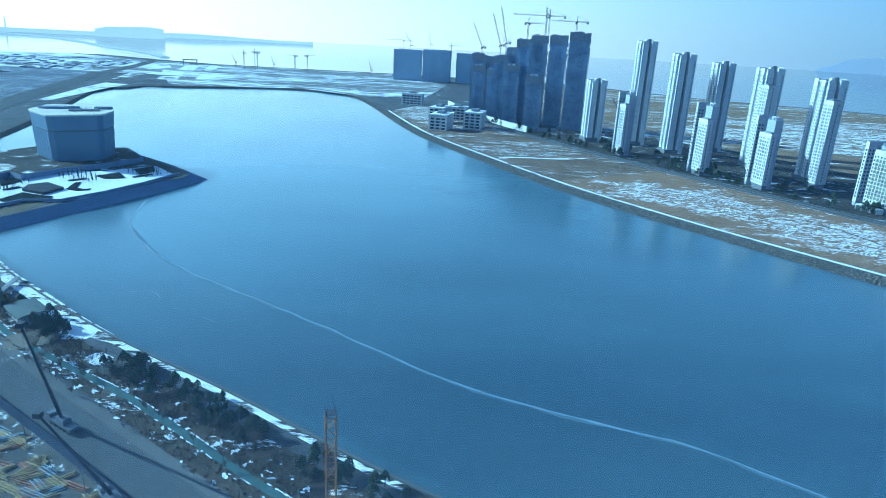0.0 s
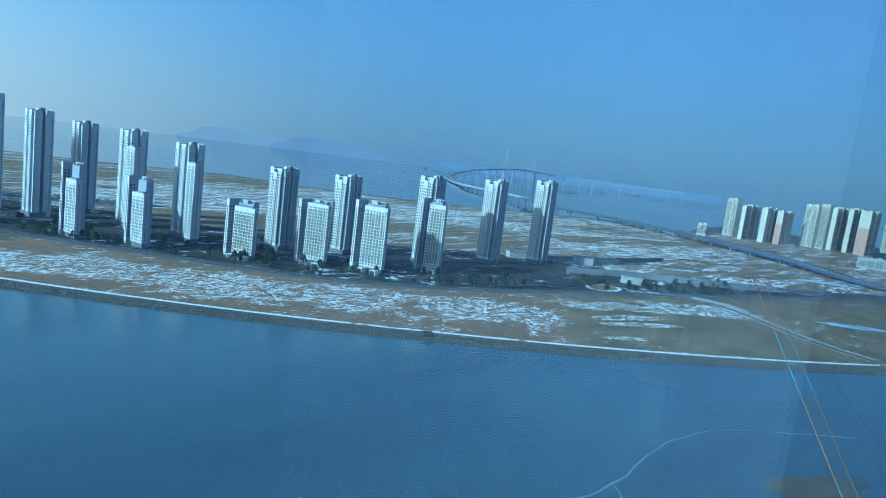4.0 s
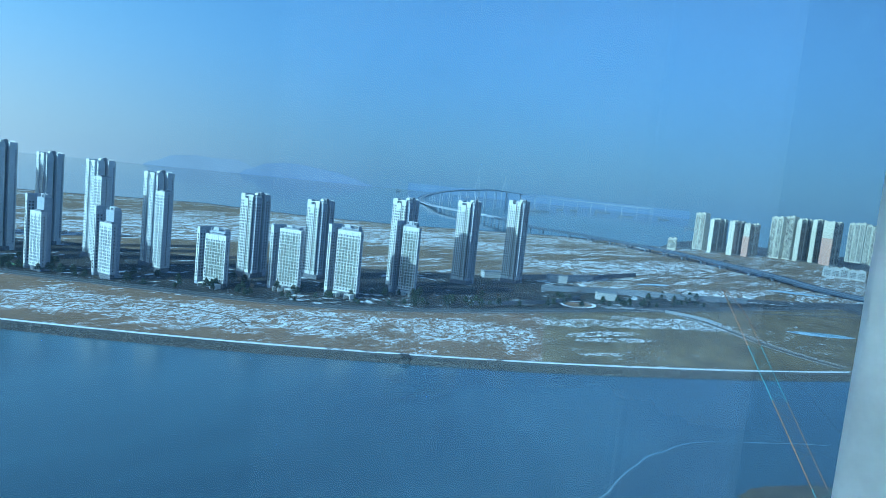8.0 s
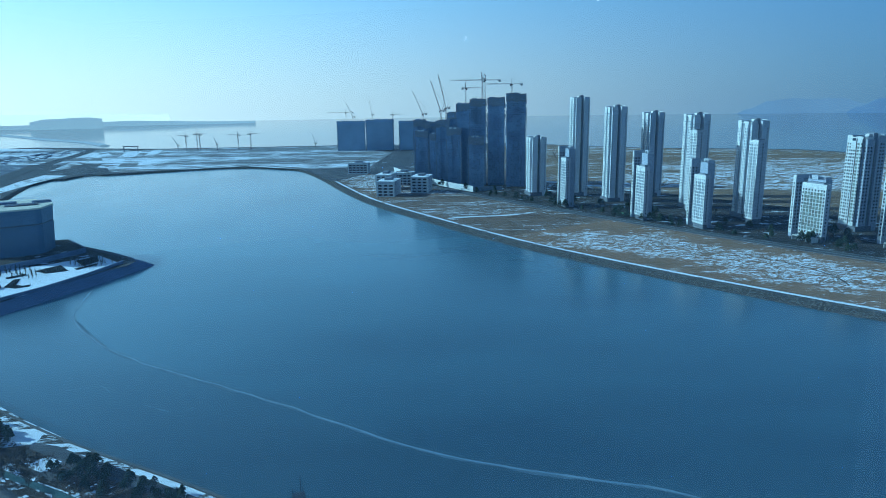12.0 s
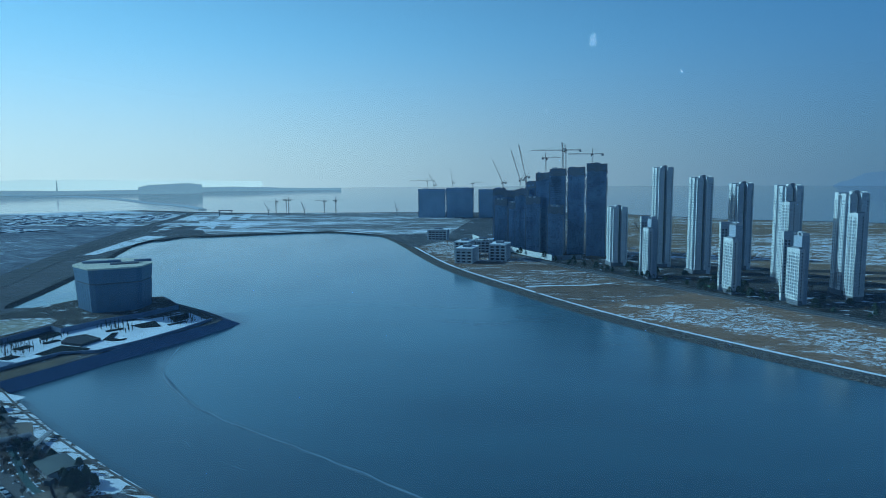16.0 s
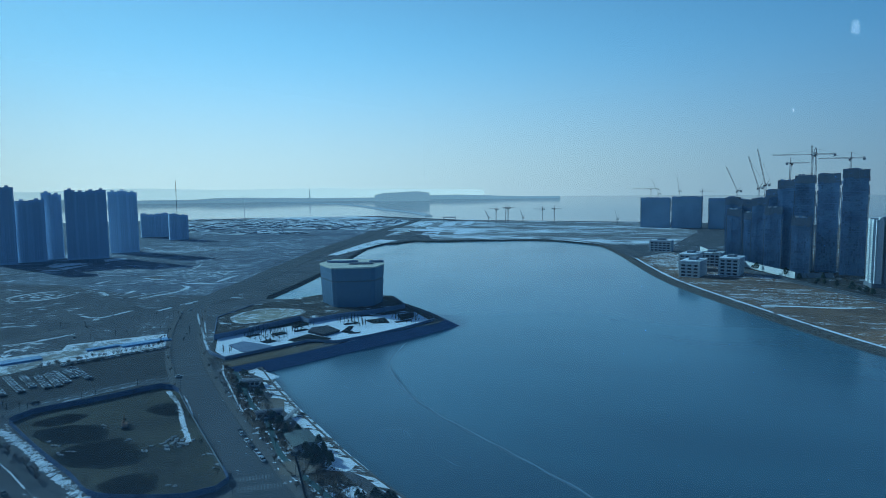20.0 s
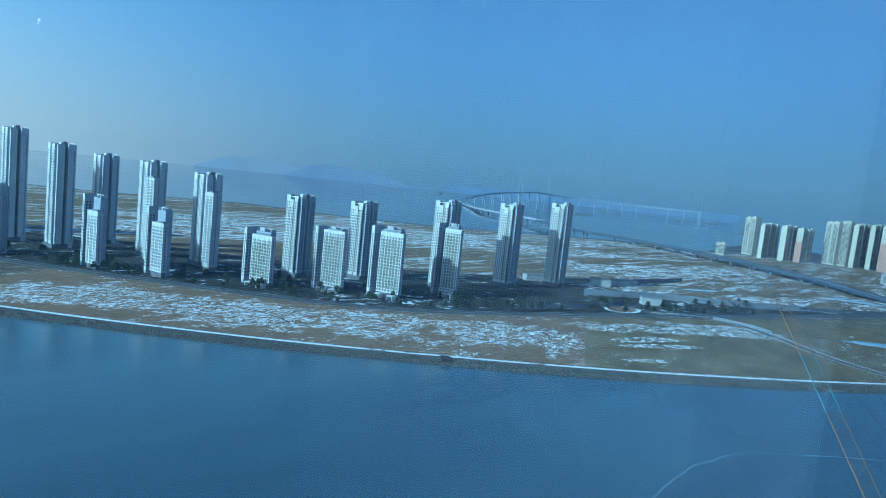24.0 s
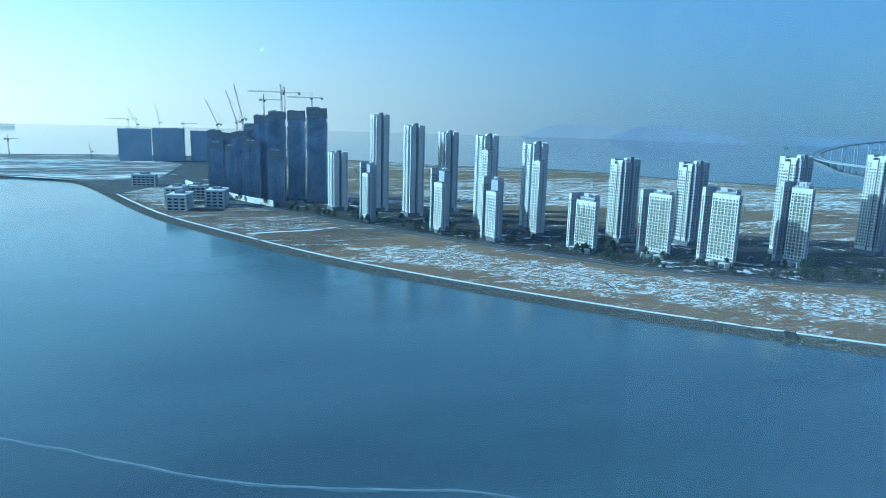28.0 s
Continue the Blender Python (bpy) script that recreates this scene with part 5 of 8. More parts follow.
low_house(-168, 227, 15, 10, 3.0, -38, CONCRETE, plain("green_grey_roof", (0.15, 0.175, 0.165), 0.8), "low park pavilion with a grey-green curved roof")
low_house(-204, 250, 12, 4, 3.0, 42, CONCRETE, ROOF, "long low park shelter with a grey roof")
low_house(-247, 288, 10, 5, 3.0, 30, CONCRETE, ROOF, "small flat-roofed park kiosk in the trees")
deck = thing("viewing_deck", "narrow grey viewing deck reaching towards the lake", "deck", at=pose(-193, 253, GROUND + 0.2, 0, 0, 103))
bm = bmesh.new()
box(bm, -9, 9, -1.2, 1.2, 1.6, 2.0)
part("deck_floor", bm, CONCRETE, deck)
for a in (-7, 0, 7):
    bm = bmesh.new()
    bar(bm, (a, 0, -0.2), (a, 0, 1.7), 0.25)
    part("post", bm, CONCRETE, deck)
for s in (-1.1, 1.1):
    bm = bmesh.new()
    bar(bm, (-9, s, 2.9), (9, s, 2.9), 0.06)
    for k in range(10):
        bar(bm, (-9 + 2 * k, s, 2.0), (-9 + 2 * k, s, 2.9), 0.04)
    part("railing", bm, STEEL, deck)

# ---- the fenced pit and the car park ----
HOARD_BLUE = plain("blue_hoarding", (0.10, 0.16, 0.27), 0.85, vary=0.2, scale=0.2, fine=2)
PIT = [(-314, 194), (-317, 208), (-303, 236), (-291, 264), (-274, 261), (-254, 246), (-214, 217), (-181, 193), (-172, 186), (-171, 178), (-177, 169), (-207, 157), (-232, 165), (-271, 178)]
part("pit_soil", sheet(PIT, GROUND + 0.27), SOIL)
tagged(bpy.data.objects["pit_soil"], "rough olive soil of an empty fenced site", "ground", kind="structure")


def fence_run(pts, h, mat, label, name, panel=3.0, thick=0.12, z=GROUND, post=STEEL):
    t = thing(name, label, "fence", "hoardings")
    line = smooth(pts, panel)
    for a, b in zip(line, line[1:]):
        d = b - a
        bm = bmesh.new()
        box(bm, 0, np.linalg.norm(d) - 0.04, -thick / 2, thick / 2, 0.0, h)
        part("panel", bm, mat, t).matrix_basis = pose(a[0], a[1], z, 0, 0, math.degrees(math.atan2(d[1], d[0])))
    for a in line[::2]:
        bm = bmesh.new()
        bar(bm, (a[0], a[1], z), (a[0], a[1], z + h + 0.3), 0.09)
        part("post", bm, post, t)
    return t


fence_run([(-274, 261), (-254, 246), (-214, 217), (-181, 193)], 1.4, GREY_WALL, "low grey barrier along the empty site", "site_barrier", 6)
fence_run([(-314, 194), (-317, 208), (-303, 236), (-291, 264), (-283, 265), (-274, 261)], 3.0, HOARD_BLUE, "blue hoarding round the empty site", "site_hoarding", 6)
fence_run([(-181, 193), (-172, 186), (-171, 178), (-177, 169), (-207, 157), (-232, 165), (-271, 178), (-314, 194)], 2.6, HOARD_BLUE, "low blue hoarding closing the empty site", "site_hoarding", 6)


def snow_bank(pts, half, h, label, seed, z=GROUND + 0.05):
    """A ragged ridge of old snow thrown up along an edge."""
    line = smooth(pts, 1.6)
    bm = bmesh.new()
    rails = [[], [], [], []]
    for k in range(len(line)):
        n1 = 1.3 * noise.noise(Vector((k * 0.83, seed, 0)))
        n2 = 1.3 * noise.noise(Vector((k * 0.71, seed, 5)))
        j = 1 if 0 < k else 0
        near = line[max(0, k - 1):k + 2]
        for r, (o, up) in enumerate(((half * (1 + n1), 0.0), (half * 0.4 + n2, h * max(0.05, 0.6 + n1)), (-half * 0.4 + n1, h * max(0.05, 0.6 + n2)), (-half * (1 + n2), 0.0))):
            q = offset(near, o)[j]
            rails[r].append((q[0], q[1], z + up))
    ribbon(bm, rails)
    return tagged(part("snow_bank", bm, OLD_SNOW), label, "snow bank", "snow banks")


snow_bank([(-282, 261), (-259, 246), (-238, 228), (-216, 210)], 1.2, 0.15, "bank of old snow inside the low barrier", 1, GROUND + 0.28)
snow_bank([(-312, 187), (-304, 185), (-279, 178), (-249, 167), (-224, 159), (-198, 149)], 2.6, 0.5, "ploughed snow thrown up along the hoarding", 2)
snow_bank([(-326, 227), (-317, 247), (-309, 265)], 0.5, 0.2, "thin line of ploughed snow at the kerb", 3)
snow_bank([(-330, 190), (-300, 172), (-262, 160), (-240, 152)], 0.35, 0.1, "thin line of ploughed snow across the road", 4)
snow_bank([(-330, 217), (-326, 229), (-323, 241), (-318, 259), (-309, 277)], 0.55, 0.2, "ploughed snow along the side road's kerb", 6)
snow_bank([(-321, 226), (-318, 237), (-313, 251), (-309, 262)], 0.7, 0.25, "ploughed snow between road and hoarding", 7)
snow_bank([(-275, 262), (-262, 254), (-240, 236), (-226, 222)], 0.7, 0.2, "trodden snow on the verge behind the barrier", 8)
snow_bank([(-436, 441), (-410, 416), (-385, 393), (-354, 364), (-330, 342)], 0.9, 0.3, "ploughed snow along the avenue's verge", 9)
snow_bank([(-424, 436), (-396, 408), (-372, 384)], 0.5, 0.2, "thin second line of snow on the verge", 10)
snow_bank([(-300, 324), (-280, 302), (-262, 286), (-240, 267), (-221, 251)], 0.5, 0.2, "thin ploughed snow beside the park path", 11)
for outline in ([(-290, 193), (-284, 203), (-271, 208), (-259, 203), (-258, 195), (-268, 187), (-280, 187)], [(-258, 180), (-256, 192), (-246, 199), (-230, 196), (-222, 190), (-226, 179), (-238, 174), (-250, 174)], [(-215, 166), (-213, 176), (-204, 179), (-196, 173), (-196, 165), (-206, 161)], [(-268, 236), (-266, 246), (-254, 244), (-247, 236), (-258, 231)], [(-303, 200), (-300, 214), (-290, 216), (-288, 206), (-294, 199)]):
    line = smooth(outline, 1.5, True)
    mid = sum(line) / len(line)
    for grow, z, mat in ((1.12, 0.30, DAMP_SOIL), (0.95, 0.33, WET_SOIL)):
        pts = [tuple(mid + (q - mid) * (grow + 0.22 * noise.noise(Vector((q[0] * 0.22, q[1] * 0.22, grow))))) for q in line]
        tagged(part("wet_patch", sheet(pts, GROUND + z), mat), "dark wet hollow in the site soil", "wet patch", kind="structure")
# straw and trampled stalks on the bare soil
bm = bmesh.new()
rs = random.Random(77)
for k in range(900):
    u, v = rs.random(), rs.random()
    a, b = np.array((-290.0, 255.0)) * (1 - u) + np.array((-185.0, 186.0)) * u, np.array((-280.0, 214.0)) * (1 - u) + np.array((-192.0, 170.0)) * u
    q = a * (1 - v) + b * v
    if rs.random() > 0.35 + 0.9 * noise.noise(Vector((q[0] * 0.05, q[1] * 0.05, 3))):
        continue
    box(bm, -rs.uniform(0.4, 1.6), rs.uniform(0.4, 1.6), -0.09, 0.09, 0, 0.06, pose(q[0], q[1], GROUND + 0.3, 0, 0, rs.uniform(0, 180)))
tagged(part("straw", bm, plain("dry_stalks", (0.23, 0.21, 0.15), 0.95, vary=0.3)), "dry pale stalks strewn over the bare soil", "straw", kind="stuff")


def rubble(x, y, n, spread, label):
    """A few pale broken slabs lying together."""
    t = thing("rubble_pile", label, "rubble pile", "rubble piles", at=pose(x, y, GROUND + 0.27, 0, 0, rnd.uniform(0, 180)))
    for k in range(n):
        bm = bmesh.new()
        l = rnd.uniform(0.3, 1.0)
        box(bm, -l, l, -0.4, 0.4, 0, rnd.uniform(0.2, 0.5), pose(rnd.uniform(-spread, spread), rnd.uniform(-1, 1), 0, 0, 0, rnd.uniform(-30, 30)))
        part("slab", bm, CONCRETE, t)


for x, y in ((-275, 185), (-268, 184), (-257, 179), (-255, 182), (-268, 209), (-243, 202), (-226, 195), (-190, 175), (-198, 203), (-187, 195)):
    rubble(x, y, 4, 2.2, "pale broken slabs lying on bare soil")
for i in range(30):
    x, y = -220 + rnd.uniform(-8, 6), 207 + rnd.uniform(-8, 6)
    bm = bmesh.new()
    box(bm, -0.8, 0.8, -0.45, 0.45, 0, rnd.uniform(0.3, 0.7))
    ob = part("block_pile", bm, CONCRETE)
    ob.matrix_basis = pose(x, y, GROUND + 0.27, 0, 0, rnd.uniform(20, 70))
    tagged(ob, "pale stack of concrete blocks on bare soil", "block pile", "block piles")


def excavator(x, y, turn):
    t = thing("excavator", "small dark excavator with a raised arm on the soil", "excavator", at=pose(x, y, GROUND + 0.27, 0, 0, turn))
    bm = bmesh.new()
    for s in (-1.2, 1.2):
        box(bm, -2, 2, s - 0.35, s + 0.35, 0, 0.9)
    part("tracks", bm, DARK_STEEL, t)
    bm = bmesh.new()
    box(bm, -1.8, 1.5, -1.3, 1.3, 0.95, 2.2)
    box(bm, 0.0, 1.4, 0.2, 1.2, 2.2, 3.1)
    part("cab", bm, RUST, t)
    bm = bmesh.new()
    bar(bm, (1.2, 0, 1.6), (4.2, 0, 4.8), 0.3)
    bar(bm, (4.2, 0, 4.8), (6.8, 0, 2.4), 0.25)
    arm = part("arm", bm, RUST, t)
    bm = bmesh.new()
    box(bm, 6.3, 7.4, -0.6, 0.6, 1.6, 2.5)
    part("bucket", bm, DARK_STEEL, arm)


excavator(-258, 212, 140)


def car_model(name, paint):
    t = thing(name, "", "car", "parked cars")
    bm = bmesh.new()
    box(bm, -2.2, 2.2, -0.9, 0.9, 0.35, 0.95)
    bmesh.ops.bevel(bm, geom=[e for e in bm.edges], offset=0.15, segments=2, affect="EDGES")
    part("body", bm, paint, t)
    bm = bmesh.new()
    lo = [bm.verts.new(p) for p in ((-1.7, -0.8, 0.95), (1.1, -0.8, 0.95), (1.1, 0.8, 0.95), (-1.7, 0.8, 0.95))]
    hi = [bm.verts.new(p) for p in ((-1.2, -0.68, 1.45), (0.5, -0.68, 1.45), (0.5, 0.68, 1.45), (-1.2, 0.68, 1.45))]
    for k in range(4):
        bm.faces.new((lo[k], lo[(k + 1) % 4], hi[(k + 1) % 4], hi[k]))
    glass = part("glasshouse", bm, WINDOW, t)
    bm = bmesh.new()
    box(bm, -1.2, 0.5, -0.68, 0.68, 1.45, 1.5)
    part("roof", bm, paint, glass)
    for sx in (-1.35, 1.35):
        for sy in (-0.92, 0.72):
            bm = bmesh.new()
            bar(bm, (sx, sy, 0.33), (sx, sy + 0.2, 0.33), 0.33, 10)
            part("wheel", bm, DARK_STEEL, t)
    return t


PAINTS = [("white", plain("white_car_paint", (0.75, 0.76, 0.77), 0.3, vary=0.03)), ("silver", plain("silver_car_paint", (0.45, 0.47, 0.5), 0.3, metal=0.5, vary=0.03)), ("dark", plain("dark_car_paint", (0.03, 0.032, 0.04), 0.3, vary=0.03))]
CARS = []
for i, (tone, paint) in enumerate(PAINTS):
    c = car_model("car", paint)
    c["label"] = "small %s car parked in a row of cars" % tone
    CARS.append(c)
spots = []
for (ax, ay), (bx, by) in (((-396, 236), (-358, 219)), ((-393, 243), (-354, 227)), ((-386, 248), (-358, 236)), ((-378, 252), (-348, 238)), ((-376, 257), (-346, 243)), ((-377, 262), (-348, 250)), ((-377, 268), (-354, 259)), ((-376, 273), (-342, 260))):
    n = int(math.hypot(bx - ax, by - ay) / 2.7)
    for k in range(n):
        if rnd.random() < 0.88:
            spots.append((ax + (bx - ax) * k / n, ay + (by - ay) * k / n, 66 + rnd.uniform(-3, 3)))
for k in range(22):
    f = k / 21
    spots.append((-388 + 26 * f + rnd.uniform(-0.5, 0.5), 275 + 58 * f + rnd.uniform(-0.5, 0.5), -24))
for k in range(9):
    spots.append((-204 + k * 3.9 + rnd.uniform(-0.4, 0.4), 228.5 - k * 2.7 + rnd.uniform(-0.3, 0.3), -35))
for k in range(6):
    spots.append((-262 + k * 9.0 + rnd.uniform(-2, 2), 148 + rnd.uniform(-3, 3) - k * 2, -10))
for x, y, a in ((-332, 219, 80), (-298, 284, 70), (-455, 452, -50), (-436, 420, -46), (-452, 438, -48), (-130, 163, -35)):
    spots.append((x, y, a))
used = set()
for i, (x, y, a) in enumerate(spots):
    k = (i * 7 + i // 3) % 3 if i % 5 else 2
    m = pose(x, y, GROUND + 0.22, 0, 0, a)
    if k not in used:
        used.add(k)
        CARS[k].matrix_basis = m
    else:
        copy_thing(CARS[k], m)
part("car_park", sheet([(-420, 240), (-345, 192), (-292, 275), (-298, 318), (-352, 330)], GROUND + 0.05), TARMAC)
tagged(bpy.data.objects["car_park"], "dark asphalt car park beside the side road", "car park", kind="structure")
part("pale_strip", sheet([(-450, 240), (-403, 243), (-397, 280), (-381, 306), (-366, 340), (-398, 370), (-412, 353), (-438, 315), (-426, 303), (-446, 270)], GROUND + 0.11), snowy("pale_yard", (0.50, 0.46, 0.38), 0.62, 0.16, (1, 1, 1), 0, (0.2, 0.19, 0.17)))
tagged(bpy.data.objects["pale_strip"], "pale gravel yard strewn with snow and sheeting", "yard", kind="structure")
TARP = plain("blue_tarpaulin", (0.16, 0.40, 0.66), 0.5, vary=0.2, scale=0.3, fine=2)
for x, y, w, d in ((-424, 272, 24, 10), (-388, 341, 34, 9), (-404, 318, 22, 6)):
    bm = bmesh.new()
    box(bm, -w / 2, w / 2, -d / 2, d / 2, 0, 1.2)
    bmesh.ops.bevel(bm, geom=[e for e in bm.edges], offset=0.4, segments=2, affect="EDGES")
    ob = part("covered_stack", bm, TARP)
    ob.matrix_basis = pose(x, y, GROUND + 0.1, 0, 0, 64)
    tagged(ob, "low stack under blue sheeting in the yard", "covered stack", "covered stacks")
GARDEN_SNOW = snowy("garden_snow", (0.14, 0.14, 0.14), 0.56, 0.12, (1, 1, 1), 0, (0.07, 0.07, 0.07), patchy=0.3)
ring_line = [np.array((-668 + 30 * math.cos(k * 0.2618) * 0.9, 457 + 34 * math.sin(k * 0.2618))) for k in range(25)]
for i, kk in enumerate((1.0, 0.62, 0.3)):
    line = [np.array((-668, 457)) + (q - np.array((-668, 457))) * kk for q in ring_line]
    part("garden_ring_%d" % (i + 1), strip(line, 2.6 if i == 0 else 2.0, GROUND + 0.1), GARDEN_SNOW)
    tagged(bpy.data.objects["garden_ring_%d" % (i + 1)], "snow-covered ring path of a round garden", "path", kind="structure")
part("meadow", sheet([(-500, 522), (-594, 745), (-680, 970), (-806, 1340), (-864, 1500), (-1500, 1500), (-2100, 1700), (-2300, 1300), (-1500, 560), (-930, 470), (-720, 520), (-600, 500)], GROUND + 0.03), MEADOW)
tagged(bpy.data.objects["meadow"], "wide winter meadow between housing and causeway", "meadow", kind="structure")
rnd = random.Random(31)


def blot(bm, x, y, r, long, turn, z):
    """A flat ragged patch."""
    n = 9
    c, q = math.cos(turn), math.sin(turn)
    ring = []
    for k in range(n):
        a = k * 2 * math.pi / n
        f = r * rnd.uniform(0.45, 1.25)
        u, v = f * long * math.cos(a), f * math.sin(a)
        ring.append(bm.verts.new((x + u * c - v * q, y + u * q + v * c, z)))
    bm.faces.new(ring)


def in_park(x, y):
    """Inside the dark park between housing, causeway and car park."""
    return x < -490 - (y - 430) * 0.40 and y > 330 + (x + 480) * -0.1 and y < 1150 and x > -1350 and not (abs(x + 668) < 48 and abs(y - 457) < 46)


count = 0
while count < 46:
    # short winding paths, snowed over
    x, y, a = rnd.uniform(-1050, -520), rnd.uniform(380, 1000), rnd.uniform(0.2, 1.3)
    if not in_park(x, y):
        continue
    pts = [(x, y)]
    for k in range(rnd.randint(3, 7)):
        a += rnd.uniform(-0.8, 0.8)
        pts.append((pts[-1][0] + 13 * math.cos(a), pts[-1][1] + 13 * math.sin(a)))
    count += 1
    part("garden_path_%d" % count, strip(smooth(pts, 4), rnd.uniform(0.5, 1.4), GROUND + 0.09), OLD_SNOW)
    tagged(bpy.data.objects["garden_path_%d" % count], "snowy footpath winding through the dark park", "path", kind="structure")
for i, (pts, half) in enumerate((([(-526, 395), (-510, 393), (-503, 400), (-506, 431)], 1.8), ([(-570, 480), (-568, 504), (-566, 533)], 1.2), ([(-503, 391), (-497, 386)], 2.6), ([(-620, 560), (-600, 590), (-610, 640), (-590, 690)], 1.2), ([(-700, 640), (-690, 690), (-720, 740)], 1.6))):
    part("lawn_path_%d" % (i + 1), strip(smooth(pts, 3), half, GROUND + 0.11), OLD_SNOW)
    tagged(bpy.data.objects["lawn_path_%d" % (i + 1)], "bright snowy path across the dark lawn", "path", kind="structure")
SCRAPS = (((-692, 541), (-701, 567)), ((-748, 589), (-741, 609)), ((-677, 597), (-641, 595)), ((-694, 608), (-664, 636)), ((-587, 570), (-566, 559), (-556, 541)), ((-556, 485), (-551, 518), (-554, 546)), ((-591, 582), (-562, 593)),
          ((-643, 649), (-618, 696)), ((-633, 499), (-602, 483)), ((-483, 468), (-487, 493)), ((-481, 438), (-483, 455)), ((-819, 514), (-815, 526)), ((-562, 365), (-559, 369)), ((-822, 671), (-809, 697)), ((-1046, 927), (-990, 897)),
          ((-1023, 947), (-1005, 966)), ((-547, 336), (-536, 343)), ((-603, 519), (-595, 501)), ((-896, 682), (-890, 692)), ((-565, 602), (-582, 660)), ((-479, 297), (-470, 312), (-466, 342)), ((-438, 267), (-458, 288), (-454, 302)))
for i, pts in enumerate(SCRAPS):
    # ragged tongues of snow with pinched ends
    line = smooth(pts, 3)
    bm = bmesh.new()
    for k in range(len(line)):
        f = k / max(1, len(line) - 1)
        for j in range(2):
            blot(bm, line[k][0] + rnd.uniform(-1, 1), line[k][1] + rnd.uniform(-1.5, 1.5), rnd.uniform(0.7, 2.0) * (0.5 + math.sin(math.pi * f)), rnd.uniform(1.2, 2.6), rnd.uniform(0.6, 2.2), GROUND + 0.13 + 0.012 * j)
    tagged(part("snow_tongue", bm, PLAZA_SNOW), "ragged tongue of white snow on the dark lawn", "snow", kind="structure")
for i, (pts, half) in enumerate((([(-870, 470), (-875, 543), (-890, 633), (-878, 771), (-865, 882), (-860, 1010)], 5.0), ([(-600, 300), (-536, 329), (-491, 370), (-448, 415)], 5.0), ([(-1250, 1238), (-1000, 1240), (-865, 1330)], 4.0))):
    part("park_road_%d" % (i + 1), strip(smooth(pts, 12), half, GROUND + 0.1), ASPHALT)
    tagged(bpy.data.objects["park_road_%d" % (i + 1)], "grey road along the edge of the dark park", "road", kind="structure")


bm = bmesh.new()
for k in range(3200):
    x, y = rnd.uniform(-1250, -490), rnd.uniform(340, 1120)
    if not in_park(x, y) or rnd.random() > 0.30 + 1.1 * noise.noise(Vector((x * 0.012, y * 0.012, 2))):
        continue
    blot(bm, x, y, rnd.uniform(0.7, 2.2), rnd.uniform(1.5, 4.5), rnd.uniform(0.3, 1.4), GROUND + 0.12)
tagged(part("snow_scraps", bm, OLD_SNOW), "scraps of old snow left in the dark park", "snow", kind="stuff")
# small plots, sheds and hedges before the sea wall
plot_bm, shed_bm, roof_bm, hedge_bm = bmesh.new(), bmesh.new(), bmesh.new(), bmesh.new()
for k in range(1500):
    u, v = rnd.random(), rnd.random()
    a = np.array((-1900.0, 1850.0)) * (1 - u) + np.array((-980.0, 2060.0)) * u
    b = np.array((-1260.0, 1220.0)) * (1 - u) + np.array((-870.0, 1350.0)) * u
    x, y = a * (1 - v) + b * v
    turn = -0.42 + rnd.uniform(-0.08, 0.08) + rnd.choice((0, 1.57))
    if noise.noise(Vector((x * 0.006, y * 0.006, 8))) < -0.2:
        continue
    kind = rnd.random()
    if kind < 0.7:
        blot(plot_bm, x, y, rnd.uniform(4, 11), rnd.uniform(1.2, 3.0), turn, GROUND + 0.2)
    elif kind < 0.84:
        m = pose(x, y, GROUND, 0, 0, math.degrees(turn))
        w, d, h = rnd.uniform(4, 10), rnd.uniform(3, 6), rnd.uniform(1.5, 3)
        box(shed_bm, -w, w, -d, d, 0, h, m)
        box(roof_bm, -w - 0.4, w + 0.4, -d - 0.4, d + 0.4, h, h + 0.5, m)
    else:
        m = pose(x, y, GROUND, 0, 0, math.degrees(turn))
        w = rnd.uniform(8, 26)
        box(hedge_bm, -w, w, -1.0, 1.0, 0, rnd.uniform(0.8, 1.6), m)
tagged(part("snowy_plots", plot_bm, PLAZA_SNOW), "small plots under snow before the sea wall", "plots", kind="stuff")
tagged(part("sheds", shed_bm, GREY_WALL), "many low grey sheds among the far plots", "sheds", kind="stuff")
tagged(part("shed_roofs", roof_bm, PLAZA_SNOW), "snow-covered roofs of the far sheds", "roofs", kind="stuff")
tagged(part("hedgerows", hedge_bm, DARK_WALL), "dark hedgerows between the far plots", "hedges", kind="stuff")
rnd = random.Random(4)
part("inlet_quay", sheet([(-596, 920), (-612, 915), (-668, 1120), (-690, 1235), (-640, 1220), (-628, 1110)], GROUND + 0.1), SNOW)
tagged(bpy.data.objects["inlet_quay"], "snow-covered quay beside the inlet", "quay", kind="structure")
# earth of the far plots lightened in place of haze
part("snow_fields", sheet([(-1500, 1500), (-700, 1500), (-860, 2020), (-1500, 2280), (-2000, 2250), (-2100, 1700)], GROUND + 0.05), snowy("allotment_snow", (0.30, 0.30, 0.30), 0.50, 0.02, (0.6, 1.6, 1), 15, patchy=0.8))
tagged(bpy.data.objects["snow_fields"], "far plots half under snow before the sea wall", "fields", kind="structure")
PLOT = snowy("plot_snow", (0.2, 0.17, 0.14), 0.62, 0.03, (1, 1, 1), 20, (0.1, 0.09, 0.08), patchy=0.8)
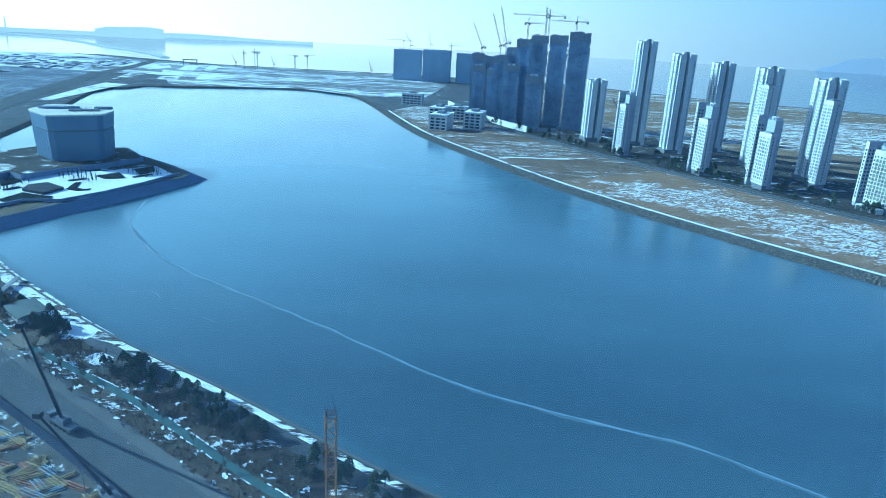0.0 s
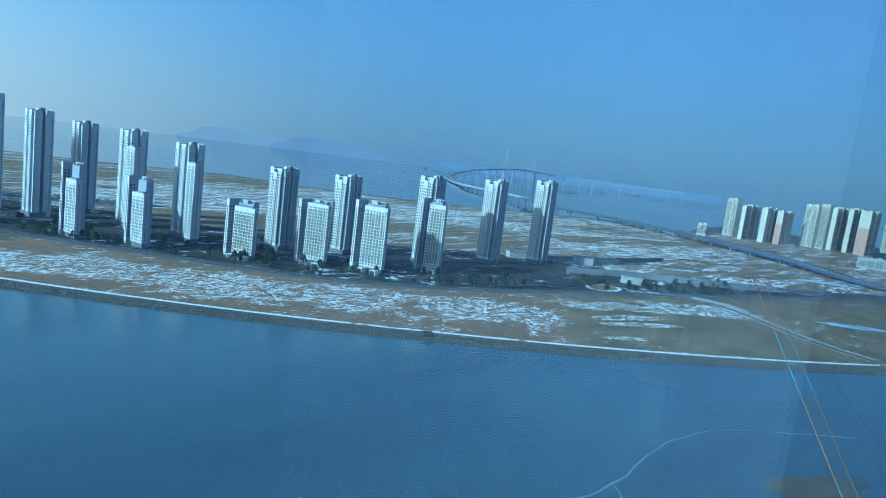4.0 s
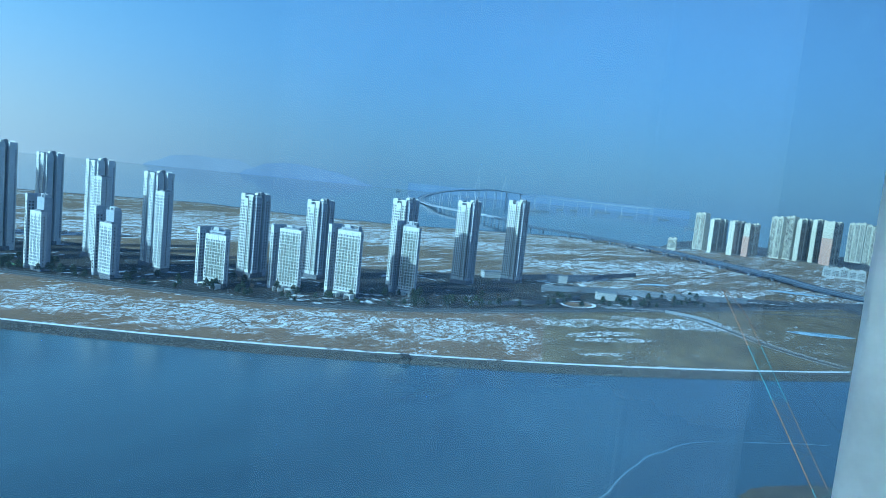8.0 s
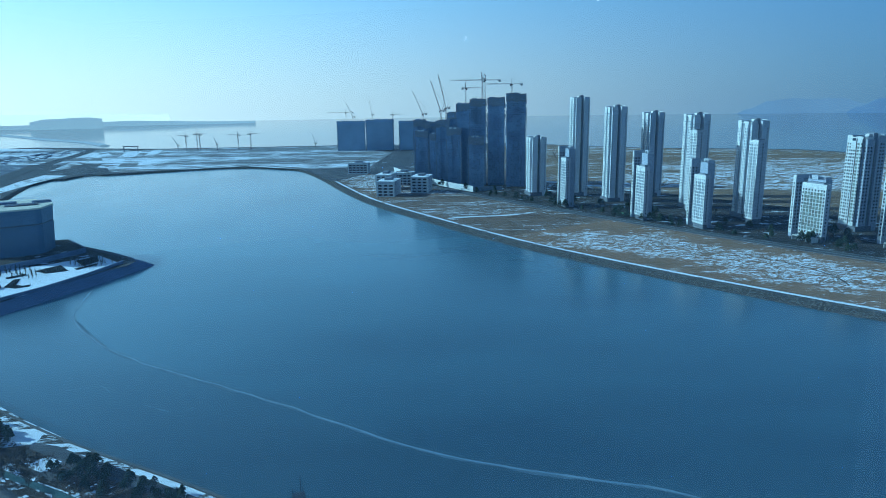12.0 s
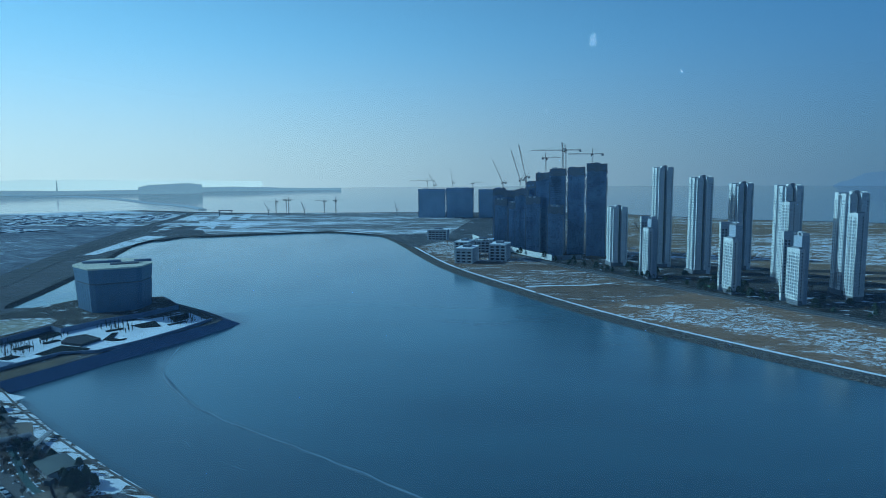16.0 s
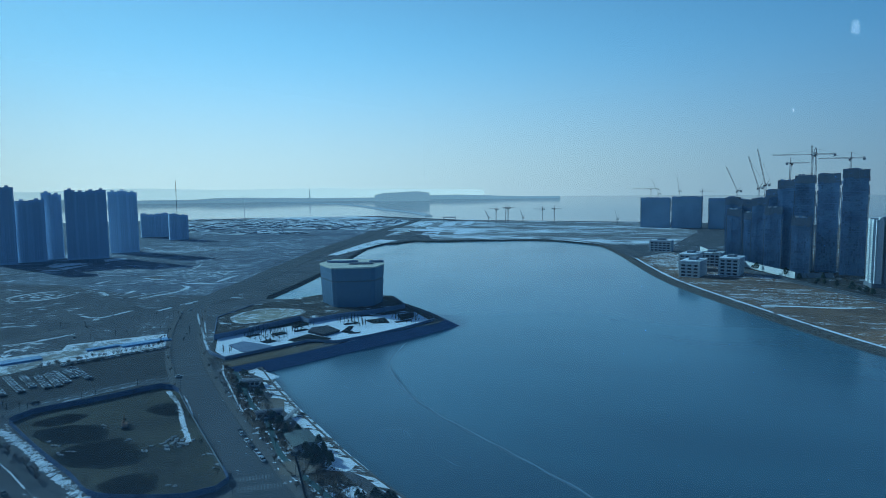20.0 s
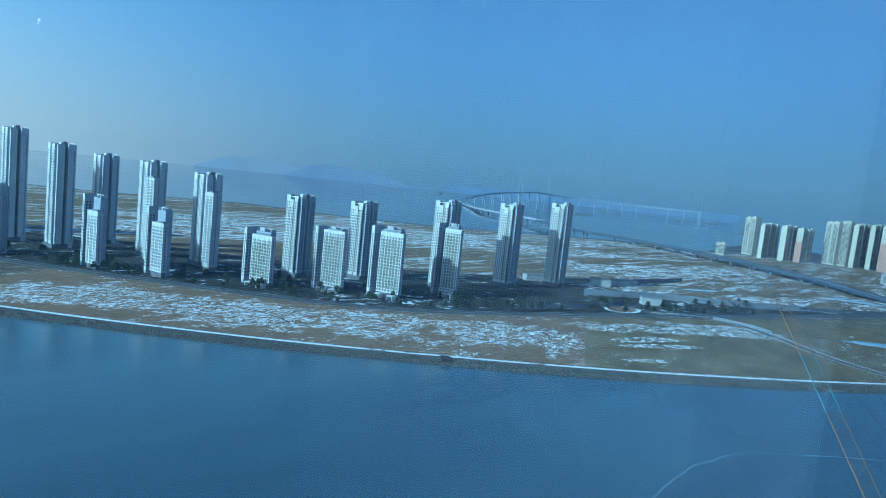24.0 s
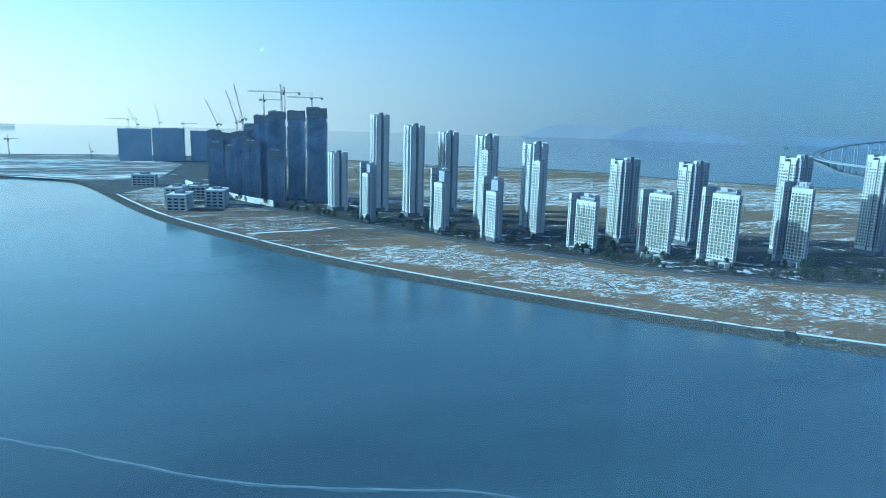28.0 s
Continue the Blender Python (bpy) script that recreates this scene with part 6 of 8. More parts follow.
for outline in ([(-845, 1708), (-863, 1879), (-825, 1813), (-793, 1614)], [(-753, 1686), (-838, 1943), (-803, 1963), (-721, 1713)], [(-660, 1374), (-747, 1626), (-708, 1628), (-622, 1386)],
                [(-725, 1318), (-786, 1510), (-768, 1570), (-713, 1390)], [(-710, 1743), (-784, 1992), (-745, 1966), (-672, 1707)], [(-599, 1424), (-653, 1602), (-604, 1600), (-552, 1457)]):
    tagged(part("snow_plot", sheet(outline, GROUND + 0.16), PLOT), "long plot under snow at the lake's head", "plot", kind="structure")
for outline in ([(-898, 604), (-948, 673), (-917, 691), (-882, 686), (-857, 618), (-873, 591)], [(-927, 741), (-914, 772), (-886, 751), (-893, 716)], [(-684, 602), (-672, 626), (-645, 590)]):
    tagged(part("snowy_court", sheet(outline, GROUND + 0.09), PLOT), "snow-covered court in the dark park", "court", kind="structure")
# bare earth here is also paled to carry haze
part("head_field", sheet([(-600, 1300), (-560, 1260), (-350, 1352), (-220, 1260), (-90, 1290), (-60, 1700), (-250, 2040), (-780, 2030), (-900, 1900)], GROUND + 0.075), snowy("head_snow", (0.30, 0.29, 0.28), 0.42, 0.03, (0.4, 1.8, 1), 10))
tagged(bpy.data.objects["head_field"], "open building land with snow at the lake's head", "fields", kind="structure")
for i, pts in enumerate(([(-640, 1190), (-480, 1310), (-350, 1365), (-210, 1262), (-120, 1075)], [(-900, 1560), (-500, 1440), (-150, 1480), (40, 1330), (80, 1240)], [(-760, 1700), (-300, 1620), (100, 1560), (330, 1500)])):
    part("dike_road_%d" % (i + 1), strip(smooth(pts, 20), 5, GROUND + 0.12), PAVING)
    tagged(bpy.data.objects["dike_road_%d" % (i + 1)], "pale dike road round the lake's head", "road", kind="structure")

# ---- the sea bridge and the viaduct that leads to it ----
def lifted(yaw, dist, up):
    """A place at that yaw, distance and angle over the eye's level."""
    x, y = toward(yaw, dist)
    return (x, y, 115.0 + dist * math.tan(radians(up)))


def sea_level(dist):
    return 115.0 * (1 - (2500.0 / max(dist, 2500.0)) ** 0.7)


deck_spots = [lifted(-96.0, 1120, -5.45), lifted(-84.0, 1160, -5.25), lifted(-78.0, 1310, -4.47), lifted(-71.3, 1530, -3.75), lifted(-64.25, 1770, -3.21), lifted(-59.3, 1880, -2.95),
              lifted(-55.8, 2200, -2.42), lifted(-52.8, 2500, -2.2), lifted(-50.3, 2850, -1.95), lifted(-49.3, 3150, -1.66), lifted(-49.45, 3450, -1.28), lifted(-50.5, 3700, -0.87),
              lifted(-52.2, 3950, -0.49), lifted(-54.1, 4200, -0.25), lifted(-55.5, 4350, -0.1), lifted(-56.5, 4450, -0.14), lifted(-59.2, 4600, -0.27), lifted(-64.0, 4700, -0.34), lifted(-69.0, 4750, -0.32)]
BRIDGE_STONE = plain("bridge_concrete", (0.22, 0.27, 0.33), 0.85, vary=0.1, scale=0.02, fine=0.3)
deck_line = smooth(deck_spots, 30)
bridge = thing("sea_bridge", "long curving concrete sea bridge with cable-stayed pylons", "bridge")
flat = [q[:2] for q in deck_line]
bm = bmesh.new()
L, R = offset(flat, 13.0), offset(flat, -13.0)
zs = [q[2] for q in deck_line]
ribbon(bm, [[(*p, z - 0.6) for p, z in zip(R, zs)], [(*p, z) for p, z in zip(R, zs)], [(*p, z) for p, z in zip(L, zs)], [(*p, z - 0.6) for p, z in zip(L, zs)]])
deck = part("deck", bm, BRIDGE_STONE, bridge)
# paler copy of the concrete paints haze over the far spans
BRIDGE_FAR = plain("hazed_bridge_concrete", (0.36, 0.42, 0.50), 0.85, vary=0.1, scale=0.02, fine=0.3)
# dark copy paints the shade along the deck's side
GIRDER = plain("shaded_girder", (0.05, 0.075, 0.11), 0.85, vary=0.1, scale=0.02, fine=0.3)
bm = bmesh.new()
L2, R2 = offset(flat, 12.2), offset(flat, -12.2)
SHORE_END = next(i for i, q in enumerate(flat) if np.hypot(*q) > 2150)
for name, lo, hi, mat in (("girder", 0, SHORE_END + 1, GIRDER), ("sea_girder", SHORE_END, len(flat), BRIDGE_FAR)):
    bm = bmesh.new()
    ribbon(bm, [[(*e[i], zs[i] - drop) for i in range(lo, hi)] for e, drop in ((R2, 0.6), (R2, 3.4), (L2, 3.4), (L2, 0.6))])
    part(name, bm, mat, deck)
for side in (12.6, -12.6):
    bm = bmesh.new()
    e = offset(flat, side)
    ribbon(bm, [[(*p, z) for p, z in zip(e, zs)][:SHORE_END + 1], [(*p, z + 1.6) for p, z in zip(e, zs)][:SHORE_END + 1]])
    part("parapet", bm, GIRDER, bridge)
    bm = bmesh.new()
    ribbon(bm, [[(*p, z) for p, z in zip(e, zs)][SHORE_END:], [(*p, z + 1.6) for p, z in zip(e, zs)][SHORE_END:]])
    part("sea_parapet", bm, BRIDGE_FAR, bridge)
run = 0.0
last = flat[0]
for i, (p, z) in enumerate(zip(flat, zs)):
    run += float(np.linalg.norm(p - last))
    last = p
    gap = 62.0 if np.hypot(*p) < 3600 else 95.0
    if run < gap:
        continue
    run = 0.0
    r = float(np.hypot(*p))
    inland = r < 1880
    a, b = flat[i], flat[min(i + 1, len(flat) - 1)]
    turn = math.degrees(math.atan2(b[1] - a[1], b[0] - a[0])) if i + 1 < len(flat) else 0
    bm = bmesh.new()
    base = GROUND if inland else sea_level(r) - 2
    wide = 1.5
    for s in (-7, 7):
        box(bm, -wide, wide, s - wide, s + wide, base - z, -3.4)
    box(bm, -wide, wide, -11, 11, -4.6, -2.6)
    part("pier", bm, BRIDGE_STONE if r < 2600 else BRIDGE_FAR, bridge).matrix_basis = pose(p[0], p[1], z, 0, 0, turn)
for yaw, dist, up in ((-54.1, 4200, 1.51), (-56.45, 4450, 1.23)):
    x, y, top = lifted(yaw, dist, up)
    zd = 115 + dist * math.tan(radians(-0.2))
    bm = bmesh.new()
    z0 = sea_level(dist) - 2
    for s in (-1, 1):
        bar(bm, (x + s * 9, y - s * 12, z0), (x + s * 10, y - s * 13, zd), 2.2)
        bar(bm, (x + s * 10, y - s * 13, zd), (x, y, zd + (top - zd) * 0.72), 1.5)
    bar(bm, (x, y, zd + (top - zd) * 0.7), (x, y, top), 1.7)
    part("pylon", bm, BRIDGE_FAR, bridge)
# lamp masts and sign gantries on the land viaduct
for i in range(6, 40, 3):
    p, z = flat[i], zs[i]
    ob = thing("viaduct_lamp", "pale lamp mast on the viaduct's edge", "lamp", "viaduct lamps", at=pose(p[0], p[1], z))
    bm = bmesh.new()
    bar(bm, (0, 0, -0.1), (0, 0, 7.5), 0.18)
    mast = part("mast", bm, STEEL, ob)
    bm = bmesh.new()
    box(bm, -1.3, 1.3, -0.7, 0.7, 7.3, 8.3)
    part("head", bm, WHITE_WALL, mast)
for yaw, dist in ((-76.4, 1372), (-75.2, 1405)):
    x, y = toward(yaw, dist)
    g = thing("sign_gantry", "dark sign gantry across the viaduct", "gantry", "sign gantries", at=pose(x, y, 11, 0, 0, -15))
    for s in (-9, 9):
        bm = bmesh.new()
        bar(bm, (s, 0, -8), (s, 0, 9), 0.5)
        part("post", bm, DARK_STEEL, g)
    bm = bmesh.new()
    box(bm, -9, 9, -0.5, 0.5, 7.5, 9.2)
    part("beam", bm, DARK_STEEL, g)


# hull blue lightened to paint in sea haze
HULL = plain("hazed_hull_paint", (0.10, 0.14, 0.19), 0.7, vary=0.2, scale=0.05, fine=0.4)


def ship(yaw, dist, length, turn, label):
    length *= 0.75
    x, y = toward(yaw, dist)
    t = thing("cargo_ship", label, "ship", "ships at anchor", at=pose(x, y, sea_level(dist), 0, 0, yaw + turn - 25))
    bm = bmesh.new()
    n = 10
    rails = []
    for z, k in ((-3.0, 0.9), (4.0, 1.0)):
        row = []
        for j in range(2 * n):
            a = j / (2 * n) * 2 * math.pi
            row.append((length / 2 * math.copysign(abs(math.cos(a)) ** 0.5, math.cos(a)) * k, length * 0.075 * math.copysign(abs(math.sin(a)) ** 0.6, math.sin(a)), z))
        rails.append(row + row[:1])
    ribbon(bm, rails)
    bm.faces.new([bm.verts.new((p[0], p[1], 4.0)) for p in rails[1][:-1]])
    hull = part("hull", bm, HULL, t)
    bm = bmesh.new()
    box(bm, -length * 0.44, -length * 0.3, -length * 0.05, length * 0.05, 4, 12)
    part("deckhouse", bm, GREY_WALL, t)
    bm = bmesh.new()
    for k in (0.0, 0.2):
        bar(bm, (length * k, 0, 4), (length * k, 0, 12), 0.4)
    part("derricks", bm, STEEL, hull)
    return t


for yaw, dist, length, turn in ((-61.4, 3900, 55, 20), (-62.6, 4000, 60, 30), (-65.0, 4200, 130, 25), (-67.0, 3950, 110, 15), (-70.0, 4100, 90, 22), (-72.1, 3300, 60, 15), (-59.8, 3500, 120, 24), (-59.3, 3400, 90, 24), (-47.2, 4300, 40, 30)):
    ship(yaw, dist, length, turn, "dark cargo ship lying at anchor off the coast")

# ---- islands, spits and hills in the haze ----
def ridge(name, yaws, dist, base, heights, label, mat, depth=60.0, ragged=0.12, seed=1):
    """A long low landform seen across the water; heights as angles over the eye's level."""
    bm = bmesh.new()
    n = 90
    rails = [[], [], []]
    for j in range(n + 1):
        f = j / n
        yaw = yaws[0] + (yaws[1] - yaws[0]) * f
        k = f * (len(heights) - 1)
        i = min(int(k), len(heights) - 2)
        s = (k - i) ** 2 * (3 - 2 * (k - i))
        up = heights[i] * (1 - s) + heights[i + 1] * s
        up += ragged * noise.noise(Vector((j * 0.7, seed, 0))) + ragged * 0.5 * noise.noise(Vector((j * 2.3, seed, 4)))
        up = max(up, -0.84)
        rails[0].append((*toward(yaw, dist), sea_level(dist) - 1.0))
        rails[1].append(lifted(yaw, dist + depth * 0.5, up))
        x, y, _ = lifted(yaw, dist + depth, base)
        rails[2].append((x, y, sea_level(dist) - 5))
    ribbon(bm, rails)
    ob = part(name, bm, mat)
    return tagged(ob, label, "landform", kind="structure")


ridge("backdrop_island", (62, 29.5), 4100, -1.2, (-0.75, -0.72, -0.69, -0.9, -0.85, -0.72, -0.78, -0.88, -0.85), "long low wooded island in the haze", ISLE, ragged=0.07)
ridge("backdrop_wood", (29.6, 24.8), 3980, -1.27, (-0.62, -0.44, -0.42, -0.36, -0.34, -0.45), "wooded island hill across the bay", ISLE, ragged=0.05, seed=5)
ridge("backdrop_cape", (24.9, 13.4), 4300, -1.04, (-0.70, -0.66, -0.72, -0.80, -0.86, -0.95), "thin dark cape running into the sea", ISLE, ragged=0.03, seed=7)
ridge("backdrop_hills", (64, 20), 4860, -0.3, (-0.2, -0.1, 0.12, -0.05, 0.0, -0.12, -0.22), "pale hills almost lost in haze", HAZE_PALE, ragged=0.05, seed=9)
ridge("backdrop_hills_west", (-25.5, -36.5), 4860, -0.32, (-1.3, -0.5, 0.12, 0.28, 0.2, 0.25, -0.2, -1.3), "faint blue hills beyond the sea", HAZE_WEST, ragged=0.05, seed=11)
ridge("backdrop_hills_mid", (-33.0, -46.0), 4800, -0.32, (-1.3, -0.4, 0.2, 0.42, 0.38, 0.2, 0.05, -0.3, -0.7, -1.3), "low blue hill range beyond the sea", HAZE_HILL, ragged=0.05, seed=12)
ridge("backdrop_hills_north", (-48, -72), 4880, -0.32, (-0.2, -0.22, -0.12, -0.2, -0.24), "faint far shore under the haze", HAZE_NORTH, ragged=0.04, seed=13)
# the dike and far masts glow with painted haze too
line = smooth([(-1080, 2330), (-1195, 2468), (-1462, 2662), (-1786, 2943), (-2121, 3146), (-2560, 3230)], 60)
bm = bmesh.new()
ribbon(bm, [[(*q, sea_level(np.hypot(*q)) + up) for q in offset(line, side)] for side, up in ((20, -1), (9, 3), (-9, 3), (-20, -1))])
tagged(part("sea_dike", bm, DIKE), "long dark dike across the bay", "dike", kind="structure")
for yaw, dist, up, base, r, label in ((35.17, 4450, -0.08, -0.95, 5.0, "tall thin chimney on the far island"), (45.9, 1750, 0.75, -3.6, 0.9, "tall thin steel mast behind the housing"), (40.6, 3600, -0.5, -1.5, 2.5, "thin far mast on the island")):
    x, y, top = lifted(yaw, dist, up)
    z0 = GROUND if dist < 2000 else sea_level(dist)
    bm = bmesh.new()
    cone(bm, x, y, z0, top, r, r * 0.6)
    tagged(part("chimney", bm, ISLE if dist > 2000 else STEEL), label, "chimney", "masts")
gx, gy = toward(23.05, 2080)
gate = thing("gantry_crane", "squat portal gantry at the far building site", "gantry", at=pose(gx, gy, GROUND, 0, 0, 20))
for s in (-18, 18):
    bm = bmesh.new()
    box(bm, s - 1.2, s + 1.2, -3, 3, 0, 15)
    part("leg", bm, STEEL, gate)
bm = bmesh.new()
box(bm, -21, 21, -2.5, 2.5, 15, 17.5)
part("beam", bm, STEEL, gate)

# ---- far bank: school, hoarding, low walls, outfall ----
def school(x, y, w, d, h, turn, label):
    t = thing("school", label, "school", "school buildings", at=pose(x, y, GROUND, 0, 0, turn))
    bm = bmesh.new()
    box(bm, -w / 2, w / 2, 0, d, 0, h)
    body = part("body", bm, PALE_GREY, t)
    bm = bmesh.new()
    box(bm, -w / 2 - 0.6, w / 2 + 0.6, -0.6, d + 0.6, h, h + 1.0)
    roof = part("roof", bm, SNOW, t, "flat snow-covered roof")
    rows, n = int(h / 4), int(w / 6)
    for i in range(rows):
        for j in range(n):
            bm = bmesh.new()
            a = -w / 2 + (j + 0.5) * w / n
            box(bm, a - 2.2, a + 2.2, -0.12, 0.1, i * 4 + 1.2, i * 4 + 3.4)
            part("window", bm, WINDOW, body)
    for s in (-1, 1):
        bm = bmesh.new()
        box(bm, s * w / 2 - 1.0, s * w / 2 + 1.0, -0.9, 1.2, 0, h + 0.5)
        part("white_pier", bm, WHITE_WALL, t)
    for i in range(rows + 1):
        bm = bmesh.new()
        box(bm, -w / 2, w / 2, -0.7, 0.0, i * 4 - 0.1 if i else 0.0, i * 4 + 0.7)
        part("floor_band", bm, WHITE_WALL, t)
    bm = bmesh.new()
    box(bm, -w / 5, w / 5, d * 0.3, d * 0.7, h + 1, h + 4)
    part("roof_house", bm, GREY_WALL, roof)
    return t


school(-40, 838, 22, 40, 19, -12, "low grey and white school with a snowy roof")
school(-46, 905, 20, 40, 21, -12, "rear wing of a grey school with a snowy roof")
school(4, 868, 22, 36, 21, -12, "low grey school wing with white floor bands")
school(-102, 1150, 34, 20, 18, -10, "dark low school hall beyond the field")
school(-20, 960, 26, 26, 18, -12, "grey school block with a flat roof")
fence_run([(-40, 1180), (-20, 1107), (0, 1040), (19, 986), (50, 915), (76, 867)], 8.0, WHITE_WALL, "long white hoarding round the tower site", "tower_hoarding", 8)
fence_run([(76, 867), (98, 882), (118, 885)], 6.0, GREY_WALL, "grey hoarding at the tower site's corner", "tower_hoarding", 8)
fence_run([(660, 372), (700, 345), (745, 318), (790, 270), (830, 235), (880, 200)], 7.0, GREY_WALL, "long grey-blue wall across the open marsh", "marsh_wall", 10)
fence_run([(700, 440), (770, 420), (850, 395), (960, 380)], 6.0, DARK_WALL, "long dark wall behind the apartment towers", "marsh_wall", 10)
fence_run([(500, 352), (560, 330), (620, 318), (660, 322)], 4.5, DARK_WALL, "dark retaining wall before the tower yards", "yard_wall", 10)
for x, y, w, d, h, turn in ((752, 402, 24, 12, 9, -40), (690, 305, 22, 10, 8, -50), (800, 400, 60, 10, 6, -15), (690, 455, 40, 12, 8, -30)):
    bm = bmesh.new()
    box(bm, -w / 2, w / 2, -d / 2, d / 2, 0, h)
    t = thing("shed", "low pale site shed on the marsh", "shed", "site sheds", at=pose(x, y, GROUND, 0, 0, turn))
    part("walls", bm, CONCRETE, t)
    bm = bmesh.new()
    box(bm, -w / 2 - 0.5, w / 2 + 0.5, -d / 2 - 0.5, d / 2 + 0.5, h, h + 0.6)
    part("roof", bm, GREY_WALL, t)
round_line = [np.array((622 + 22 * math.cos(k * 0.2618), 304 + 15 * math.sin(k * 0.2618))) for k in range(25)]
part("roundabout", strip(round_line, 2.0, GROUND + 0.2), SNOW)
tagged(bpy.data.objects["roundabout"], "snow-edged oval turning loop", "road", kind="structure")
HAUL = smooth([(645, 266), (683, 237), (679, 200), (652, 159), (620, 121), (601, 86), (592, 58)], 10)
part("haul_road", strip(HAUL, 3.2, GROUND + 0.12), PAVING)
tagged(bpy.data.objects["haul_road"], "bare double track between marsh and field", "road", kind="structure")
for i, off in enumerate((-5.0, 4.6, 8.5)):
    part("track_snow_%d" % (i + 1), strip([np.array(q) for q in offset(HAUL, off)], 0.5, GROUND + 0.13), PATH_SNOW)
    tagged(bpy.data.objects["track_snow_%d" % (i + 1)], "line of snow along the bare track", "snow", kind="structure")
fence_run([(682, 233), (685, 214), (682, 192), (669, 172)], 3.0, GREY_WALL, "pale hoarding beside the haul road", "track_hoarding", panel=8.0)
part("roundabout_green", sheet([tuple(q) for q in round_line[:-1]], GROUND + 0.15), FIELD)
tagged(bpy.data.objects["roundabout_green"], "dry grass inside the turning loop", "lawn", kind="structure")
for i, pts in enumerate(([(640, 290), (700, 250), (780, 190), (900, 110), (1050, 20)], [(650, 310), (720, 270), (800, 210), (920, 130), (1080, 40)])):
    part("marsh_track_%d" % (i + 1), strip(smooth(pts, 15), 3.5, GROUND + 0.16), PAVING)
    tagged(bpy.data.objects["marsh_track_%d" % (i + 1)], "muddy track over the open marsh", "track", kind="structure")
for x, y, w, d, turn in ((1110, 180, 90, 28, -60), (740, 96, 70, 20, -50), (900, 330, 60, 14, -30)):
    pts = [np.array((x, y)) + np.array((w / 2 * math.cos(a), d / 2 * math.sin(a))) * (1 + 0.2 * noise.noise(Vector((math.cos(a), math.sin(a), x)))) for a in [k * 0.3142 for k in range(20)]]
    c, s = math.cos(radians(turn)), math.sin(radians(turn))
    pts = [(x + (q[0] - x) * c - (q[1] - y) * s, y + (q[0] - x) * s + (q[1] - y) * c) for q in pts]
    ob = part("meltwater_pond", sheet(pts, GROUND + 0.18), water("ice_pond", (0.25, 0.42, 0.5), 0.3, 0.05, 0.02))
    tagged(ob, "frozen meltwater pond on the marsh", "pond", kind="structure")
fence_run([(212, 672), (222, 652), (232, 640)], 1.6, plain("green_roof", (0.07, 0.17, 0.09), 0.8), "green-sided low terrace before a block", "garden_terrace", 5)
outfall = thing("outfall", "small dark concrete outfall in the stone bank", "outfall", at=pose(308, 266, 0.2, 0, 0, -42))
bm = bmesh.new()
for b in ((-3, 3, -5, -4.4, 0, 3.2), (-3, 3, 4.4, 5, 0, 3.2), (-3, 3, -5, 5, 2.8, 3.3)):
    box(bm, *b)
part("culvert", bm, STONE, outfall)
bm = bmesh.new()
for k in range(6):
    bar(bm, (-3, -4 + 1.6 * k, 0.2), (-3, -4 + 1.6 * k, 3.6), 0.15)
part("grating", bm, DARK_STEEL, outfall)
bm = bmesh.new()
bmesh.ops.create_icosphere(bm, subdivisions=3, radius=1.0)
for v in bm.verts:
    k = 1 + 0.3 * noise.noise(v.co * 2.2)
    v.co = Vector((v.co.x * 26 * k, v.co.y * 9 * k, v.co.z * 0.9))
sb = part("sand_bar", bm, plain("wet_sand", (0.16, 0.12, 0.08), 0.7, vary=0.3, scale=0.1, fine=1))
sb.matrix_basis = pose(302, 40, 0.2, 0, 0, -35)
tagged(sb, "brown sand bar rising from the shallow water", "sand bar", kind="structure")
RIM = smooth([(-262, 330), (-240, 420), (-215, 420), (-196, 361), (-150, 307), (-101, 272), (-64, 248), (-32, 225), (2, 202), (39, 186), (74, 174), (103, 155), (148, 127), (199, 101), (228, 95), (275, 98), (311, 94), (338, 82), (389, 38), (440, -30)], 6)
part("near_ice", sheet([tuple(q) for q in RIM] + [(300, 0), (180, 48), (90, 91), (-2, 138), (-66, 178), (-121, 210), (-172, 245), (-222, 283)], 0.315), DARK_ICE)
tagged(bpy.data.objects["near_ice"], "darker sheet of thin ice along the near bank", "ice", kind="structure")
for i, (pts, half) in enumerate((([(-215, 420), (-196, 361), (-150, 307), (-101, 272), (-64, 248), (-32, 225), (2, 202), (39, 186), (74, 174), (103, 155), (148, 127)], 0.65), ([(148, 127), (199, 101), (228, 95), (275, 98), (311, 94), (338, 82), (389, 38)], 0.6), ([(228, 95), (222, 88), (205, 84)], 0.5), ([(-222, 338), (-206, 328), (-196, 334), (-184, 322), (-176, 326)], 0.22), ([(-206, 328), (-203, 316), (-194, 310)], 0.2), ([(-150, 262), (-138, 266), (-130, 258)], 0.22), ([(-112, 246), (-96, 238), (-90, 242)], 0.2))):
    bm = bmesh.new()
    base = smooth(pts, 3)
    a, b = [], []
    for k, q in enumerate(base):
        w = half * (0.6 + 0.9 * abs(noise.noise(Vector((k * 0.13, i, 0))))) + 0.3 * noise.noise(Vector((k * 0.9, i, 2)))
        side = 1.2 * noise.noise(Vector((k * 0.2, i, 7)))
        o1, o2 = offset(base[max(0, k - 1):k + 2], side + w), offset(base[max(0, k - 1):k + 2], side - w)
        j = 0 if k == 0 else 1
        a.append((*o1[j], 0.34))
        b.append((*o2[j], 0.34))
    ribbon(bm, [b, a])
    tagged(part("ice_edge_%d" % (i + 1), bm, plain("ice_rim", (0.22, 0.31, 0.35), 0.6, vary=0.3, scale=0.05, fine=0.6)), "thin white rim where two ice sheets meet", "ice", kind="structure")

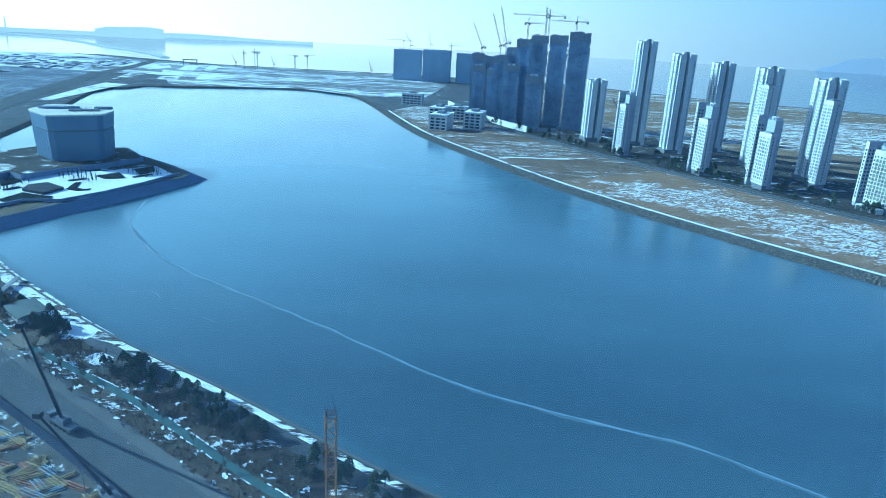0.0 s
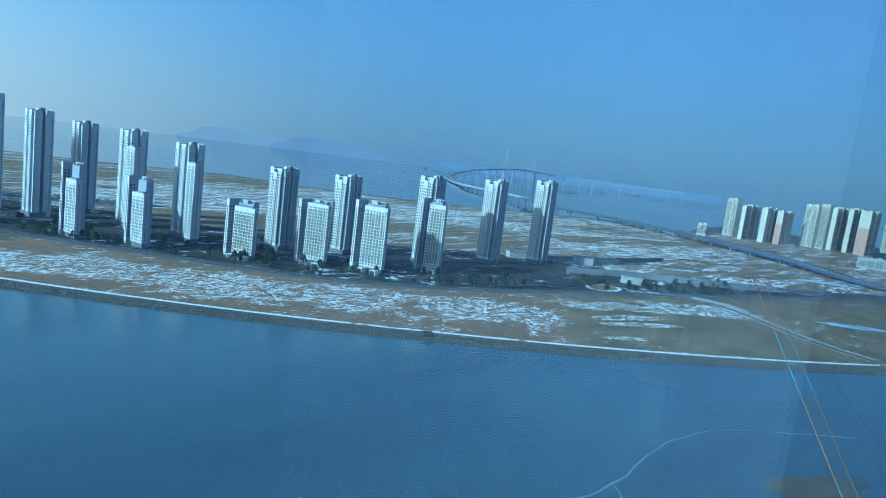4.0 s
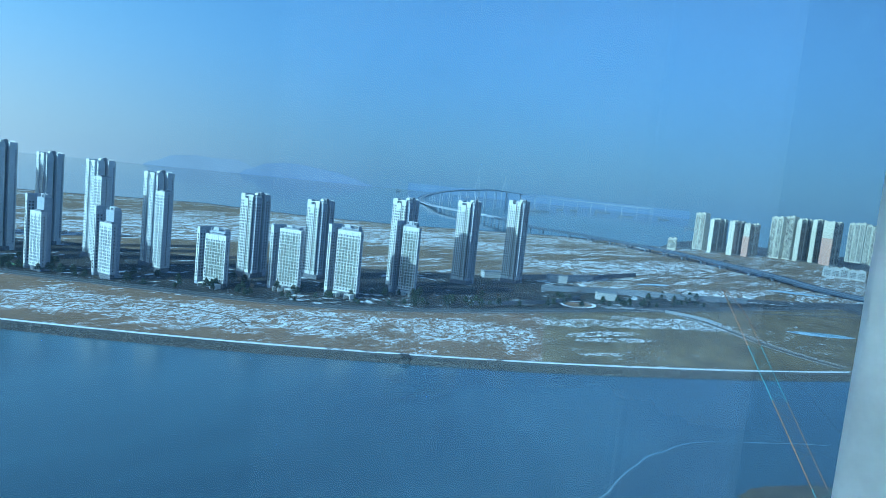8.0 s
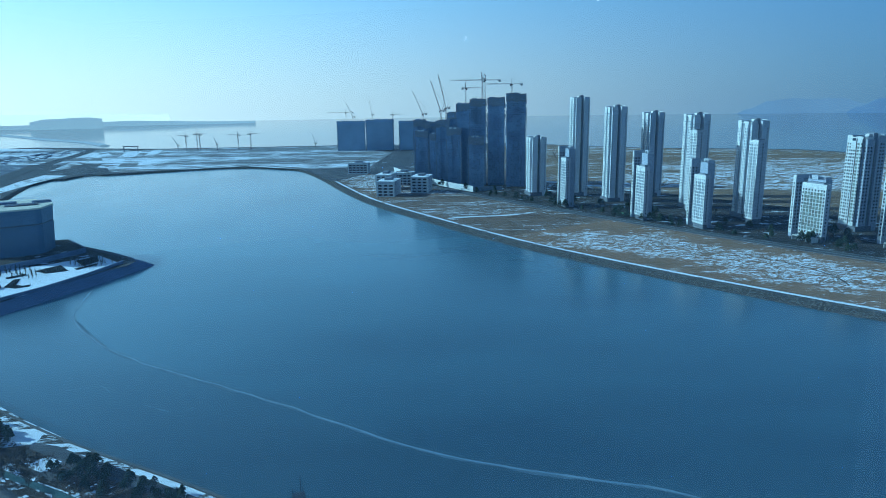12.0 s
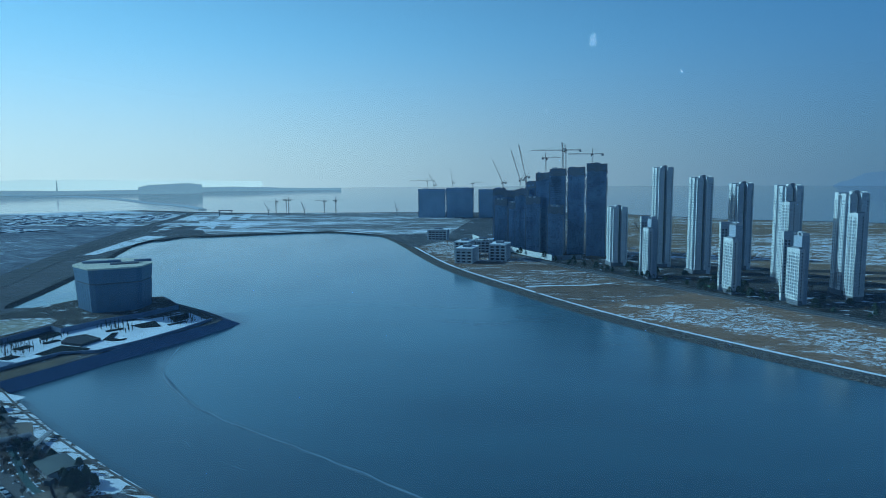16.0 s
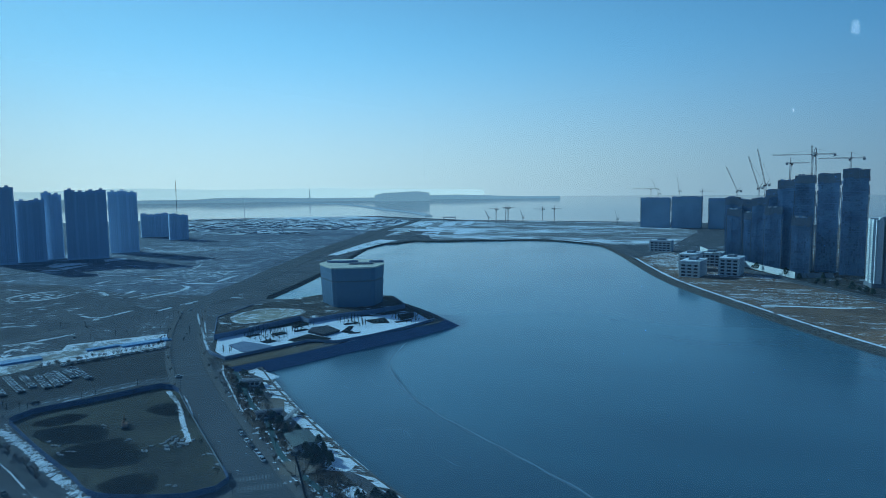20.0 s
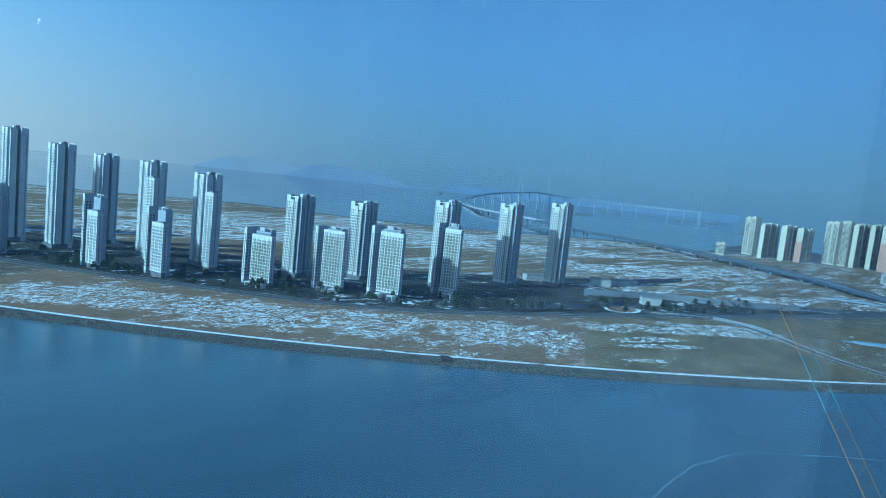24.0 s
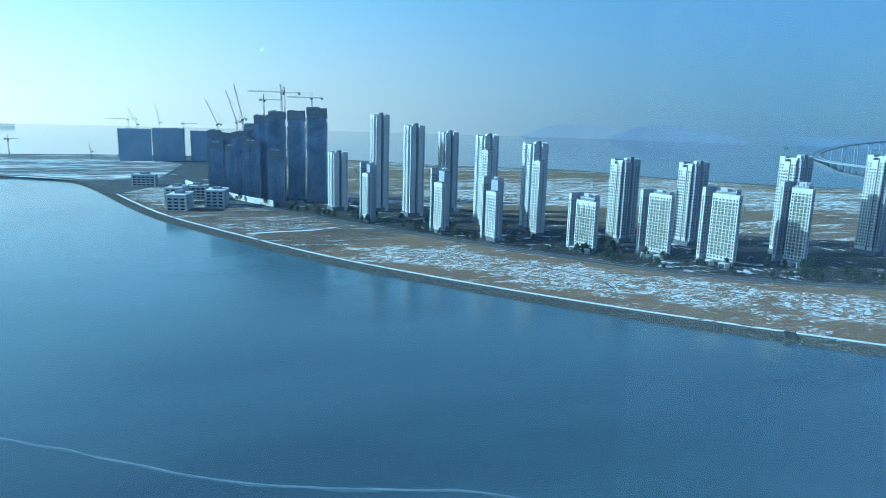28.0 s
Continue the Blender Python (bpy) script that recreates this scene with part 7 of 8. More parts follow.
# frosted feather on the lake side of the long rim
base = smooth([(-196, 361), (-150, 307), (-101, 272), (-64, 248), (-32, 225), (2, 202), (39, 186), (74, 174), (103, 155), (148, 127)], 3)
inner_rail, outer_rail = [], []
for k in range(1, len(base) - 1):
    wide = 0.8 + 2.2 * abs(noise.noise(Vector((k * 0.11, 3, 1)))) + 0.8 * noise.noise(Vector((k * 0.7, 3, 4)))
    inner_rail.append((*offset(base[k - 1:k + 2], 0.4)[1], 0.328))
    outer_rail.append((*offset(base[k - 1:k + 2], -max(0.3, wide))[1], 0.328))
bm = bmesh.new()
ribbon(bm, [inner_rail, outer_rail])
tagged(part("frost_feather", bm, plain("frosted_ice", (0.075, 0.145, 0.18), 0.45, vary=0.3, scale=0.05, fine=0.5, bump=0.0)), "dim frosted margin beside the white ice rim", "ice", kind="structure")
tagged(part("shore_ice", strip([np.array(q) for q in offset([q for q in near_line if q[0] < 120], -2.2)], 2.2, 0.33), plain("pale_shore_ice", (0.055, 0.12, 0.15), 0.2, vary=0.2, scale=0.05, fine=0.4, bump=0.0)), "pale band of ice along the near bank", "ice", kind="structure")

# ---- near cranes ----
def lattice_mast(x, y, z0, z1, half, mat, label):
    t = thing("crane_mast", label, "crane mast", at=pose(x, y, z0, 0, 0, 20))
    h = z1 - z0
    k = 0
    z = 0.0
    while z < h - 0.5:
        e = min(z + 4.0, h)
        bm = bmesh.new()
        lattice(bm, (0, 0, z), (0, 0, e), half, 2.0, 0.09)
        part("mast_section", bm, mat, t)
        z = e
    bm = bmesh.new()
    box(bm, -half - 0.1, half + 0.1, -half - 0.1, half + 0.1, h, h + 0.1)
    for sx in (-1, 1):
        for sy in (-1, 1):
            bar(bm, (sx * half, sy * half, h), (sx * half, sy * half, h + 0.9), 0.05)
    bar(bm, (0.3, 0, h), (0.3, 0, h + 3.0), 0.05)
    part("top_platform", bm, DARK_STEEL, t)
    return t


mx, my = toward(12.0, 80.0)
lattice_mast(mx, my, GROUND, 115.0 - 80.0 * math.tan(radians(31.75)) - 0.8, 0.72, RUST, "rusty orange lattice mast of a tower crane")

luffer = thing("luffing_crane", "orange and teal luffing crane with a long lattice jib", "crane", at=pose(0, 0, 0))
tip, knee, foot = Vector(lifted(-75.3, 75, -6.2)), Vector(lifted(-83.7, 60, -19.8)), None
d = (knee - tip)
foot = tip + d * 1.9
ahead = Vector((tip.x, tip.y, 0)).normalized()
across = Vector((ahead.y, -ahead.x, 0.15))
cut = [0.0, 0.34, 0.62, 1.0, 1.25, 1.9]
for i, (a, b) in enumerate(zip(cut, cut[1:])):
    # a stout lower chord, two thin upper chords and fine lacing; the jib tapers to its tip
    bm = bmesh.new()
    bar(bm, tip + d * a, tip + d * b, 0.05, 6)
    n = max(4, int((d * (b - a)).length / 1.1))
    joints = []
    for j in range(n + 1):
        f = a + (b - a) * j / n
        spread = min(1.0, 0.25 + f * 5.0)
        joints.append((tip + d * f, tip + d * f + (across * 1.15 + ahead * 0.45) * spread, tip + d * f + (across * 1.15 - ahead * 0.45) * spread))
    for j in range(n):
        (p0, q0, r0), (p1, q1, r1) = joints[j], joints[j + 1]
        bar(bm, q0, q1, 0.018, 4)
        bar(bm, r0, r1, 0.018, 4)
        for u, v in ((p0, q1), (p1, r0), (q0, r0), (q0, r1)):
            bar(bm, u, v, 0.012, 3)
    part("jib_section", bm, TEAL if i % 2 else RUST, luffer, "teal jib section" if i % 2 else "orange jib section")
bm = bmesh.new()
bar(bm, tip, foot + Vector((0, 0, 12)), 0.02, 3)
part("pendant_ropes", bm, DARK_STEEL, luffer)
bm = bmesh.new()
bar(bm, tip, tip + Vector((0, 0, -5)), 0.02, 3)
part("hoist_rope", bm, DARK_STEEL, luffer)
bm = bmesh.new()
lattice(bm, (foot.x, foot.y, GROUND), (foot.x, foot.y, foot.z), 1.0, 2.2, 0.12)
part("mast", bm, RUST, luffer)
bm = bmesh.new()
bar(bm, foot, foot + Vector((0, 0, 12)), 0.25)
box(bm, foot.x - 2, foot.x + 2, foot.y - 2, foot.y + 2, foot.z - 1, foot.z)
part("slewing_unit", bm, TEAL, luffer)


def mobile_crane(base, tip, label, turn):
    """A truck crane with a straight dark boom."""
    t = thing("mobile_crane", label, "mobile crane", "mobile cranes")
    b, e = Vector(base), Vector(tip)
    m = pose(b.x, b.y, GROUND + 0.15, 0, 0, turn)
    bm = bmesh.new()
    box(bm, -6, 6, -1.3, 1.3, 0.9, 1.9, m)
    box(bm, 4.2, 6, -1.25, 1.25, 1.9, 3.2, m)
    part("chassis", bm, STEEL, t)
    for k in range(5):
        for s in (-1.1, 1.1):
            bm = bmesh.new()
            bar(bm, m @ Vector((-5 + 2.3 * k, s - 0.25, 0.55)), m @ Vector((-5 + 2.3 * k, s + 0.25, 0.55)), 0.55, 10)
            part("wheel", bm, DARK_STEEL, t)
    bm = bmesh.new()
    box(bm, -2.8, 1.2, -1.2, 1.2, 1.9, 3.6, m)
    part("superstructure", bm, DARK_WALL, t)
    up = Vector((b.x, b.y, GROUND + 3.2))
    d = e - up
    for i, (a, c, r) in enumerate(((0, 0.36, 0.55), (0.34, 0.68, 0.45), (0.66, 1.0, 0.35))):
        bm = bmesh.new()
        bar(bm, up + d * a, up + d * c, r)
        part("boom_section", bm, DARK_STEEL, t)
    bm = bmesh.new()
    box(bm, e.x - 0.8, e.x + 0.8, e.y - 0.8, e.y + 0.8, e.z - 0.6, e.z + 0.6)
    part("boom_head", bm, DARK_STEEL, t)
    bm = bmesh.new()
    bar(bm, e, e + Vector((0, 0, -8)), 0.04, 3)
    part("hoist_rope", bm, DARK_STEEL, t)


mobile_crane((-111, 157, 3), lifted(37.1, 168, -22.2), "white truck crane with a long dark boom on the avenue", 150)
mobile_crane((-80, 127, 3), lifted(36.9, 150, -28.9), "truck crane with a dark boom beside the hoarding", 140)

# ---- the building yard under the window ----
SITE = [(-140, 170), (-106, 147), (-70, 124), (-40, 104), (-70, 60), (-140, 60), (-190, 120)]
part("building_yard", sheet(SITE, GROUND + 0.25), snowy("yard_soil", (0.17, 0.15, 0.13), 0.2, 0.2, (1, 1, 1), 0, (0.09, 0.085, 0.08)))
tagged(bpy.data.objects["building_yard"], "muddy building yard strewn with material", "yard", kind="structure")
fence_run([(-148, 173), (-128, 160), (-106, 146), (-82, 130), (-50, 108)], 4.0, plain("navy_hoarding", (0.035, 0.05, 0.085), 0.8), "dark navy hoarding between yard and avenue", "yard_hoarding", 2.4)
TIMBER = plain("ochre_timber", (0.48, 0.33, 0.17), 0.85, vary=0.3, scale=0.6, fine=5, own=0.25)
PIPE = plain("grey_blue_pipe", (0.30, 0.40, 0.45), 0.5, metal=0.3, vary=0.2, scale=0.6, fine=5, own=0.25)
REDP = plain("red_primer", (0.48, 0.17, 0.09), 0.7, vary=0.25, scale=0.6, fine=5, own=0.25)
rnd = random.Random(11)
for i in range(260):
    u, v = rnd.random(), rnd.random()
    x = -134 + 52 * u - 26 * v
    y = 159 - 33 * u - 40 * v
    mat, word = ((TIMBER, "ochre timber"), (PIPE, "grey-blue pipes"), (TIMBER, "ochre timber"), (REDP, "red-primed beams"))[int(rnd.random() * 4)]
    t = thing("material_stack", "bundle of %s stored in the yard" % word, "material stack", "material stacks", at=pose(x, y, GROUND + 0.25, 0, 0, rnd.choice((-32, 58, -20, 40)) + rnd.uniform(-8, 8)))
    L2 = rnd.uniform(1.5, 4)
    for k in range(rnd.randint(4, 6)):
        bm = bmesh.new()
        zz = 0.16 + 0.3 * (k % 2)
        bar(bm, (-L2 + rnd.uniform(-0.4, 0.4), -1 + 0.42 * k, zz), (L2 + rnd.uniform(-0.4, 0.4), -1 + 0.42 * k + rnd.uniform(-0.1, 0.1), zz), 0.17)
        part("beam", bm, mat, t)

DARK_TWIGS = plain("dark_scrub", (0.065, 0.068, 0.072), 0.95, vary=0.3, scale=0.4, fine=3)

# ---- trees ----
def clump(bm, c, r, rnd):
    v = []
    for d in ((1, 0, 0), (0, 1, 0), (-1, 0, 0), (0, -1, 0), (0, 0, 1), (0, 0, -0.6), (0.7, 0.7, 0.3), (-0.7, 0.6, 0.2)):
        v.append(bm.verts.new(Vector(c) + Vector(d) * r * rnd.uniform(0.55, 1.35)))
    for f in ((0, 6, 4), (6, 1, 4), (1, 7, 4), (7, 2, 4), (2, 3, 4), (3, 0, 4), (6, 0, 5), (1, 6, 5), (7, 1, 5), (2, 7, 5), (3, 2, 5), (0, 3, 5)):
        bm.faces.new([v[i] for i in f])


def pine(seed, h):
    rnd = random.Random(seed)
    t = thing("pine_tree", "dark green pine with a ragged crown in the park", "tree", "park pines")
    bm = bmesh.new()
    bar(bm, (0, 0, 0), (0.2, 0.1, h * 0.8), 0.17, 6)
    for k in range(7):
        a = rnd.uniform(0, 6.3)
        z = h * rnd.uniform(0.35, 0.75)
        bar(bm, (0.1, 0, z), (math.cos(a) * h * 0.22, math.sin(a) * h * 0.22, z + 0.5), 0.07, 4)
    part("trunk", bm, BARK, t)
    bm = bmesh.new()
    for k in range(120):
        f = rnd.random() ** 0.8
        z = h * (0.3 + 0.68 * f)
        R = h * 0.33 * (1 - f) ** 0.5 + 0.2
        a, q = rnd.uniform(0, 6.3), R * rnd.random() ** 0.4
        clump(bm, (math.cos(a) * q, math.sin(a) * q, z), rnd.uniform(0.35, 0.75), rnd)
    part("crown", bm, NEEDLES, t)
    return t


def bare_tree(seed, h, label="bare brown tree with fine twigs", group="bare trees"):
    rnd = random.Random(seed)
    t = thing("bare_tree", label, "tree", group)
    bm = bmesh.new()
    bar(bm, (0, 0, 0), (0, 0, h * 0.45), 0.085, 5)
    bt = bmesh.new()
    for k in range(9):
        a = rnd.uniform(0, 6.3)
        z = h * rnd.uniform(0.25, 0.5)
        e = Vector((math.cos(a) * h * 0.2, math.sin(a) * h * 0.2, z + h * rnd.uniform(0.18, 0.4)))
        bar(bm, (0, 0, z), e, 0.04, 4)
        for j in range(9):
            s = Vector((0, 0, z)).lerp(e, rnd.uniform(0.4, 1.0))
            b2 = rnd.uniform(0, 6.3)
            f = s + Vector((math.cos(b2) * h * 0.13, math.sin(b2) * h * 0.13, h * rnd.uniform(0.05, 0.22)))
            bar(bt, s, f, 0.025, 3)
            for _ in range(2):
                s2 = s.lerp(f, rnd.uniform(0.4, 1))
                bar(bt, s2, s2 + Vector((rnd.uniform(-1, 1), rnd.uniform(-1, 1), rnd.uniform(0.1, 1))) * h * 0.07, 0.018, 3)
    part("trunk", bm, BARK, t)
    part("twigs", bt, TWIGS, t)
    return t


def scatter(models, spots, rnd, z=GROUND + 0.05, lo=0.8, hi=1.25):
    first = set()
    for x, y in spots:
        k = rnd.randrange(len(models))
        m = pose(x, y, z, 0, 0, rnd.uniform(0, 360)) @ Matrix.Scale(rnd.uniform(lo, hi), 4)
        if k not in first:
            first.add(k)
            models[k].matrix_basis = m
        else:
            o = copy_thing(models[k], Matrix())
            o.matrix_basis = m


rnd = random.Random(21)
def inland(lo, hi, n, x0=-270, x1=30):
    out = []
    pool = [i for i, q in enumerate(near_line) if x0 < q[0] < x1]
    for _ in range(n):
        i = rnd.choice(pool)
        out.append(tuple(offset(near_line[max(0, i - 1):i + 2], rnd.uniform(lo, hi))[1] + np.array((rnd.uniform(-3, 3), rnd.uniform(-3, 3)))))
    return out


pines = [pine(1, 8.0), pine(2, 9.5), pine(3, 7.0)]
scatter(pines, inland(10.5, 19.5, 80, -112, -48) + inland(9.5, 17.5, 26, -34, 12) + inland(12.5, 20.5, 22, -160, -132) + inland(12.5, 22.5, 14, -195, -165) + inland(13.5, 25.5, 14, -260, -215) + [(-148, 213), (-146, 216), (-150, 218), (-144, 212), (-152, 221)], rnd, lo=0.36, hi=0.66)
bares = [bare_tree(5, 7.0), bare_tree(6, 8.0), bare_tree(7, 6.0)]
scatter(bares, inland(17.5, 28.5, 135, -150, 25) + inland(17.5, 28.5, 40, -262, -150), rnd, lo=0.5, hi=0.9)
street = [bare_tree(9, 6.0, "slim bare street tree beside the avenue", "street trees")]
sp = []
for k in range(6, len(MAIN) - 6, 3):
    for off in (-11.2, 11.2):
        if MAIN[k][1] > 470:
            continue
        sp.append(tuple(offset(MAIN[k - 1:k + 2], off)[1]))
scatter(street, sp, rnd, lo=0.5, hi=0.8)
def columnar(seed, h):
    rnd = random.Random(seed)
    t = thing("column_tree", "narrow dark evergreen in the snowy plaza", "tree", "plaza trees")
    bm = bmesh.new()
    bar(bm, (0, 0, 0), (0, 0, h * 0.9), 0.09, 5)
    part("trunk", bm, BARK, t)
    bm = bmesh.new()
    for k in range(26):
        f = rnd.random()
        a = rnd.uniform(0, 6.3)
        r = 0.42 * (1 - f) + 0.08
        clump(bm, (math.cos(a) * r, math.sin(a) * r, h * (0.22 + 0.76 * f)), rnd.uniform(0.18, 0.36), rnd)
    part("crown", bm, NEEDLES, t)
    return t


saps = [columnar(13, 4.4), columnar(14, 3.6)]
sp = []
for (a, b, c, d), nu, nv in ((((-334, 370), (-331, 400), (-296, 410), (-292, 364)), 9, 8), (((-315, 402), (-308, 430), (-297, 428), (-300, 404)), 4, 3), (((-294, 445), (-291, 468), (-256, 449), (-262, 434)), 5, 7), (((-258, 474), (-247, 501), (-225, 480), (-234, 458)), 5, 6), (((-312, 334), (-304, 340), (-300, 333), (-306, 328)), 2, 2)):
    a, b, c, d = (np.array(q, float) for q in (a, b, c, d))
    for i in range(nu):
        for j in range(nv):
            u, v = (i + 0.5) / nu, (j + 0.5) / nv
            if rnd.random() < 0.85:
                q = (a * (1 - u) + b * u) * (1 - v) + (d * (1 - u) + c * u) * v
                sp.append((q[0] + rnd.uniform(-0.6, 0.6), q[1] + rnd.uniform(-0.6, 0.6)))
scatter(saps, sp, rnd, 5.7, 0.8, 1.2)
sp = []
road_l = offset(ROAD_A, 12)
for k in range(190):
    i = rnd.randrange(10, len(road_l) - 16)
    q = ROAD_A[i]
    o = offset(ROAD_A[i - 1:i + 2], rnd.choice((9, 11, 14, 30, 45, 60)) + rnd.uniform(-2, 6))[1]
    sp.append(tuple(o))
ever = [pine(17, 7.0), pine(18, 9.0)]
for e in ever:
    e.name = "evergreen_tree"
    e["label"], e["group"] = "dark evergreen tree between the apartment towers", "yard evergreens"
scatter(ever, [(x + rnd.uniform(-6, 6), y + rnd.uniform(-6, 6)) for x, y in sp], rnd, lo=0.7, hi=1.3)
yard_bare = [bare_tree(23, 8.0, "bare tree in the yards between the towers", "yard trees"), bare_tree(24, 7.0, "bare tree in the yards between the towers", "yard trees")]
sp = []
for k in range(70):
    i = rnd.randrange(10, len(road_l) - 16)
    sp.append(tuple(offset(ROAD_A[i - 1:i + 2], rnd.uniform(10, 90))[1]))
scatter(yard_bare, sp, rnd, lo=0.7, hi=1.2)
yard_row = [bare_tree(27, 6.5, "bare dark tree before the pale yard", "yard edge trees")]
sp = []
for k in range(26):
    f = k / 25
    sp.append((-392 + 24 * f + rnd.uniform(-1, 1), 262 + 76 * f + rnd.uniform(-1.5, 1.5)))
for k in range(12):
    f = k / 11
    sp.append((-300 + 60 * f + rnd.uniform(-1.5, 1.5), 177 - 18 * f + rnd.uniform(-1.5, 1.5)))
scatter(yard_row, sp, rnd, lo=0.6, hi=1.0)
# dark scrub on the left-hand park
bm = bmesh.new()
for k in range(5200):
    x, y = rnd.uniform(-1300, -430), rnd.uniform(330, 1130)
    if not in_park(x, y) or rnd.random() > 0.45 + 0.9 * noise.noise(Vector((x * 0.01, y * 0.01, 5))):
        continue
    clump(bm, (x, y, GROUND + 0.3), rnd.uniform(0.4, 1.1), rnd)
# trees in rows along the roads
for line in (smooth([(-470, 480), (-569, 735), (-655, 960), (-783, 1335)], 9), smooth([(-870, 470), (-875, 543), (-890, 633), (-878, 771), (-865, 882)], 9), smooth([(-600, 310), (-536, 339), (-491, 380), (-448, 425)], 6), smooth([(-430, 330), (-400, 380), (-372, 350)], 6), smooth([(-420, 235), (-330, 200), (-300, 260)], 6)):
    for q, b in zip(offset(line, 22 if len(line) > 60 else 8), offset(line, -20 if len(line) > 60 else -8)):
        for p in (q, b):
            if rnd.random() < 0.8:
                h = rnd.uniform(2.0, 4.0)
                bar(bm, (p[0], p[1], GROUND), (p[0], p[1], GROUND + h), 0.12, 3)
                clump(bm, (p[0], p[1], GROUND + h), rnd.uniform(0.4, 0.9), rnd)
tagged(part("scrub", bm, DARK_TWIGS), "dark winter scrub over the left-hand park", "scrub", kind="stuff")


def along_bank(i, d):
    """A spot at that distance inland, anywhere between two marks of the bank."""
    q = offset(near_line[i - 1:i + 2], d)[1]
    return q + (near_line[i + 1] - near_line[i]) * rnd.random()


def on_path(q):
    return min((q[0] - p[0]) ** 2 + (q[1] - p[1]) ** 2 for p in FINE_PATH) < 3.2


def by_road(q):
    return min((q[0] - p[0]) ** 2 + (q[1] - p[1]) ** 2 for p in MAIN) < 176.0


FINE_PATH = smooth([tuple(p) for p in PATH_LINE[::3]], 1.5)
bm = bmesh.new()
for k in range(9000):
    i = rnd.randrange(10, len(near_line) - 2)
    q = along_bank(i, rnd.uniform(12.5, 40.0))
    if on_path(q) or by_road(q) or rnd.random() > 0.62 + 1.1 * noise.noise(Vector((q[0] * 0.09, q[1] * 0.09, 9))):
        continue
    clump(bm, (q[0], q[1], GROUND + 0.3), rnd.uniform(0.2, 0.5), rnd)
tagged(part("shrubs", bm, TWIGS), "low brown shrubs under the park trees", "shrubs", kind="stuff")
bm = bmesh.new()
for k in range(9500):
    i = rnd.randrange(10, len(near_line) - 2)
    q = along_bank(i, rnd.uniform(13.0, 40.0))
    if on_path(q) or by_road(q) or not -270 < q[0] < 60 or noise.noise(Vector((q[0] * 0.07, q[1] * 0.07, 6))) < -0.1:
        continue
    h = rnd.uniform(0.7, 2.2)
    bar(bm, (q[0], q[1], GROUND), (q[0] + rnd.uniform(-0.5, 0.5) * h, q[1] + rnd.uniform(-0.5, 0.5) * h, GROUND + h), 0.045, 3)
tagged(part("thicket", bm, TWIGS), "brown leafless thicket under the park trees", "thicket", kind="stuff")

# ---- street lamps ----
def lamp_post(h=9.0):
    t = thing("street_lamp", "tall grey street lamp beside the avenue", "street lamp", "street lamps")
    bm = bmesh.new()
    bar(bm, (0, 0, 0), (0, 0, h), 0.1, 6)
    part("pole", bm, STEEL, t)
    bm = bmesh.new()
    bar(bm, (0, 0, h), (2.2, 0, h + 0.4), 0.06, 4)
    arm = part("arm", bm, STEEL, t)
    bm = bmesh.new()
    box(bm, 1.7, 2.6, -0.18, 0.18, h + 0.3, h + 0.48)
    part("head", bm, WHITE_WALL, arm)
    return t


sp = [tuple(offset(MAIN[k - 1:k + 2], s)[1]) for k in range(20, len(MAIN) - 6, 3) for s in (-10.2,)]
scatter([lamp_post()], sp, rnd, GROUND + 0.2, 1.0, 1.0)

# ---- stones of the far bank ----
bm_v, bm_f = [], []
rnd = random.Random(5)
def stone(c, r):
    base = len(bm_v)
    for d in ((1, 0, 0), (0, 1, 0), (-1, 0, 0), (0, -1, 0), (0, 0, 1), (0, 0, -1)):
        k = r * rnd.uniform(0.6, 1.3)
        bm_v.append((c[0] + d[0] * k, c[1] + d[1] * k, c[2] + d[2] * k * 0.8))
    for f in ((0, 1, 4), (1, 2, 4), (2, 3, 4), (3, 0, 4), (1, 0, 5), (2, 1, 5), (3, 2, 5), (0, 3, 5)):
        bm_f.append(tuple(base + i for i in f))


for i in range(1, len(far_line) - 1):
    for k in range(58):
        f = rnd.uniform(-0.05, 1.0)
        q = offset(far_line[i - 1:i + 2], 0.5 + 9.5 * f)[1]
        t = (far_line[i + 1] - far_line[i - 1]) / 2
        q = q + t * rnd.uniform(-0.5, 0.5)
        stone((q[0], q[1], 0.3 + 2.6 * min(1.0, 1.4 * max(0, f))), rnd.uniform(0.4, 1.1))
for i in range(1, len(near_line) - 1):
    for k in range(14):
        f = rnd.uniform(0.0, 1.0)
        q = offset(near_line[i - 1:i + 2], 0.2 + 2.8 * f)[1] + (near_line[i + 1] - near_line[i - 1]) / 2 * rnd.uniform(-0.5, 0.5)
        stone((q[0], q[1], 0.3 + 2.5 * f), rnd.uniform(0.2, 0.45))
me = bpy.data.meshes.new("riprap")
me.from_pydata(bm_v, [], bm_f)
me.materials.append(plain("loose_stone", (0.17, 0.15, 0.13), 0.9, vary=0.5, scale=0.5, fine=2))
tagged(new("riprap", me), "rough grey-brown riprap stones on the banks", "riprap", kind="stuff")

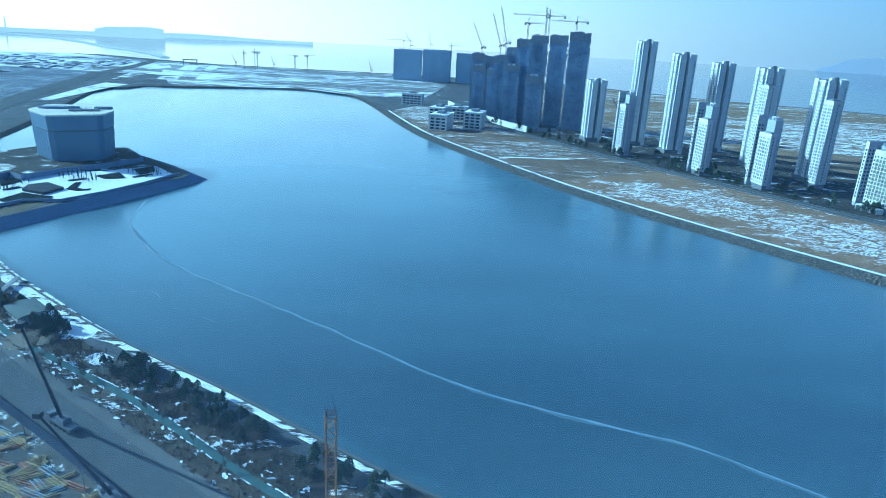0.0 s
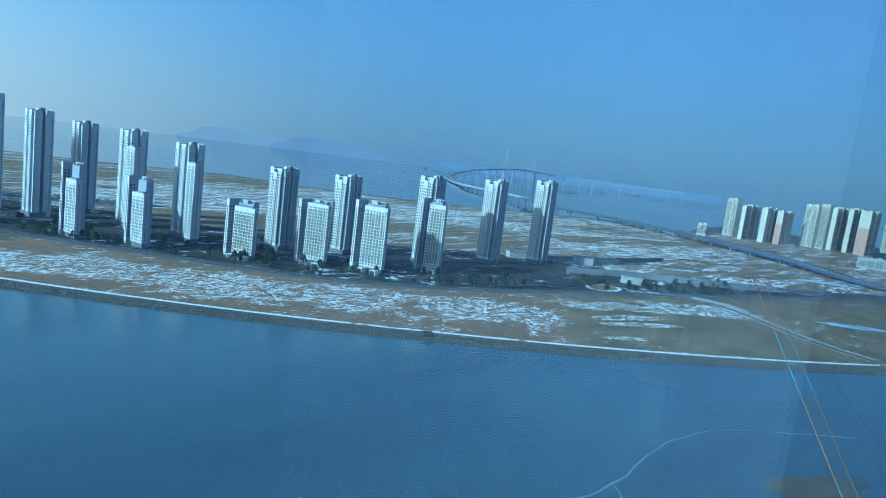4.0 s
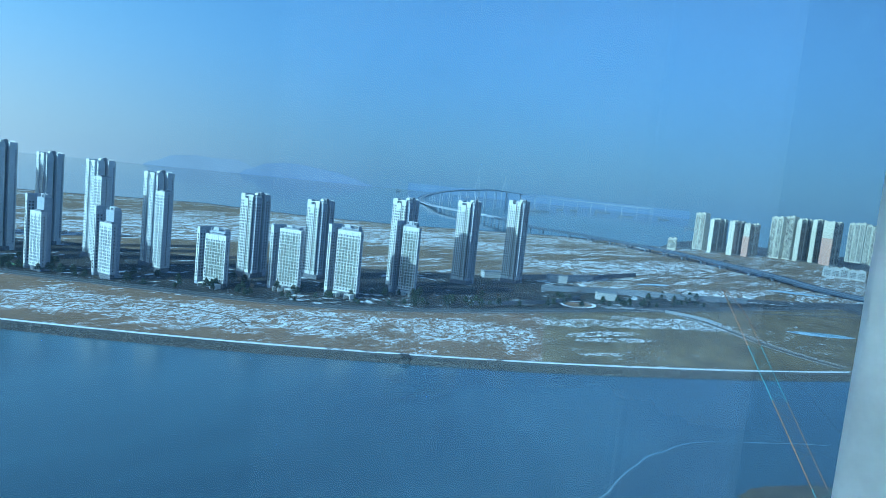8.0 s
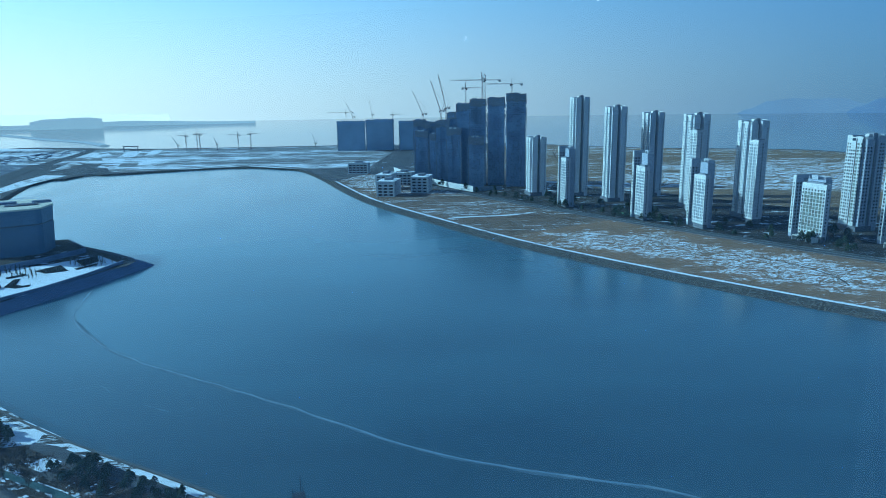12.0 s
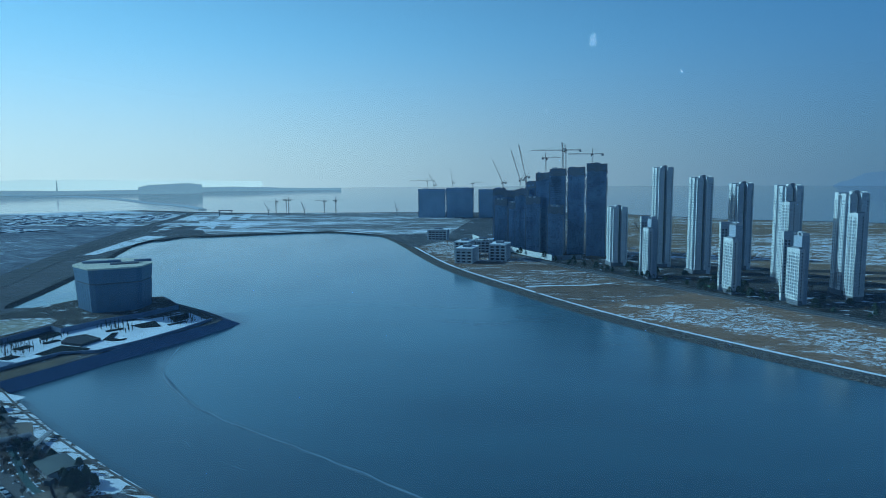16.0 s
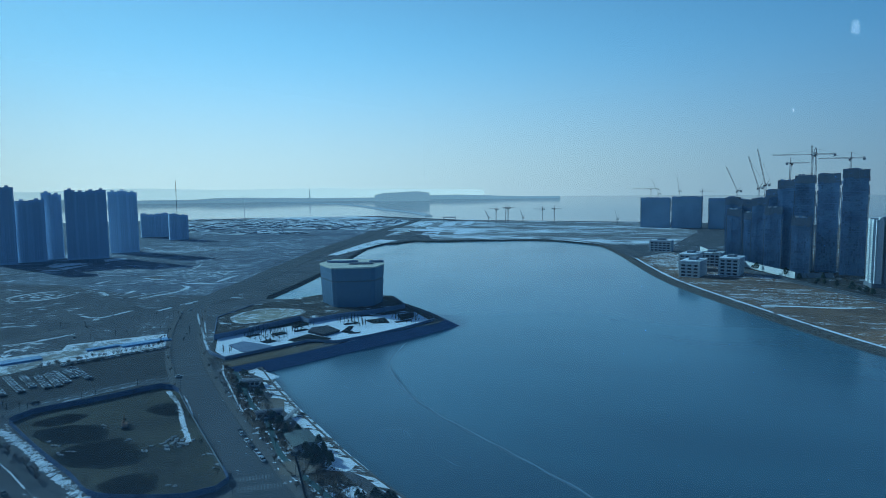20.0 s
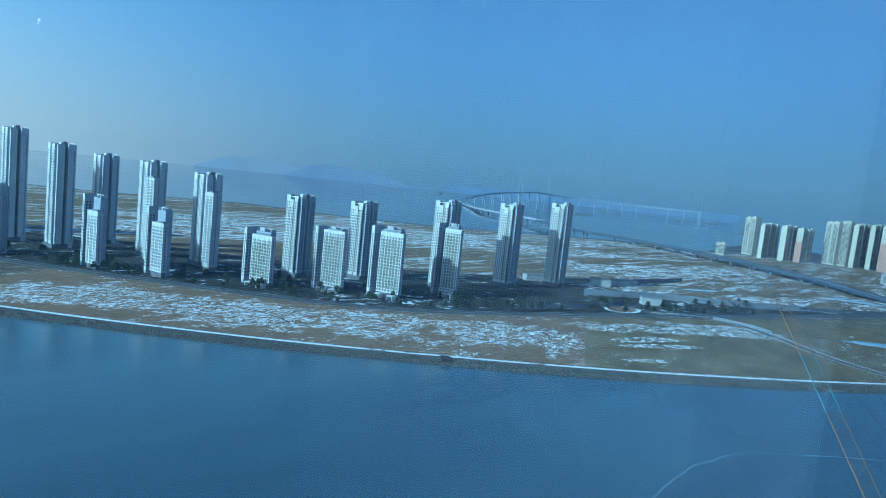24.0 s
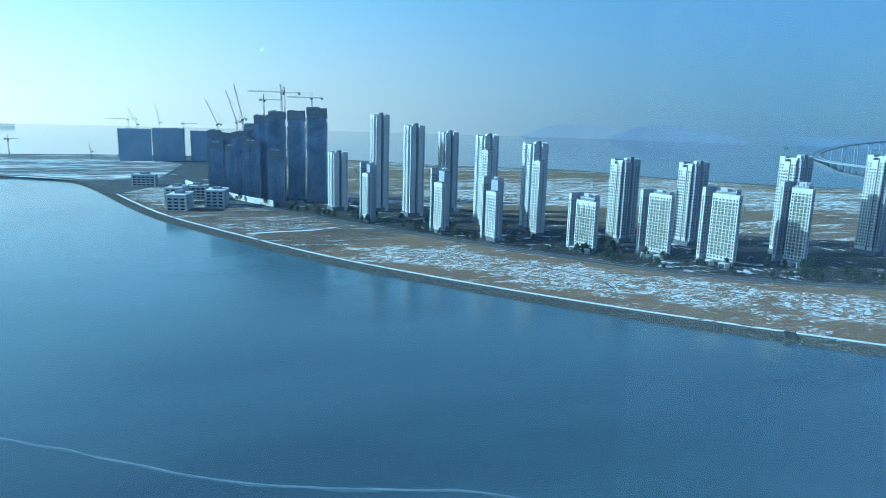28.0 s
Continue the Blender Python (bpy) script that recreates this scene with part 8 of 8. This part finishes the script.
# ---- the room behind the window ----
ROOM = pose(0, 0, 115.0, 0, 0, -14.0)
room_bits = {
    "wall_front": ("grey wall below and over the window", [(-9.0, 3.4, 0.35, 0.65, -1.8, -1.5), (-9.0, 3.4, 0.35, 0.65, 1.2, 1.6)]),
    "wall_left": ("plain grey side wall of the room", [(-9.2, -9.0, -10.0, 0.65, -1.8, 1.6)]),
    "wall_right": ("plain grey side wall of the room", [(3.4, 3.6, -10.0, 0.65, -1.8, 1.6)]),
    "wall_back": ("plain grey back wall of the room", [(-9.2, 3.6, -10.2, -10.0, -1.8, 1.6)]),
    "floor": ("plain floor of the room", [(-9.2, 3.6, -10.2, 0.65, -2.0, -1.8)]),
    "ceiling": ("plain grey ceiling of the room", [(-9.2, 3.6, -10.2, 0.65, 1.6, 1.8)]),
}
for name, (label, boxes) in room_bits.items():
    bm = bmesh.new()
    for b in boxes:
        box(bm, *b)
    ob = part(name, bm, ROOM_GREY)
    ob.matrix_basis = ROOM
    tagged(ob, label, name.split("_")[0], kind="structure")
# the reveal beside the window, its edge just right of the view
# added light panel out of view, there only to brighten column and room
def ceiling_lamp(x, y, w, d, power):
    m, n, l, b = node_material("fill_panel_glow")
    b.inputs["Base Color"].default_value = (0.9, 0.9, 0.9, 1)
    b.inputs["Emission Color"].default_value = (0.55, 0.86, 1.0, 1)
    b.inputs["Emission Strength"].default_value = power
    t = thing("ceiling_lamp", "unseen square fill panel added to brighten the column", "lamp", "ceiling lamps", at=ROOM @ pose(x, y, 1.6))
    bm = bmesh.new()
    box(bm, -w / 2, w / 2, -d / 2, d / 2, -0.05, -0.02)
    part("diffuser", bm, m, t, "glowing face of the fill panel")
    bm = bmesh.new()
    for q in ((-w / 2 - 0.02, w / 2 + 0.02, -d / 2 - 0.02, -d / 2), (-w / 2 - 0.02, w / 2 + 0.02, d / 2, d / 2 + 0.02), (-w / 2 - 0.02, -w / 2, -d / 2, d / 2), (w / 2, w / 2 + 0.02, -d / 2, d / 2)):
        box(bm, *q, -0.06, 0.0)
    part("frame", bm, PLASTER, t)


ceiling_lamp(-0.2, -0.9, 0.6, 0.6, 20.0)


def pendant_lamp(x, y, z, w, h):
    m, n, l, b = node_material("pendant_glass")
    b.inputs["Base Color"].default_value = (0.9, 0.9, 0.9, 1)
    b.inputs["Emission Color"].default_value = (0.82, 0.95, 1.0, 1)
    b.inputs["Emission Strength"].default_value = 5.0
    t = thing("pendant_lamp", "small lit glass pendant lamp on a thin rod", "lamp", "pendant lamps", at=ROOM @ pose(x, y, z))
    bm = bmesh.new()
    cone(bm, 0, 0, -h / 2, h / 2, w * 0.5, w * 0.42, 16)
    part("shade", bm, m, t, "glowing white glass shade")
    bm = bmesh.new()
    bar(bm, (0, 0, h / 2), (0, 0, 1.6 - z), 0.008)
    part("rod", bm, STEEL, t)


pendant_lamp(-0.69, -5.84, 1.36, 0.07, 0.11)
pendant_lamp(0.20, -8.0, 1.33, 0.032, 0.06)
pendant_lamp(-1.57, -8.32, 0.93, 0.032, 0.06)

ex, ey = toward(-87.6, 1.1)
bm = bmesh.new()
box(bm, 0, 0.5, -1.8, 0.0, -1.8, 1.6)
bmesh.ops.bevel(bm, geom=[e for e in bm.edges], offset=0.012, segments=2, affect="EDGES")
col = part("column", bm, PLASTER)
col.matrix_basis = pose(ex, ey, 115.0, 0, 0, -14.0)
tagged(col, "white plastered column at the window's edge", "column", kind="structure")
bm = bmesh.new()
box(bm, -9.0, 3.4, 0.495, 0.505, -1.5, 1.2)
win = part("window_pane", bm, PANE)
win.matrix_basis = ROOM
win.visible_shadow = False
tagged(win, "large blue-tinted window pane with a hazy veil", "window", kind="structure")
